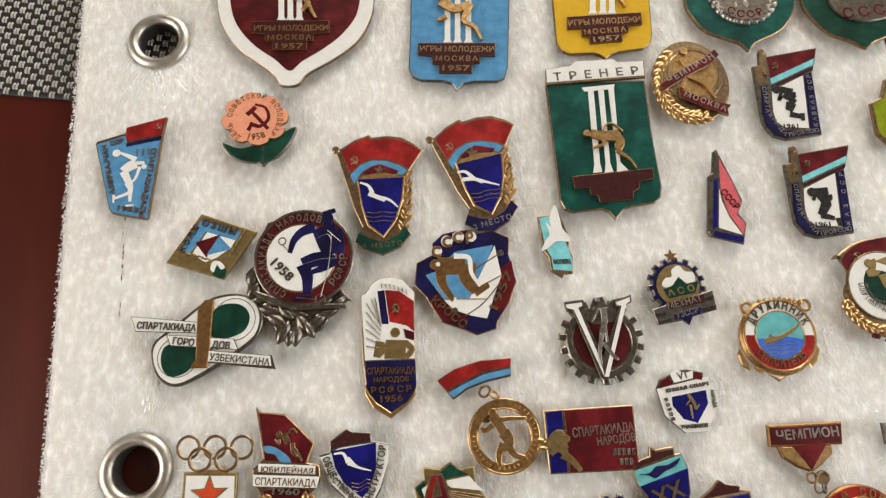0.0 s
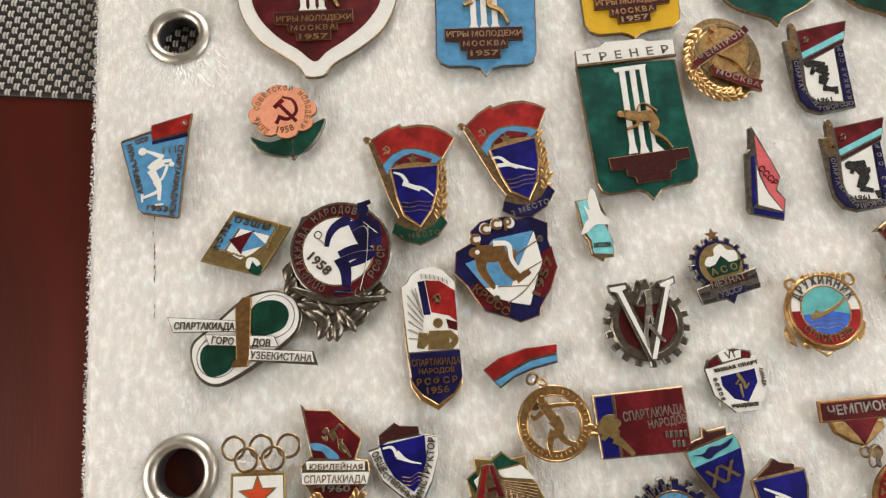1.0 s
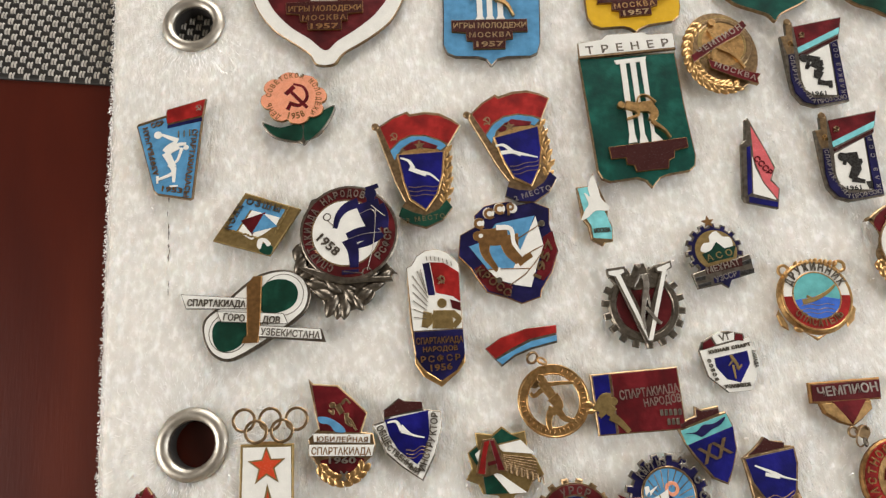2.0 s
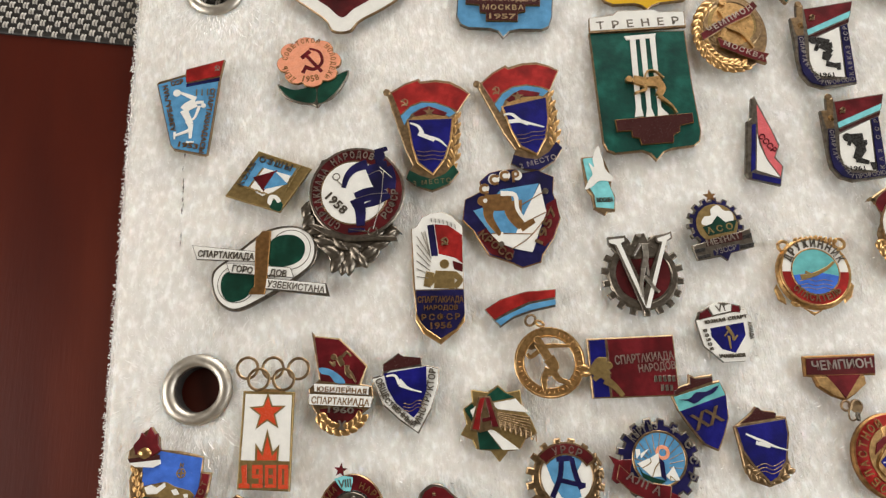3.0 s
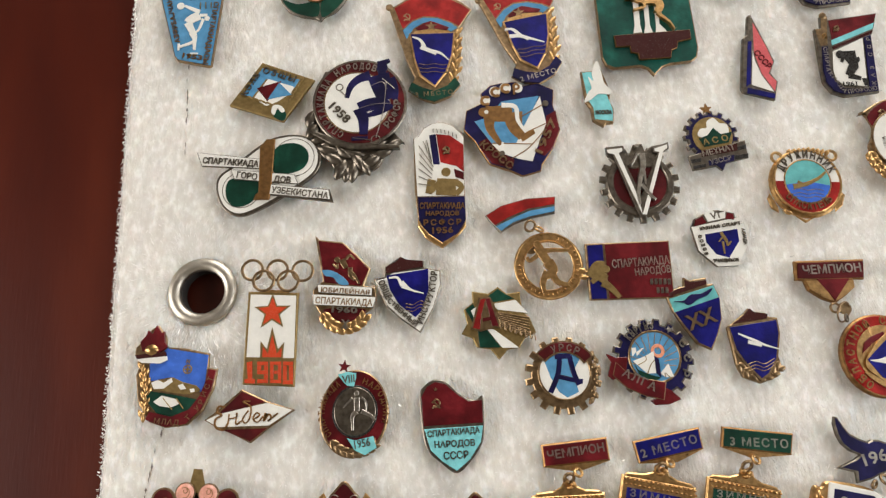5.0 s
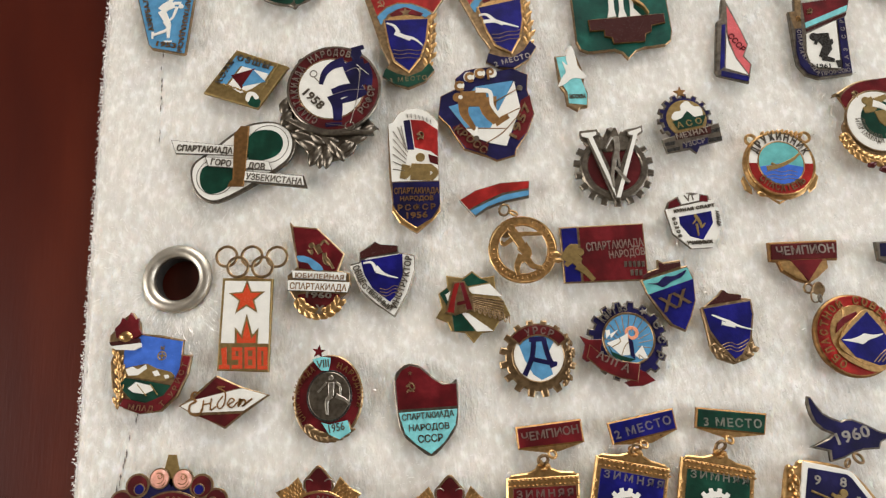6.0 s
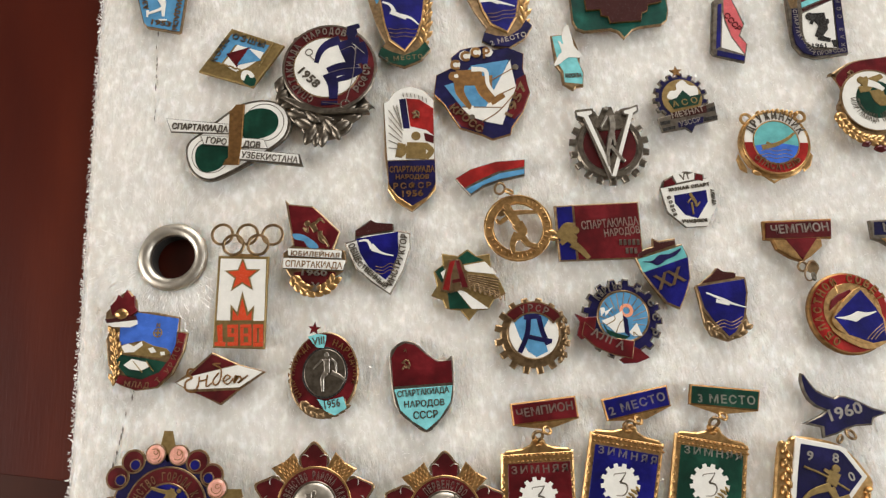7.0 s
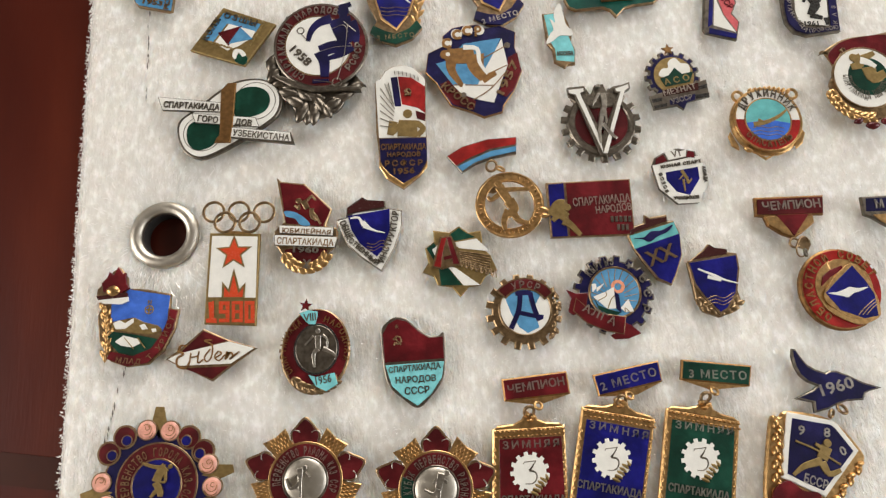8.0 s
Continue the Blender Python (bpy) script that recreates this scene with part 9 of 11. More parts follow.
figure(b, [([(2.48, -0.16), (0.98, -2.66)], 1.74, 1.74), ([(0.91, -3.01), (-3.26, -3.92), (-5.81, -5.51)], 1.24, 0.50), ([(0.84, -3.36), (1.98, -5.78), (4.59, -5.24)], 1.24, 0.62), ([(-4.12, 1.45), (-0.11, -0.59), (4.82, -4.09)], 0.31, 0.31), ([(1.75, -0.70), (0.11, 0.59)], 0.75, 0.50)], OLIVE, ((2.75, 0.54), 0.87), rise=0.35)
word(b, "БССР", (-3.86, -7.03), (0.97, -8.96), 1.94, SILVER)
word(b, "9", (-3.23, 2.83), (-1.78, 2.50), 1.97, SILVER)
word(b, "8", (2.28, 2.00), (3.73, 1.67), 1.97, SILVER)
word(b, "0", (5.28, -2.47), (7.16, -1.88), 1.95, SILVER)
slab(b, "foot", C([(-11.18, -9.79), (-7.49, -6.56), (-4.21, -8.86), (-0.70, -9.89), (-2.91, -14.88), (-8.38, -17.89)]), CRIMSON, rise=0.4)

b = badge("rose_order_badge", 1.9, -56.9, "round navy and maroon championship badge ringed with pink roses", "badge")
slab(b, "base_plate", D((-0.85, 0.28), 11.79), BRASS, edge=0.3)
slab(b, "ray", P([(0.79, 12.88), (0.03, 16.39), (-1.75, 16.56), (-2.50, 13.20), (-0.85, 9.58)]), OLIVE, rise=0.1)
slab(b, "ray", P([(12.30, 0.54), (15.51, 1.72), (15.13, 3.38), (11.58, 3.62), (8.51, 1.59)]), OLIVE, rise=0.104)
slab(b, "ray", P([(-13.98, 0.47), (-17.15, -0.59), (-16.75, -2.23), (-13.25, -2.58), (-10.22, -0.70)]), OLIVE, rise=0.108)
slab(b, "ray", P([(4.64, -11.46), (7.02, -14.00), (8.47, -13.30), (7.34, -10.15), (4.18, -7.88)]), OLIVE, rise=0.112)
slab(b, "ray", P([(-8.30, -9.13), (-9.19, -12.15), (-7.69, -13.04), (-5.49, -10.80), (-5.30, -7.26)]), OLIVE, rise=0.116)
slab(b, "field", D((-0.85, 0.28), 11.31), NAVY, rise=0.1)
slab(b, "rose_plate", D((1.64, 11.22), 2.21), BRASS, rise=0.3)
slab(b, "rose", D((1.64, 11.22), 1.96), ROSE, rise=0.7, edge=0.5, label="pale pink enamel rose")
slab(b, "petal_line", band((1.87, 11.68), 0.37, 0.53, 117, 404), BRONZE, rise=0.74, edge=0.02)
slab(b, "petal_line", band((1.63, 11.33), 0.98, 1.14, 224, 458), BRONZE, rise=0.735, edge=0.02)
slab(b, "petal_line", band((1.52, 10.98), 1.41, 1.57, 278, 404), BRONZE, rise=0.69, edge=0.02)
slab(b, "rose_plate", D((-3.35, 11.70), 2.20), BRASS, rise=0.312)
slab(b, "rose", D((-3.35, 11.70), 1.96), ROSE, rise=0.7, edge=0.5, label="pale pink enamel rose")
slab(b, "petal_line", band((-3.12, 12.16), 0.37, 0.53, 140, 431), BRONZE, rise=0.74, edge=0.02)
slab(b, "petal_line", band((-3.35, 11.82), 0.98, 1.14, 251, 481), BRONZE, rise=0.735, edge=0.02)
slab(b, "petal_line", band((-3.46, 11.47), 1.41, 1.57, 301, 431), BRONZE, rise=0.69, edge=0.02)
slab(b, "rose_plate", D((9.99, 3.83), 2.18), BRASS, rise=0.324)
slab(b, "rose", D((9.99, 3.83), 1.94), ROSE, rise=0.7, edge=0.5, label="pale pink enamel rose")
slab(b, "petal_line", band((10.22, 4.28), 0.36, 0.52, 61, 349), BRONZE, rise=0.74, edge=0.02)
slab(b, "petal_line", band((9.98, 3.94), 0.97, 1.13, 169, 399), BRONZE, rise=0.735, edge=0.02)
slab(b, "petal_line", band((9.87, 3.60), 1.39, 1.55, 219, 349), BRONZE, rise=0.69, edge=0.02)
slab(b, "rose_plate", D((10.93, -0.86), 2.17), BRASS, rise=0.33599999999999997)
slab(b, "rose", D((10.93, -0.86), 1.93), ROSE, rise=0.7, edge=0.5, label="pale pink enamel rose")
slab(b, "petal_line", band((11.16, -0.42), 0.36, 0.52, 35, 327), BRONZE, rise=0.74, edge=0.02)
slab(b, "petal_line", band((10.92, -0.75), 0.96, 1.12, 147, 374), BRONZE, rise=0.735, edge=0.02)
slab(b, "petal_line", band((10.81, -1.09), 1.38, 1.54, 194, 327), BRONZE, rise=0.69, edge=0.02)
slab(b, "rose_plate", D((-12.62, 1.43), 2.16), BRASS, rise=0.348)
slab(b, "rose", D((-12.62, 1.43), 1.92), ROSE, rise=0.7, edge=0.5, label="pale pink enamel rose")
slab(b, "petal_line", band((-12.40, 1.88), 0.36, 0.52, 216, 507), BRONZE, rise=0.74, edge=0.02)
slab(b, "petal_line", band((-12.62, 1.55), 0.96, 1.12, 327, 554), BRONZE, rise=0.735, edge=0.02)
slab(b, "petal_line", band((-12.72, 1.21), 1.38, 1.54, 374, 507), BRONZE, rise=0.69, edge=0.02)
slab(b, "rose_plate", D((-11.52, -3.20), 2.15), BRASS, rise=0.36)
slab(b, "rose", D((-11.52, -3.20), 1.91), ROSE, rise=0.7, edge=0.5, label="pale pink enamel rose")
slab(b, "petal_line", band((-11.30, -2.77), 0.36, 0.51, 242, 529), BRONZE, rise=0.74, edge=0.02)
slab(b, "petal_line", band((-11.52, -3.09), 0.95, 1.11, 349, 580), BRONZE, rise=0.735, edge=0.02)
slab(b, "petal_line", band((-11.62, -3.42), 1.37, 1.53, 400, 529), BRONZE, rise=0.69, edge=0.02)
slab(b, "scroll_plate", D((8.82, 6.54), 2.56), BRASS, rise=0.2)
slab(b, "scroll", D((8.82, 6.54), 2.13), MAROON, rise=0.3)
slab(b, "scroll_eye", D((8.14, 6.11), 1.22), BRASS, rise=0.38)
slab(b, "scroll_eye", D((8.14, 6.11), 0.97), COBALT, rise=0.42)
slab(b, "scroll_plate", D((5.68, 9.61), 2.57), BRASS, rise=0.21200000000000002)
slab(b, "scroll", D((5.68, 9.61), 2.14), MAROON, rise=0.312)
slab(b, "scroll_eye", D((5.22, 8.96), 1.22), BRASS, rise=0.392)
slab(b, "scroll_eye", D((5.22, 8.96), 0.98), COBALT, rise=0.432)
slab(b, "scroll_plate", D((-8.09, 10.49), 2.56), BRASS, rise=0.224)
slab(b, "scroll", D((-8.09, 10.49), 2.14), MAROON, rise=0.324)
slab(b, "scroll_eye", D((-7.58, 9.77), 1.22), BRASS, rise=0.404)
slab(b, "scroll_eye", D((-7.58, 9.77), 0.98), COBALT, rise=0.444)
slab(b, "scroll_plate", D((-11.35, 7.32), 2.55), BRASS, rise=0.23600000000000002)
slab(b, "scroll", D((-11.35, 7.32), 2.12), MAROON, rise=0.33599999999999997)
slab(b, "scroll_eye", D((-10.62, 6.83), 1.21), BRASS, rise=0.41600000000000004)
slab(b, "scroll_eye", D((-10.62, 6.83), 0.97), COBALT, rise=0.45599999999999996)
slab(b, "scroll_plate", D((10.24, -5.28), 2.51), BRASS, rise=0.248)
slab(b, "scroll", D((10.24, -5.28), 2.09), MAROON, rise=0.348)
slab(b, "scroll_eye", D((9.48, -4.90), 1.20), BRASS, rise=0.428)
slab(b, "scroll_eye", D((9.48, -4.90), 0.96), COBALT, rise=0.46799999999999997)
slab(b, "scroll_plate", D((-9.00, -7.26), 2.49), BRASS, rise=0.26)
slab(b, "scroll", D((-9.00, -7.26), 2.07), MAROON, rise=0.36)
slab(b, "scroll_eye", D((-8.45, -6.74), 1.19), BRASS, rise=0.44)
slab(b, "scroll_eye", D((-8.45, -6.74), 0.95), COBALT, rise=0.48)
slab(b, "rim_plate", D((-0.85, 0.28), 8.78), BRASS, rise=0.4, edge=0.1)
slab(b, "rim_field", D((-0.85, 0.28), 8.42), MAROON, rise=0.45, label="maroon enamel ring")
hoop(b, "ring_line", (-0.85, 0.28), 5.05, 5.47, BRASS, rise=0.55)
slab(b, "centre", D((-0.85, 0.28), 5.17), COBALT, rise=0.5, label="cobalt enamel centre")
figure(b, [([(-3.9, 4.9), (-0.9, 3.9), (1.1, 3.9)], 0.42, 0.73), ([(1.1, 3.9), (0.1, 2.9), (-0.9, 0.9)], 1.41, 1.33), ([(-0.9, 0.9), (0.1, -1.1), (0.1, -2.1)], 1.15, 0.73), ([(0.1, -0.1), (-1.9, -2.1)], 0.77, 0.47), ([(1.1, 2.9), (1.1, 0.9), (0.1, 0.9)], 0.51, 0.3)], OLIVE, ((2.1, 3.9), 0.48), rise=0.95)
FACE[b.name][0] += 0.35
arc_word(b, "ПЕРВЕНСТВО ГОРОДА КАЗ.ССР", (-0.85, 0.28), 5.89, 209, -40, 1.77, BRASS)

b = badge("order_badge", 32.7, -57.7, "gilt five-pointed championship badge with maroon trefoils and silver dome", "badge")
slab(b, "base_plate", D((0.00, 0.00), 7.99), BRASS, edge=0.3)
slab(b, "sunburst", P([(-1.76, 6.26), (-4.35, 10.92), (-6.49, 9.10), (-9.25, 8.08), (-5.48, 3.91)]), GOLD, rise=0.1, edge=0.2)
leaves(b, "sunburst_grain", [(-3.10, 6.74, 1.09, 0.42, 109), (-3.69, 6.48, 1.09, 0.42, 114), (-4.25, 6.18, 1.09, 0.42, 119), (-4.77, 5.82, 1.09, 0.42, 124), (-5.26, 5.43, 1.09, 0.42, 129), (-3.72, 7.40, 1.09, 0.42, 109), (-4.36, 7.09, 1.09, 0.42, 114), (-4.97, 6.73, 1.09, 0.42, 119), (-5.54, 6.31, 1.09, 0.42, 124), (-6.07, 5.85, 1.09, 0.42, 129), (-3.66, 8.33, 1.09, 0.42, 109), (-4.39, 8.03, 1.09, 0.42, 114), (-5.09, 7.67, 1.09, 0.42, 119), (-5.74, 7.24, 1.09, 0.42, 124), (-6.35, 6.76, 1.09, 0.42, 129), (-4.33, 8.99, 1.09, 0.42, 109), (-5.11, 8.63, 1.09, 0.42, 114), (-5.85, 8.20, 1.09, 0.42, 119), (-6.55, 7.72, 1.09, 0.42, 124), (-7.19, 7.17, 1.09, 0.42, 129), (-4.17, 9.96, 1.09, 0.42, 109), (-5.04, 9.61, 1.09, 0.42, 114), (-5.87, 9.19, 1.09, 0.42, 119), (-6.66, 8.70, 1.09, 0.42, 124), (-7.39, 8.14, 1.09, 0.42, 129)], GOLD, 0.35)
slab(b, "trefoil_plate", C([(2.12, 6.58), (3.53, 9.17), (2.41, 10.89), (0.19, 13.16), (-2.09, 11.18), (-3.26, 9.60), (-1.92, 6.84)]), BRASS, rise=0.3, edge=0.2)
slab(b, "trefoil", C([(1.87, 6.66), (2.98, 9.25), (1.97, 10.76), (0.18, 12.56), (-1.65, 10.99), (-2.70, 9.61), (-1.67, 6.88)]), MAROON, rise=0.4, label="dark red enamel trefoil")
slab(b, "lobe_line", band((2.34, 8.96), 1.11, 1.30, -61, 138), SILVER, rise=0.46)
slab(b, "lobe_line", band((-2.07, 9.24), 1.11, 1.30, 37, 238), SILVER, rise=0.46)
slab(b, "sunburst", P([(-6.63, 0.65), (-11.79, -0.03), (-10.55, -2.58), (-10.22, -5.38), (-5.26, -3.54)]), GOLD, rise=0.1, edge=0.2)
leaves(b, "sunburst_grain", [(-7.43, -0.39, 1.09, 0.42, 181), (-7.32, -1.01, 1.09, 0.42, 186), (-7.16, -1.62, 1.09, 0.42, 191), (-6.95, -2.22, 1.09, 0.42, 196), (-6.68, -2.79, 1.09, 0.42, 201), (-8.23, -0.71, 1.09, 0.42, 181), (-8.08, -1.40, 1.09, 0.42, 186), (-7.88, -2.07, 1.09, 0.42, 191), (-7.62, -2.72, 1.09, 0.42, 196), (-7.30, -3.36, 1.09, 0.42, 201), (-9.12, -0.33, 1.09, 0.42, 181), (-9.00, -1.09, 1.09, 0.42, 186), (-8.82, -1.84, 1.09, 0.42, 191), (-8.57, -2.57, 1.09, 0.42, 196), (-8.25, -3.28, 1.09, 0.42, 201), (-9.92, -0.69, 1.09, 0.42, 181), (-9.76, -1.52, 1.09, 0.42, 186), (-9.52, -2.33, 1.09, 0.42, 191), (-9.22, -3.12, 1.09, 0.42, 196), (-8.85, -3.88, 1.09, 0.42, 201), (-10.82, -0.21, 1.09, 0.42, 181), (-10.69, -1.11, 1.09, 0.42, 186), (-10.49, -2.00, 1.09, 0.42, 191), (-10.20, -2.87, 1.09, 0.42, 196), (-9.84, -3.71, 1.09, 0.42, 201)], GOLD, 0.35)
slab(b, "trefoil_plate", C([(-5.99, 4.27), (-8.19, 6.47), (-10.14, 6.05), (-12.88, 4.83), (-11.50, 2.09), (-10.26, 0.49), (-7.24, 0.71)]), BRASS, rise=0.3, edge=0.2)
slab(b, "trefoil", C([(-6.13, 4.07), (-8.40, 5.99), (-10.12, 5.60), (-12.30, 4.62), (-11.21, 2.42), (-10.13, 0.99), (-7.22, 0.95)]), MAROON, rise=0.4, label="dark red enamel trefoil")
slab(b, "lobe_line", band((-8.27, 5.31), 1.10, 1.29, 8, 208), SILVER, rise=0.46)
slab(b, "lobe_line", band((-9.62, 1.42), 1.09, 1.28, 112, 312), SILVER, rise=0.46)
slab(b, "sunburst", P([(-2.34, -5.74), (-2.97, -10.56), (-0.15, -10.40), (2.71, -11.15), (2.16, -6.03)]), GOLD, rise=0.1, edge=0.2)
leaves(b, "sunburst_grain", [(-1.51, -6.83, 1.09, 0.42, 253), (-0.88, -6.96, 1.09, 0.42, 258), (-0.23, -7.04, 1.09, 0.42, 263), (0.41, -7.07, 1.09, 0.42, 268), (1.06, -7.04, 1.09, 0.42, 273), (-1.40, -7.66, 1.09, 0.42, 253), (-0.69, -7.78, 1.09, 0.42, 258), (0.03, -7.84, 1.09, 0.42, 263), (0.75, -7.85, 1.09, 0.42, 268), (1.46, -7.80, 1.09, 0.42, 273), (-2.01, -8.31, 1.09, 0.42, 253), (-1.23, -8.49, 1.09, 0.42, 258), (-0.44, -8.59, 1.09, 0.42, 263), (0.35, -8.64, 1.09, 0.42, 268), (1.13, -8.62, 1.09, 0.42, 273), (-1.85, -9.15, 1.09, 0.42, 253), (-1.00, -9.31, 1.09, 0.42, 258), (-0.14, -9.40, 1.09, 0.42, 263), (0.72, -9.42, 1.09, 0.42, 268), (1.58, -9.37, 1.09, 0.42, 273), (-2.55, -9.77, 1.09, 0.42, 253), (-1.64, -9.99, 1.09, 0.42, 258), (-0.71, -10.13, 1.09, 0.42, 263), (0.22, -10.20, 1.09, 0.42, 268), (1.16, -10.19, 1.09, 0.42, 273)], GOLD, 0.35)
slab(b, "trefoil_plate", C([(-5.73, -3.85), (-8.41, -5.02), (-8.48, -6.90), (-7.96, -9.74), (-4.96, -9.54), (-3.09, -9.02), (-2.55, -6.26)]), BRASS, rise=0.3, edge=0.2)
slab(b, "trefoil", C([(-5.57, -4.05), (-8.00, -5.38), (-8.03, -7.04), (-7.61, -9.31), (-5.21, -9.16), (-3.55, -8.73), (-2.78, -6.16)]), MAROON, rise=0.4, label="dark red enamel trefoil")
slab(b, "lobe_line", band((-7.30, -5.51), 1.08, 1.27, 83, 284), SILVER, rise=0.46)
slab(b, "lobe_line", band((-3.85, -8.12), 1.07, 1.26, 180, 379), SILVER, rise=0.46)
slab(b, "sunburst", P([(5.15, -4.21), (9.86, -6.56), (10.47, -3.93), (12.03, -1.57), (6.65, -0.21)]), GOLD, rise=0.1, edge=0.2)
leaves(b, "sunburst_grain", [(6.47, -3.86, 1.09, 0.42, 325), (6.77, -3.33, 1.09, 0.42, 330), (7.02, -2.77, 1.09, 0.42, 335), (7.22, -2.19, 1.09, 0.42, 340), (7.37, -1.59, 1.09, 0.42, 345), (7.33, -4.06, 1.09, 0.42, 325), (7.65, -3.45, 1.09, 0.42, 330), (7.91, -2.82, 1.09, 0.42, 335), (8.11, -2.17, 1.09, 0.42, 340), (8.25, -1.50, 1.09, 0.42, 345), (7.83, -4.85, 1.09, 0.42, 325), (8.22, -4.21, 1.09, 0.42, 330), (8.55, -3.53, 1.09, 0.42, 335), (8.81, -2.82, 1.09, 0.42, 340), (9.00, -2.09, 1.09, 0.42, 345), (8.73, -5.02, 1.09, 0.42, 325), (9.12, -4.30, 1.09, 0.42, 330), (9.45, -3.55, 1.09, 0.42, 335), (9.71, -2.77, 1.09, 0.42, 340), (9.89, -1.96, 1.09, 0.42, 345), (9.17, -5.88, 1.09, 0.42, 325), (9.64, -5.13, 1.09, 0.42, 330), (10.04, -4.34, 1.09, 0.42, 335), (10.37, -3.51, 1.09, 0.42, 340), (10.62, -2.65, 1.09, 0.42, 345)], GOLD, 0.35)
slab(b, "trefoil_plate", C([(2.36, -6.58), (2.82, -9.40), (4.68, -10.16), (7.67, -10.76), (8.27, -7.98), (8.26, -6.10), (5.61, -4.59)]), BRASS, rise=0.3, edge=0.2)
slab(b, "trefoil", C([(2.59, -6.51), (3.29, -9.17), (4.94, -9.82), (7.34, -10.28), (7.82, -8.07), (7.84, -6.40), (5.45, -4.76)]), MAROON, rise=0.4, label="dark red enamel trefoil")
slab(b, "lobe_line", band((3.60, -8.60), 1.07, 1.27, 154, 353), SILVER, rise=0.46)
slab(b, "lobe_line", band((7.14, -6.45), 1.08, 1.27, 253, 455), SILVER, rise=0.46)
slab(b, "sunburst", P([(5.59, 3.20), (9.29, 6.75), (6.75, 8.26), (4.77, 10.56), (1.94, 6.03)]), GOLD, rise=0.1, edge=0.2)
leaves(b, "sunburst_grain", [(5.59, 4.55, 1.09, 0.42, 397), (5.13, 5.02, 1.09, 0.42, 402), (4.63, 5.46, 1.09, 0.42, 407), (4.10, 5.85, 1.09, 0.42, 412), (3.53, 6.20, 1.09, 0.42, 417), (6.03, 5.29, 1.09, 0.42, 397), (5.50, 5.80, 1.09, 0.42, 402), (4.93, 6.26, 1.09, 0.42, 407), (4.32, 6.68, 1.09, 0.42, 412), (3.67, 7.05, 1.09, 0.42, 417), (6.98, 5.47, 1.09, 0.42, 397), (6.42, 6.06, 1.09, 0.42, 402), (5.82, 6.60, 1.09, 0.42, 407), (5.17, 7.10, 1.09, 0.42, 412), (4.48, 7.54, 1.09, 0.42, 417), (7.39, 6.24, 1.09, 0.42, 397), (6.77, 6.87, 1.09, 0.42, 402), (6.08, 7.44, 1.09, 0.42, 407), (5.36, 7.96, 1.09, 0.42, 412), (4.59, 8.42, 1.09, 0.42, 417), (8.40, 6.34, 1.09, 0.42, 397), (7.76, 7.05, 1.09, 0.42, 402), (7.05, 7.71, 1.09, 0.42, 407), (6.30, 8.31, 1.09, 0.42, 412), (5.49, 8.85, 1.09, 0.42, 417)], GOLD, 0.35)
slab(b, "trefoil_plate", C([(7.25, -0.22), (10.27, -0.83), (11.56, 0.61), (13.02, 3.18), (10.32, 4.75), (8.37, 5.41), (6.11, 3.50)]), BRASS, rise=0.3, edge=0.2)
slab(b, "trefoil", C([(7.25, 0.02), (10.16, -0.31), (11.28, 0.98), (12.44, 3.04), (10.28, 4.30), (8.57, 4.91), (6.24, 3.28)]), MAROON, rise=0.4, label="dark red enamel trefoil")
slab(b, "lobe_line", band((9.66, 0.19), 1.09, 1.29, 224, 425), SILVER, rise=0.46)
slab(b, "lobe_line", band((8.42, 4.24), 1.10, 1.29, 326, 525), SILVER, rise=0.46)
slab(b, "rim_plate", D((0.00, 0.00), 7.99), GOLD, rise=0.5, edge=0.1)
slab(b, "rim_field", D((0.00, 0.00), 7.50), MAROON, rise=0.6, label="maroon enamel ring")
hoop(b, "ring_line", (0.00, 0.00), 4.48, 4.96, STEEL, rise=0.7)
arc_word(b, "ПЕРВЕНСТВО РАЙОНА КАЗ ССР", (0.00, 0.00), 5.33, 188, -27, 1.69, SILVER)
dome(b, (0.00, 0.00), 4.60, NICKEL)
FACE[b.name][0] += 1.0
figure(b, [([(-0.7, 2.7), (-0.7, 0.7)], 0.96, 0.73), ([(0.3, 1.7), (1.3, 0.7)], 0.32, 0.27), ([(-0.7, 1.7), (-2.7, 0.7)], 0.32, 0.23), ([(-0.7, 0.7), (-0.7, -1.3), (-0.7, -3.3)], 0.64, 0.33), ([(-0.7, -0.3), (-2.7, -1.3), (-3.7, 0.7)], 0.54, 0.23)], SILVER, ((0.3, 2.7), 0.48), rise=1.7)

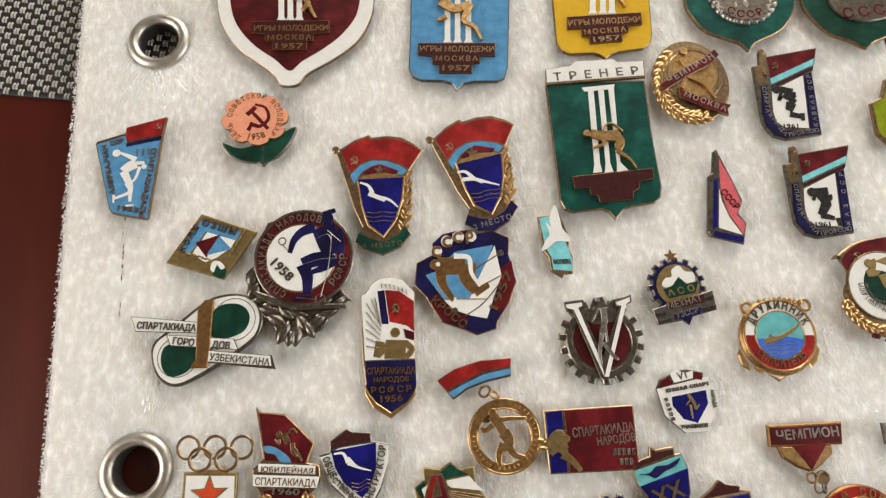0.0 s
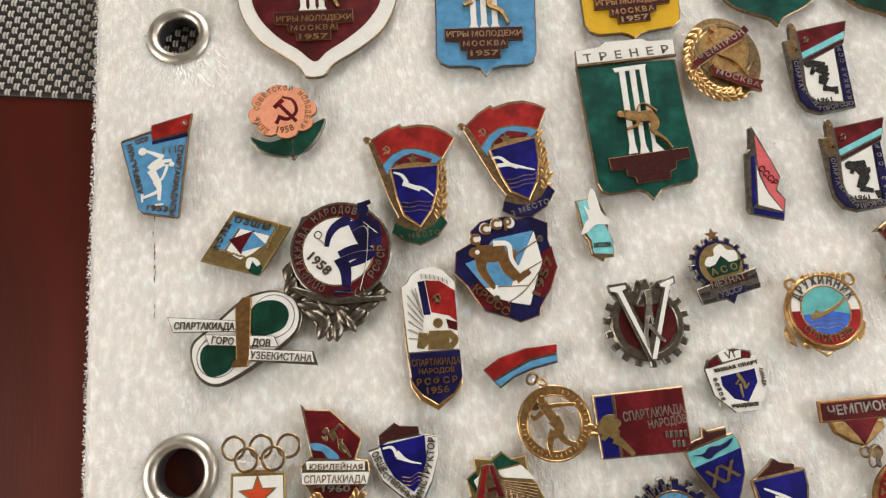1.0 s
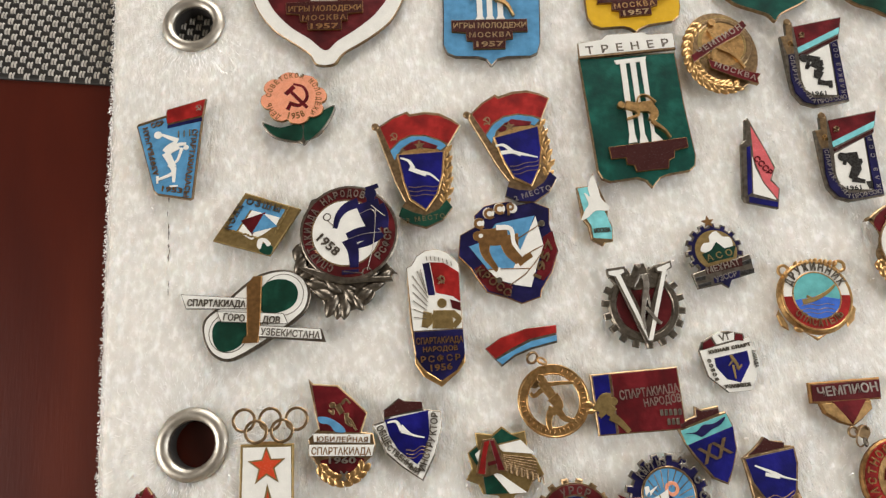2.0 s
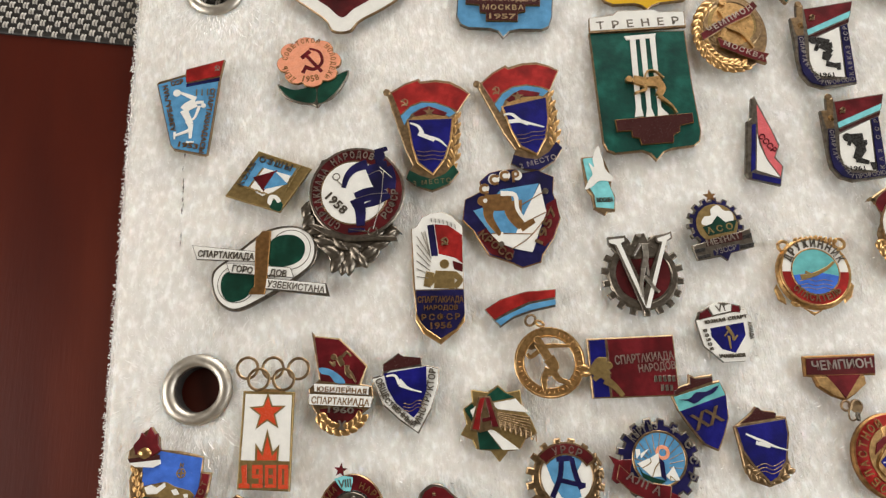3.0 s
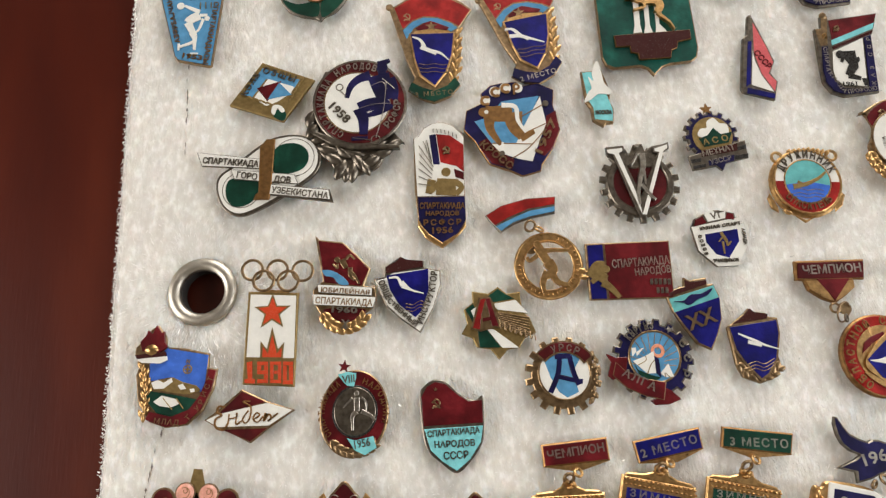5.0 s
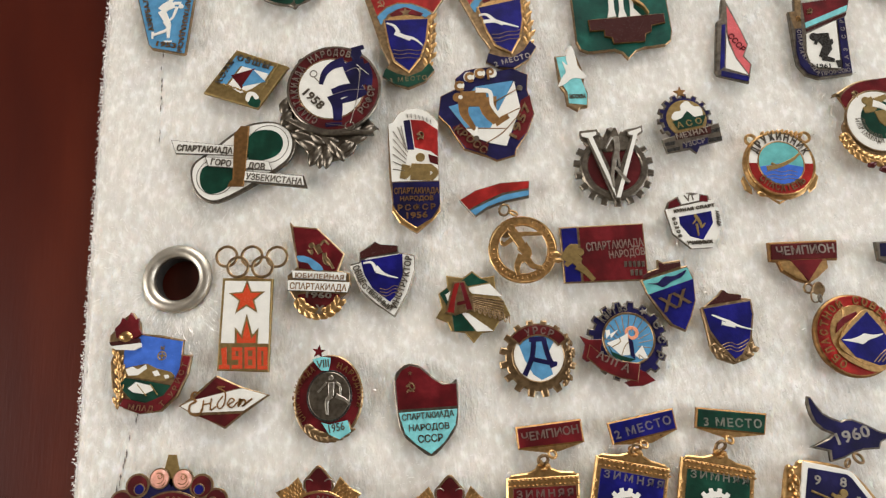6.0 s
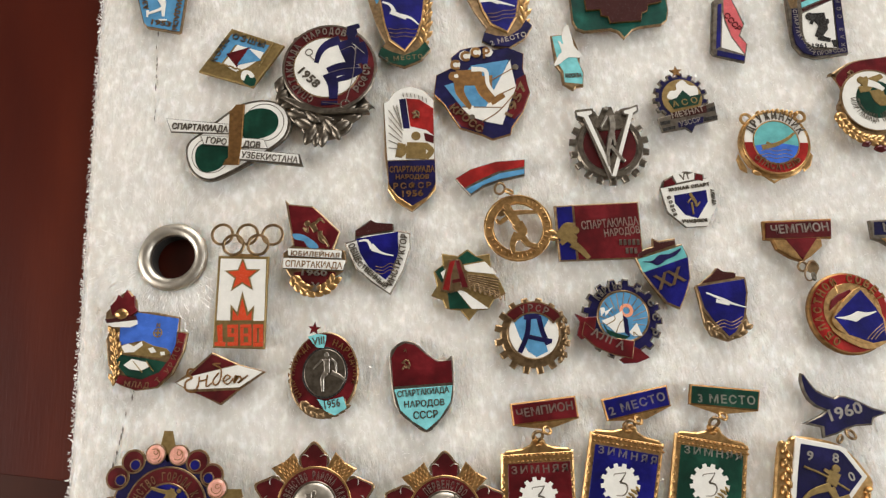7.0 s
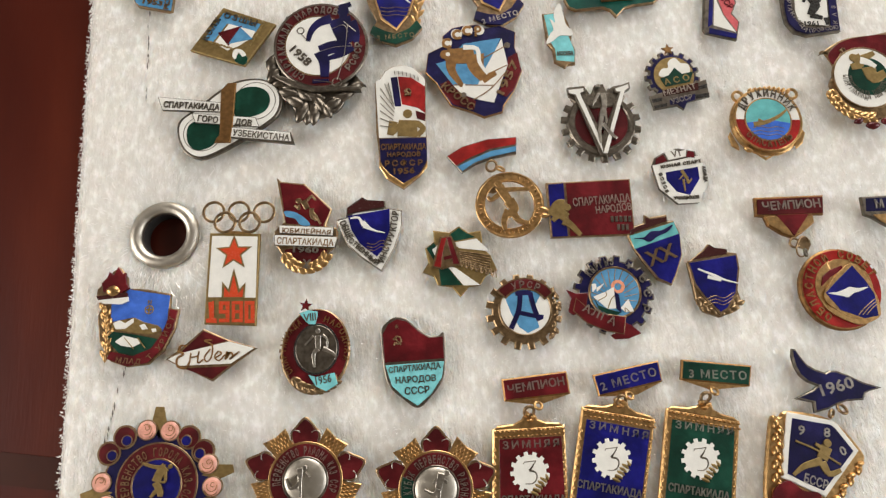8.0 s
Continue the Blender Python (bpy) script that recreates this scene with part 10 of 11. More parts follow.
b = badge("order_badge", 60.5, -61.3, "gilt championship badge with maroon trefoils and pale silver dome", "badge")
slab(b, "base_plate", D((0.00, 0.00), 8.00), BRASS, edge=0.3)
slab(b, "sunburst", P([(-1.48, 6.22), (-3.88, 10.85), (-6.11, 9.05), (-8.92, 8.03), (-5.33, 3.89)]), GOLD, rise=0.1, edge=0.2)
leaves(b, "sunburst_grain", [(-2.81, 6.69, 1.09, 0.42, 109), (-3.41, 6.44, 1.09, 0.42, 114), (-3.99, 6.14, 1.09, 0.42, 119), (-4.53, 5.79, 1.09, 0.42, 124), (-5.04, 5.39, 1.09, 0.42, 129), (-3.40, 7.35, 1.09, 0.42, 109), (-4.06, 7.04, 1.09, 0.42, 114), (-4.69, 6.69, 1.09, 0.42, 119), (-5.28, 6.28, 1.09, 0.42, 124), (-5.83, 5.82, 1.09, 0.42, 129), (-3.30, 8.28, 1.09, 0.42, 109), (-4.04, 7.98, 1.09, 0.42, 114), (-4.76, 7.62, 1.09, 0.42, 119), (-5.43, 7.20, 1.09, 0.42, 124), (-6.06, 6.72, 1.09, 0.42, 129), (-3.94, 8.93, 1.09, 0.42, 109), (-4.74, 8.57, 1.09, 0.42, 114), (-5.50, 8.15, 1.09, 0.42, 119), (-6.22, 7.67, 1.09, 0.42, 124), (-6.89, 7.12, 1.09, 0.42, 129), (-3.74, 9.89, 1.09, 0.42, 109), (-4.63, 9.55, 1.09, 0.42, 114), (-5.48, 9.13, 1.09, 0.42, 119), (-6.29, 8.64, 1.09, 0.42, 124), (-7.05, 8.09, 1.09, 0.42, 129)], GOLD, 0.35)
slab(b, "trefoil_plate", C([(2.42, 6.53), (3.96, 9.11), (2.92, 10.82), (0.79, 13.07), (-1.59, 11.10), (-2.83, 9.54), (-1.62, 6.79)]), BRASS, rise=0.3, edge=0.2)
slab(b, "trefoil", C([(2.18, 6.61), (3.41, 9.19), (2.46, 10.68), (0.75, 12.48), (-1.16, 10.91), (-2.28, 9.55), (-1.37, 6.84)]), MAROON, rise=0.4, label="dark red enamel trefoil")
slab(b, "lobe_line", band((2.76, 8.90), 1.11, 1.30, -63, 138), SILVER, rise=0.46)
slab(b, "lobe_line", band((-1.66, 9.18), 1.11, 1.30, 35, 236), SILVER, rise=0.46)
slab(b, "sunburst", P([(-6.63, 0.65), (-11.84, -0.02), (-10.71, -2.55), (-10.51, -5.34), (-5.44, -3.51)]), GOLD, rise=0.1, edge=0.2)
leaves(b, "sunburst_grain", [(-7.48, -0.38, 1.09, 0.42, 181), (-7.40, -1.00, 1.09, 0.42, 186), (-7.27, -1.60, 1.09, 0.42, 191), (-7.08, -2.20, 1.09, 0.42, 196), (-6.83, -2.77, 1.09, 0.42, 201), (-8.29, -0.70, 1.09, 0.42, 181), (-8.18, -1.38, 1.09, 0.42, 186), (-8.01, -2.05, 1.09, 0.42, 191), (-7.77, -2.70, 1.09, 0.42, 196), (-7.48, -3.33, 1.09, 0.42, 201), (-9.17, -0.32, 1.09, 0.42, 181), (-9.09, -1.07, 1.09, 0.42, 186), (-8.94, -1.82, 1.09, 0.42, 191), (-8.72, -2.55, 1.09, 0.42, 196), (-8.43, -3.25, 1.09, 0.42, 201), (-9.99, -0.68, 1.09, 0.42, 181), (-9.87, -1.50, 1.09, 0.42, 186), (-9.67, -2.30, 1.09, 0.42, 191), (-9.40, -3.09, 1.09, 0.42, 196), (-9.06, -3.85, 1.09, 0.42, 201), (-10.87, -0.20, 1.09, 0.42, 181), (-10.78, -1.09, 1.09, 0.42, 186), (-10.62, -1.98, 1.09, 0.42, 191), (-10.37, -2.84, 1.09, 0.42, 196), (-10.05, -3.68, 1.09, 0.42, 201)], GOLD, 0.35)
slab(b, "trefoil_plate", C([(-5.82, 4.24), (-7.93, 6.43), (-9.91, 6.02), (-12.71, 4.81), (-11.46, 2.08), (-10.28, 0.49), (-7.23, 0.71)]), BRASS, rise=0.3, edge=0.2)
slab(b, "trefoil", C([(-5.97, 4.05), (-8.16, 5.96), (-9.90, 5.57), (-12.14, 4.59), (-11.15, 2.41), (-10.13, 0.99), (-7.21, 0.94)]), MAROON, rise=0.4, label="dark red enamel trefoil")
slab(b, "lobe_line", band((-8.06, 5.28), 1.10, 1.29, 8, 207), SILVER, rise=0.46)
slab(b, "lobe_line", band((-9.59, 1.42), 1.09, 1.28, 110, 310), SILVER, rise=0.46)
slab(b, "sunburst", P([(-2.61, -5.70), (-3.46, -10.49), (-0.63, -10.33), (2.21, -11.07), (1.90, -5.99)]), GOLD, rise=0.1, edge=0.2)
leaves(b, "sunburst_grain", [(-1.83, -6.78, 1.09, 0.42, 253), (-1.20, -6.91, 1.09, 0.42, 258), (-0.55, -6.99, 1.09, 0.42, 263), (0.09, -7.02, 1.09, 0.42, 268), (0.74, -6.99, 1.09, 0.42, 273), (-1.75, -7.60, 1.09, 0.42, 253), (-1.04, -7.73, 1.09, 0.42, 258), (-0.33, -7.79, 1.09, 0.42, 263), (0.39, -7.80, 1.09, 0.42, 268), (1.11, -7.74, 1.09, 0.42, 273), (-2.39, -8.25, 1.09, 0.42, 253), (-1.62, -8.43, 1.09, 0.42, 258), (-0.83, -8.54, 1.09, 0.42, 263), (-0.04, -8.58, 1.09, 0.42, 268), (0.75, -8.56, 1.09, 0.42, 273), (-2.27, -9.09, 1.09, 0.42, 253), (-1.42, -9.25, 1.09, 0.42, 258), (-0.56, -9.34, 1.09, 0.42, 263), (0.30, -9.36, 1.09, 0.42, 268), (1.16, -9.31, 1.09, 0.42, 273), (-3.00, -9.70, 1.09, 0.42, 253), (-2.10, -9.92, 1.09, 0.42, 258), (-1.17, -10.06, 1.09, 0.42, 263), (-0.24, -10.13, 1.09, 0.42, 268), (0.70, -10.12, 1.09, 0.42, 273)], GOLD, 0.35)
slab(b, "trefoil_plate", C([(-5.93, -3.82), (-8.67, -4.98), (-8.83, -6.85), (-8.44, -9.67), (-5.42, -9.47), (-3.51, -8.96), (-2.84, -6.22)]), BRASS, rise=0.3, edge=0.2)
slab(b, "trefoil", C([(-5.78, -4.02), (-8.28, -5.34), (-8.39, -6.99), (-8.07, -9.25), (-5.65, -9.09), (-3.96, -8.66), (-3.07, -6.12)]), MAROON, rise=0.4, label="dark red enamel trefoil")
slab(b, "lobe_line", band((-7.58, -5.47), 1.08, 1.27, 81, 282), SILVER, rise=0.46)
slab(b, "lobe_line", band((-4.23, -8.06), 1.07, 1.27, 180, 379), SILVER, rise=0.46)
slab(b, "sunburst", P([(4.98, -4.18), (9.60, -6.52), (10.34, -3.91), (12.01, -1.57), (6.66, -0.21)]), GOLD, rise=0.1, edge=0.2)
leaves(b, "sunburst_grain", [(6.32, -3.84, 1.09, 0.42, 325), (6.65, -3.31, 1.09, 0.42, 330), (6.93, -2.75, 1.09, 0.42, 335), (7.15, -2.18, 1.09, 0.42, 340), (7.33, -1.58, 1.09, 0.42, 345), (7.18, -4.04, 1.09, 0.42, 325), (7.52, -3.44, 1.09, 0.42, 330), (7.81, -2.81, 1.09, 0.42, 335), (8.04, -2.16, 1.09, 0.42, 340), (8.21, -1.49, 1.09, 0.42, 345), (7.65, -4.82, 1.09, 0.42, 325), (8.06, -4.18, 1.09, 0.42, 330), (8.42, -3.51, 1.09, 0.42, 335), (8.71, -2.81, 1.09, 0.42, 340), (8.94, -2.09, 1.09, 0.42, 345), (8.53, -4.99, 1.09, 0.42, 325), (8.96, -4.28, 1.09, 0.42, 330), (9.33, -3.53, 1.09, 0.42, 335), (9.62, -2.75, 1.09, 0.42, 340), (9.84, -1.96, 1.09, 0.42, 345), (8.94, -5.85, 1.09, 0.42, 325), (9.44, -5.10, 1.09, 0.42, 330), (9.88, -4.31, 1.09, 0.42, 335), (10.25, -3.49, 1.09, 0.42, 340), (10.54, -2.64, 1.09, 0.42, 345)], GOLD, 0.35)
slab(b, "trefoil_plate", C([(2.07, -6.53), (2.41, -9.34), (4.24, -10.09), (7.21, -10.69), (7.94, -7.93), (8.01, -6.06), (5.43, -4.56)]), BRASS, rise=0.3, edge=0.2)
slab(b, "trefoil", C([(2.31, -6.46), (2.89, -9.11), (4.51, -9.75), (6.90, -10.22), (7.49, -8.02), (7.58, -6.36), (5.25, -4.73)]), MAROON, rise=0.4, label="dark red enamel trefoil")
slab(b, "lobe_line", band((3.23, -8.54), 1.08, 1.27, 154, 353), SILVER, rise=0.46)
slab(b, "lobe_line", band((6.87, -6.41), 1.08, 1.27, 251, 452), SILVER, rise=0.46)
slab(b, "sunburst", P([(5.76, 3.18), (9.63, 6.70), (7.16, 8.20), (5.26, 10.49), (2.22, 5.98)]), GOLD, rise=0.1, edge=0.2)
leaves(b, "sunburst_grain", [(5.82, 4.52, 1.09, 0.42, 397), (5.38, 4.99, 1.09, 0.42, 402), (4.90, 5.42, 1.09, 0.42, 407), (4.38, 5.81, 1.09, 0.42, 412), (3.83, 6.16, 1.09, 0.42, 417), (6.30, 5.25, 1.09, 0.42, 397), (5.79, 5.75, 1.09, 0.42, 402), (5.23, 6.22, 1.09, 0.42, 407), (4.64, 6.64, 1.09, 0.42, 412), (4.01, 7.00, 1.09, 0.42, 417), (7.25, 5.43, 1.09, 0.42, 397), (6.72, 6.01, 1.09, 0.42, 402), (6.14, 6.56, 1.09, 0.42, 407), (5.51, 7.05, 1.09, 0.42, 412), (4.84, 7.49, 1.09, 0.42, 417), (7.70, 6.19, 1.09, 0.42, 397), (7.10, 6.82, 1.09, 0.42, 402), (6.45, 7.39, 1.09, 0.42, 407), (5.74, 7.90, 1.09, 0.42, 412), (4.99, 8.36, 1.09, 0.42, 417), (8.72, 6.29, 1.09, 0.42, 397), (8.11, 7.00, 1.09, 0.42, 402), (7.43, 7.66, 1.09, 0.42, 407), (6.70, 8.25, 1.09, 0.42, 412), (5.91, 8.79, 1.09, 0.42, 417)], GOLD, 0.35)
slab(b, "trefoil_plate", C([(7.27, -0.23), (10.27, -0.83), (11.64, 0.60), (13.22, 3.15), (10.57, 4.71), (8.65, 5.37), (6.29, 3.47)]), BRASS, rise=0.3, edge=0.2)
slab(b, "trefoil", C([(7.28, 0.01), (10.18, -0.32), (11.37, 0.96), (12.62, 3.01), (10.51, 4.26), (8.83, 4.87), (6.41, 3.26)]), MAROON, rise=0.4, label="dark red enamel trefoil")
slab(b, "lobe_line", band((9.70, 0.18), 1.09, 1.29, 222, 423), SILVER, rise=0.46)
slab(b, "lobe_line", band((8.65, 4.21), 1.10, 1.30, 325, 525), SILVER, rise=0.46)
slab(b, "rim_plate", D((0.00, 0.00), 8.00), GOLD, rise=0.5, edge=0.1)
slab(b, "rim_field", D((0.00, 0.00), 7.51), MAROON, rise=0.6, label="maroon enamel ring")
slab(b, "rim_mark", band((0.00, 0.00), 4.97, 7.51, 157, 205), GREEN, rise=0.64)
hoop(b, "ring_line", (0.00, 0.00), 4.48, 4.97, STEEL, rise=0.7)
arc_word(b, "КУБОК ПЕРВЕНСТВО РАЙОНА", (0.00, 0.00), 5.33, 188, -27, 1.69, SILVER)
dome(b, (0.00, 0.00), 4.60, NICKEL)
FACE[b.name][0] += 1.0
figure(b, [([(1.5, 3.3), (0.5, 0.3)], 1.22, 1.02), ([(0.5, 2.3), (-0.5, 1.3)], 0.45, 0.34), ([(1.5, 2.3), (2.5, 1.3)], 0.41, 0.34), ([(0.5, 0.3), (0.5, -1.7)], 0.82, 0.59), ([(0.5, 0.3), (-0.5, -0.7), (-2.5, 0.3)], 0.7, 0.34)], SILVER, ((2.5, 3.3), 0.61), rise=1.7)

# The foam board, its grommets and slits
HOLES = ((-0.0006, -0.0005), (-0.0003, 0.1082))
X0, X1, Y0, Y1 = -0.022, 0.1939, -0.1397, 0.1397


def foam_height(x, y):
    """Soft unevenness of the foam's skin, drawn in and puckered round the grommets."""
    z = 0.00014 * noise.noise((x * 160, y * 110, 0.0)) + 0.0001 * noise.noise((x * 420, y * 260, 3.0)) + 0.0006 * noise.noise((x * 22, y * 22, 7.0))
    for hx, hy in HOLES:
        d = math.hypot(x - hx, y - hy)
        if d < 0.022:
            a = math.atan2(y - hy, x - hx)
            k = max(0.0, 1 - max(0.0, d - 0.007) / 0.012) ** 2
            z += -0.0012 * k + 0.0003 * k * noise.noise((math.cos(a) * 7, math.sin(a) * 7, d * 60))
    edge = min(x - X0, X1 - x, y - Y0, Y1 - y)
    if edge < 0.003:
        z -= 0.0019 * (1 - edge / 0.003) ** 2
    return z


def foam_board():
    step = 0.0009
    nx, ny = int((X1 - X0) / step), int((Y1 - Y0) / step)
    index, verts, faces = {}, [], []
    for j in range(ny + 1):
        for i in range(nx + 1):
            x, y = X0 + (X1 - X0) * i / nx, Y0 + (Y1 - Y0) * j / ny
            if any(math.hypot(x - hx, y - hy) < 0.006 for hx, hy in HOLES):
                continue
            if i in (0, nx) or j in (0, ny):
                w = 0.0007 * noise.noise((x * 420, y * 420, 11.0)) + 0.0005 * noise.noise((x * 950, y * 950, 2.0)) + 0.0004 * noise.noise((x * 60, y * 60, 5.0))
                x += w if i in (0, nx) else 0
                y += w if j in (0, ny) else 0
            index[i, j] = len(verts)
            verts.append((x, y, foam_height(x, y)))
    for j in range(ny):
        for i in range(nx):
            c = [(i, j), (i + 1, j), (i + 1, j + 1), (i, j + 1)]
            if all(k in index for k in c):
                faces.append([index[k] for k in c])
    rim = [(i, 0) for i in range(nx)] + [(nx, j) for j in range(ny)] + [(i, ny) for i in range(nx, 0, -1)] + [(0, j) for j in range(ny, 0, -1)]
    previous = [index[k] for k in rim]
    for depth in (0.0025, 0.005, BOARD_DEPTH):
        ring = []
        for k in rim:
            x, y, _ = verts[index[k]]
            w = 0.0007 * noise.noise((x * 400, y * 400, depth * 900)) - 0.0003 * (depth > 0.004)
            verts.append((x + (w if k[0] in (0, nx) else 0), y + (w if k[1] in (0, ny) else 0), -depth))
            ring.append(len(verts) - 1)
        n = len(ring)
        faces += [(previous[(i + 1) % n], previous[i], ring[i], ring[(i + 1) % n]) for i in range(n)]
        previous = ring
    me = bpy.data.meshes.new("foam_sheet")
    me.from_pydata(verts, [], faces)
    me.materials.append(FOAM)
    me.shade_smooth()
    board = tagged(new("foam_board"), "white fuzzy foam sheet with punched ring holes on the table", "foam board")
    sheet = new("foam_sheet", me)
    sheet.parent = board
    return board


def fibres(board):
    """Loose bright skins and fibres that stand on the foam and along its edge."""
    rng = random.Random(4)
    verts, faces = [], []

    def sliver(x, y, z, way, long, wide, lift):
        n = 3
        base = len(verts)
        bend, tilt = rng.uniform(-0.5, 0.5), wide * rng.uniform(-1.3, 1.3)
        for i in range(n + 1):
            t = i / n
            a = way + bend * t
            px, py = x + math.cos(a) * long * t, y + math.sin(a) * long * t
            w = wide * (1 - 0.75 * abs(2 * t - 1))
            pz = z + lift * math.sin(math.pi * t)
            verts.append((px - math.sin(a) * w, py + math.cos(a) * w, pz))
            verts.append((px + math.sin(a) * w, py - math.cos(a) * w, pz + tilt))
        for i in range(n):
            k = base + 2 * i
            faces.append((k, k + 1, k + 3, k + 2))

    for _ in range(38000):
        x, y = rng.uniform(X0 + 0.001, 0.175), rng.uniform(-0.1, 0.13)
        if any(math.hypot(x - hx, y - hy) < 0.0075 for hx, hy in HOLES):
            continue
        way = rng.gauss(1.68, 0.75)
        for hx, hy in HOLES:
            if math.hypot(x - hx, y - hy) < 0.018:
                way = math.atan2(y - hy, x - hx) + rng.gauss(0, 0.22)
        if rng.random() < 0.45:
            sliver(x, y, foam_height(x, y) - 0.00002, way, rng.uniform(0.0003, 0.0009), rng.uniform(0.00007, 0.00016), rng.uniform(0.0, 0.00004))
        else:
            sliver(x, y, foam_height(x, y), way, rng.uniform(0.0003, 0.0008) * rng.choice((1, 1, 1, 2.0)), rng.uniform(0.00004, 0.00011), rng.uniform(0.00001, 0.00006))
    # skin drawn out in rays round the ring holes
    for hx, hy in HOLES:
        for _ in range(900):
            a, d = rng.uniform(0, 2 * math.pi), 0.0083 + abs(rng.gauss(0, 0.0045))
            x, y = hx + d * math.cos(a), hy + d * math.sin(a)
            if x > X0 + 0.001:
                sliver(x, y, foam_height(x, y) + 0.00003, a + rng.gauss(0, 0.1), rng.uniform(0.0008, 0.0028), rng.uniform(0.00005, 0.00017), rng.uniform(0.00002, 0.0001))
    # short fuzz along the cut edge
    for _ in range(2400):
        y = rng.uniform(-0.1, 0.13)
        sliver(X0 + rng.uniform(0.0001, 0.0009), y, -abs(rng.gauss(0.0006, 0.0013)) - 0.0006, rng.gauss(math.pi, 0.8), rng.uniform(0.0003, 0.0008), rng.uniform(0.00006, 0.00016), 0.0001)
    me = bpy.data.meshes.new("fibre_nap")
    me.from_pydata(verts, [], faces)
    me.materials.append(FIBRE)
    ob = tagged(new("fibre_nap", me), "loose white foam fibres", kind="stuff")
    ob.parent = board


board = foam_board()
fibres(board)


def lathe(profile, material, name, parent, label="", n=56):
    bm = bmesh.new()
    rings = [[bm.verts.new((r * MM * math.cos(2 * math.pi * i / n), r * MM * math.sin(2 * math.pi * i / n), z * MM)) for i in range(n)] for r, z in profile]
    for a, b in zip(rings, rings[1:]):
        for i in range(n):
            bm.faces.new((a[i], a[(i + 1) % n], b[(i + 1) % n], b[i]))
    bmesh.ops.recalc_face_normals(bm, faces=bm.faces)
    return part(name, bm, material, parent, label, True)


for hx, hy in HOLES:
    g = tagged(new("grommet"), "round nickel-plated grommet pressed into the foam sheet", "grommet", "ring holes of the foam sheet")
    g.matrix_world = pose(hx, hy, 0)
    R1, R0 = 8.2, 5.2
    lathe([(R1, -1.2), (R1, -0.55), (R1 - 0.2, -0.2), (R1 - 0.7, 0.2), (R1 - 1.4, 0.45), (R1 - 2.0, 0.42), (R0 + 0.6, 0.15), (R0 + 0.35, 0.0), (R0 + 0.15, -0.2), (R0, -0.6), (R0, -1.3), (R0 + 0.1, -1.3)], NICKEL, "rim", g)
    lathe([(R0 + 0.1, -1.2), (R0 + 0.12, -5.3)], HOLE_SHADE, "hole_lining", g, "foam wall of the hole, near-black for the shade inside")


def slit(x0, y0, x1, y1):
    """A row of short nicks in the foam along a line."""
    rng = random.Random(9)
    bm = bmesh.new()
    n = int(math.dist((x0, y0), (x1, y1)) / 0.0016)
    for i in range(n):
        if rng.random() < 0.22:
            continue
        t = (i + rng.random() * 0.4) / n
        x, y = x0 + (x1 - x0) * t + rng.gauss(0, 0.00012), y0 + (y1 - y0) * t
        z = foam_height(x, y) + 0.00006
        w, l = rng.uniform(0.00008, 0.00026), rng.uniform(0.0006, 0.0012)
        v = [bm.verts.new(c) for c in ((x - w, y, z), (x, y - l, z), (x + w, y, z), (x, y + l, z))]
        low = bm.verts.new((x, y, z - 0.0008))
        for a, b2 in zip(v, v[1:] + v[:1]):
            bm.faces.new((a, b2, low))
        bm.faces.new(v)
    return part("slit", bm, SLIT, board, "thin dark cut in the foam")


slit(-0.0064, 0.0605, -0.0058, 0.032)
slit(-0.0082, -0.031, -0.0128, -0.052)

# The woven place mat under the board
MAT_EDGE, MAT_TURN = (-0.035, 0.0963), -9.3


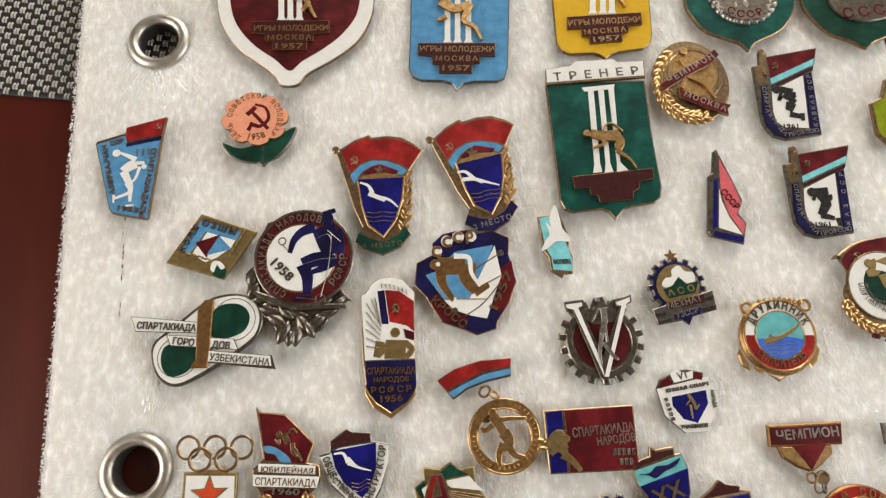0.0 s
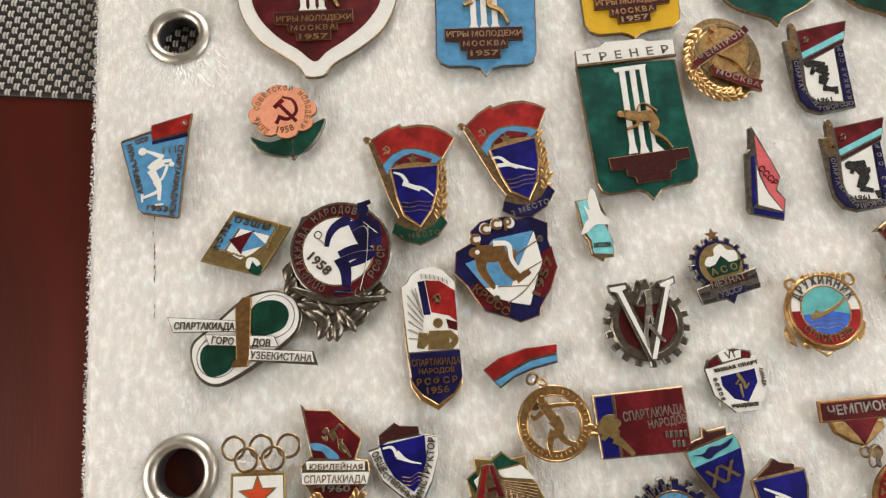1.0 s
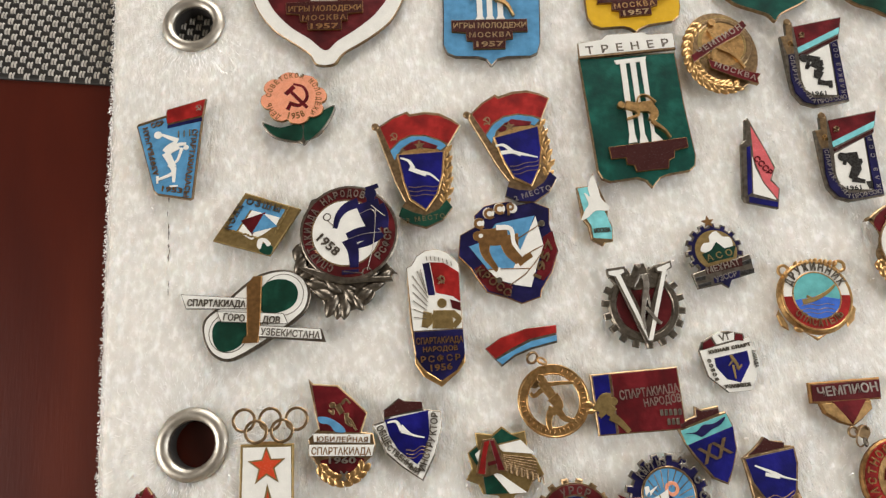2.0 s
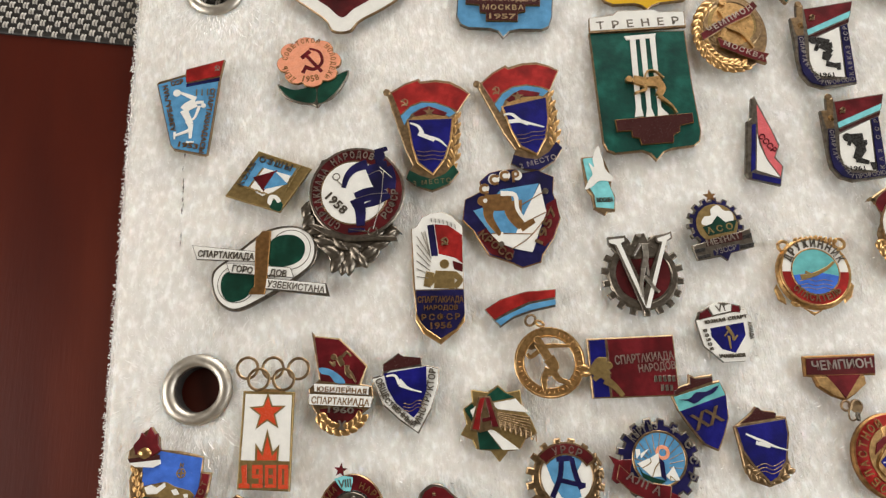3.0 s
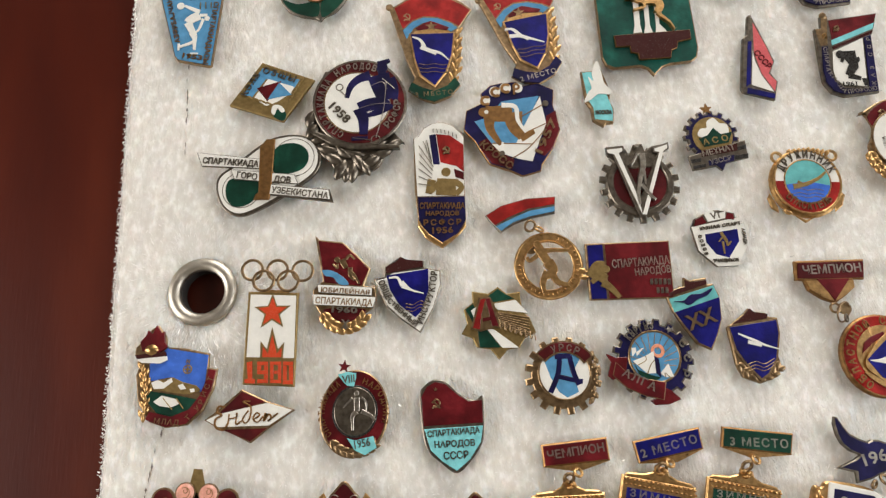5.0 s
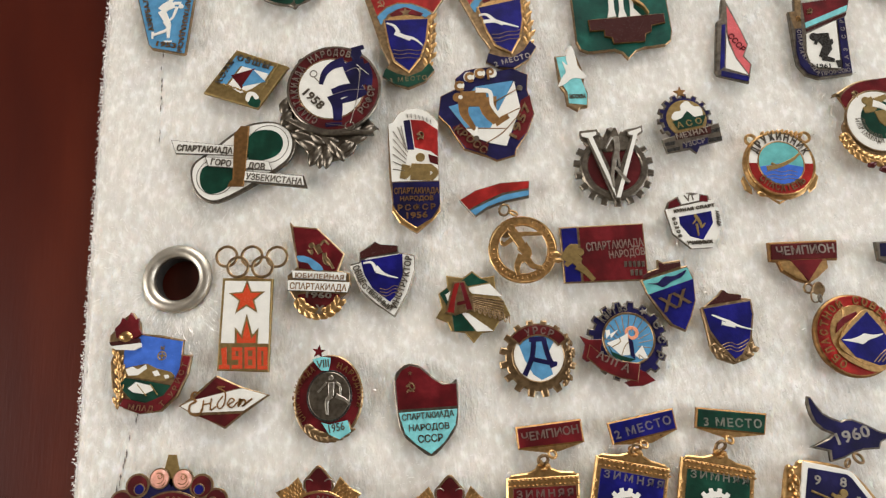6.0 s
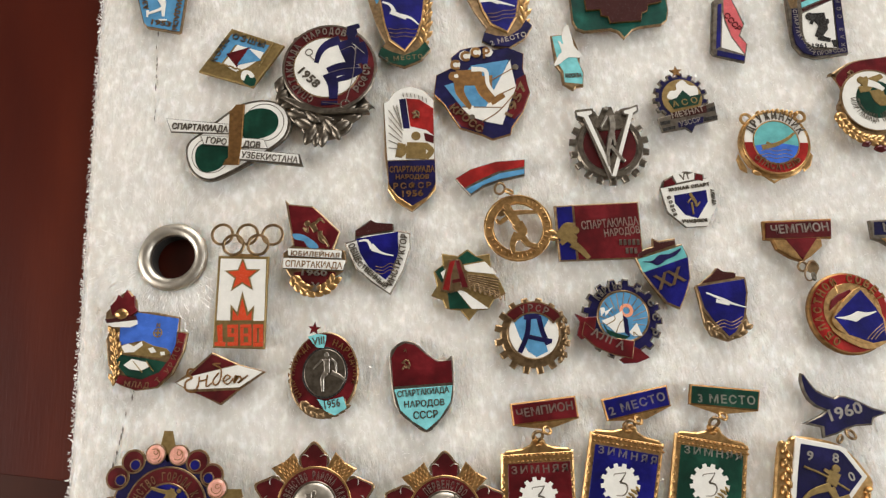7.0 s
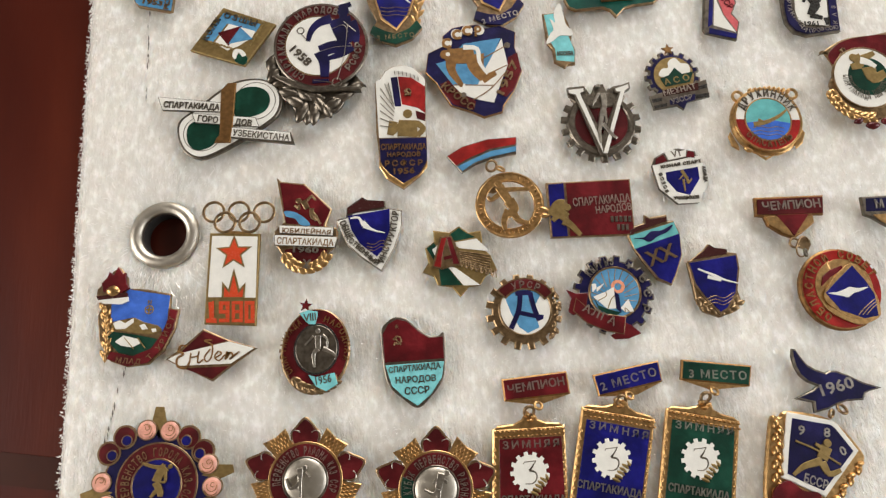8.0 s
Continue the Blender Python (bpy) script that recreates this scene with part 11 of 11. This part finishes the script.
def place_mat():
    mat = tagged(new("place_mat"), "woven pewter and black vinyl place mat lying on the table", "place mat")
    mat.matrix_world = pose(MAT_EDGE[0], MAT_EDGE[1], TABLE_Z, 0, 0, MAT_TURN)
    wide, deep, px, py = 0.36, 0.26, 0.00415, 0.0033
    left = -0.24
    rws = int(deep / (py / 2))
    verts, faces = [], []
    # dark weft: a ribbed sheet
    nrib = rws * 4
    for k in range(nrib + 1):
        y = deep * k / nrib
        z = 0.0005 + 0.00022 * abs(math.sin(math.pi * k / 4))
        verts += [(left, y, z), (left + wide, y, z)]
    for k in range(nrib):
        a = 2 * k
        faces.append((a, a + 1, a + 3, a + 2))
    k1 = 2 * nrib
    verts += [(left, 0, 0), (left + wide, 0, 0), (left, deep, 0), (left + wide, deep, 0)]
    e = len(verts) - 4
    faces += [(e, e + 1, 1, 0), (k1, k1 + 1, e + 3, e + 2)]
    me = bpy.data.meshes.new("weft")
    me.from_pydata(verts, [], faces)
    me.materials.append(BACKING)
    tagged(new("weft", me), "black woven backing").parent = mat
    # light warp: pairs of bowed strands in a chequer
    rng = random.Random(2)
    verts, faces = [], []
    for r in range(rws):
        for c in range(int(wide / px)):
            x = left + (c + (0.5 if r % 2 else 0.0)) * px + rng.gauss(0, 0.00006)
            y = r * py / 2 + rng.gauss(0, 0.00006)
            if x > left + wide - 0.002:
                continue
            for s in (-0.00041, 0.00041):
                base = len(verts)
                for i in range(4):
                    t = i / 3
                    z = 0.00055 + 0.00055 * math.sin(math.pi * (0.12 + 0.76 * t))
                    yy = max(0.0001, y + 0.00004 + (py / 2 + 0.0003) * t)
                    verts += [(x + s - 0.00033, yy, z - 0.00025), (x + s, yy, z + 0.0001), (x + s + 0.00033, yy, z - 0.00025)]
                for i in range(3):
                    k = base + 3 * i
                    faces += [(k, k + 1, k + 4, k + 3), (k + 1, k + 2, k + 5, k + 4)]
    me = bpy.data.meshes.new("warp")
    me.from_pydata(verts, [], faces)
    me.materials.append(STRAND)
    ob = tagged(new("warp", me), "pewter grey raised strands", kind="stuff")
    ob.parent = mat


place_mat()
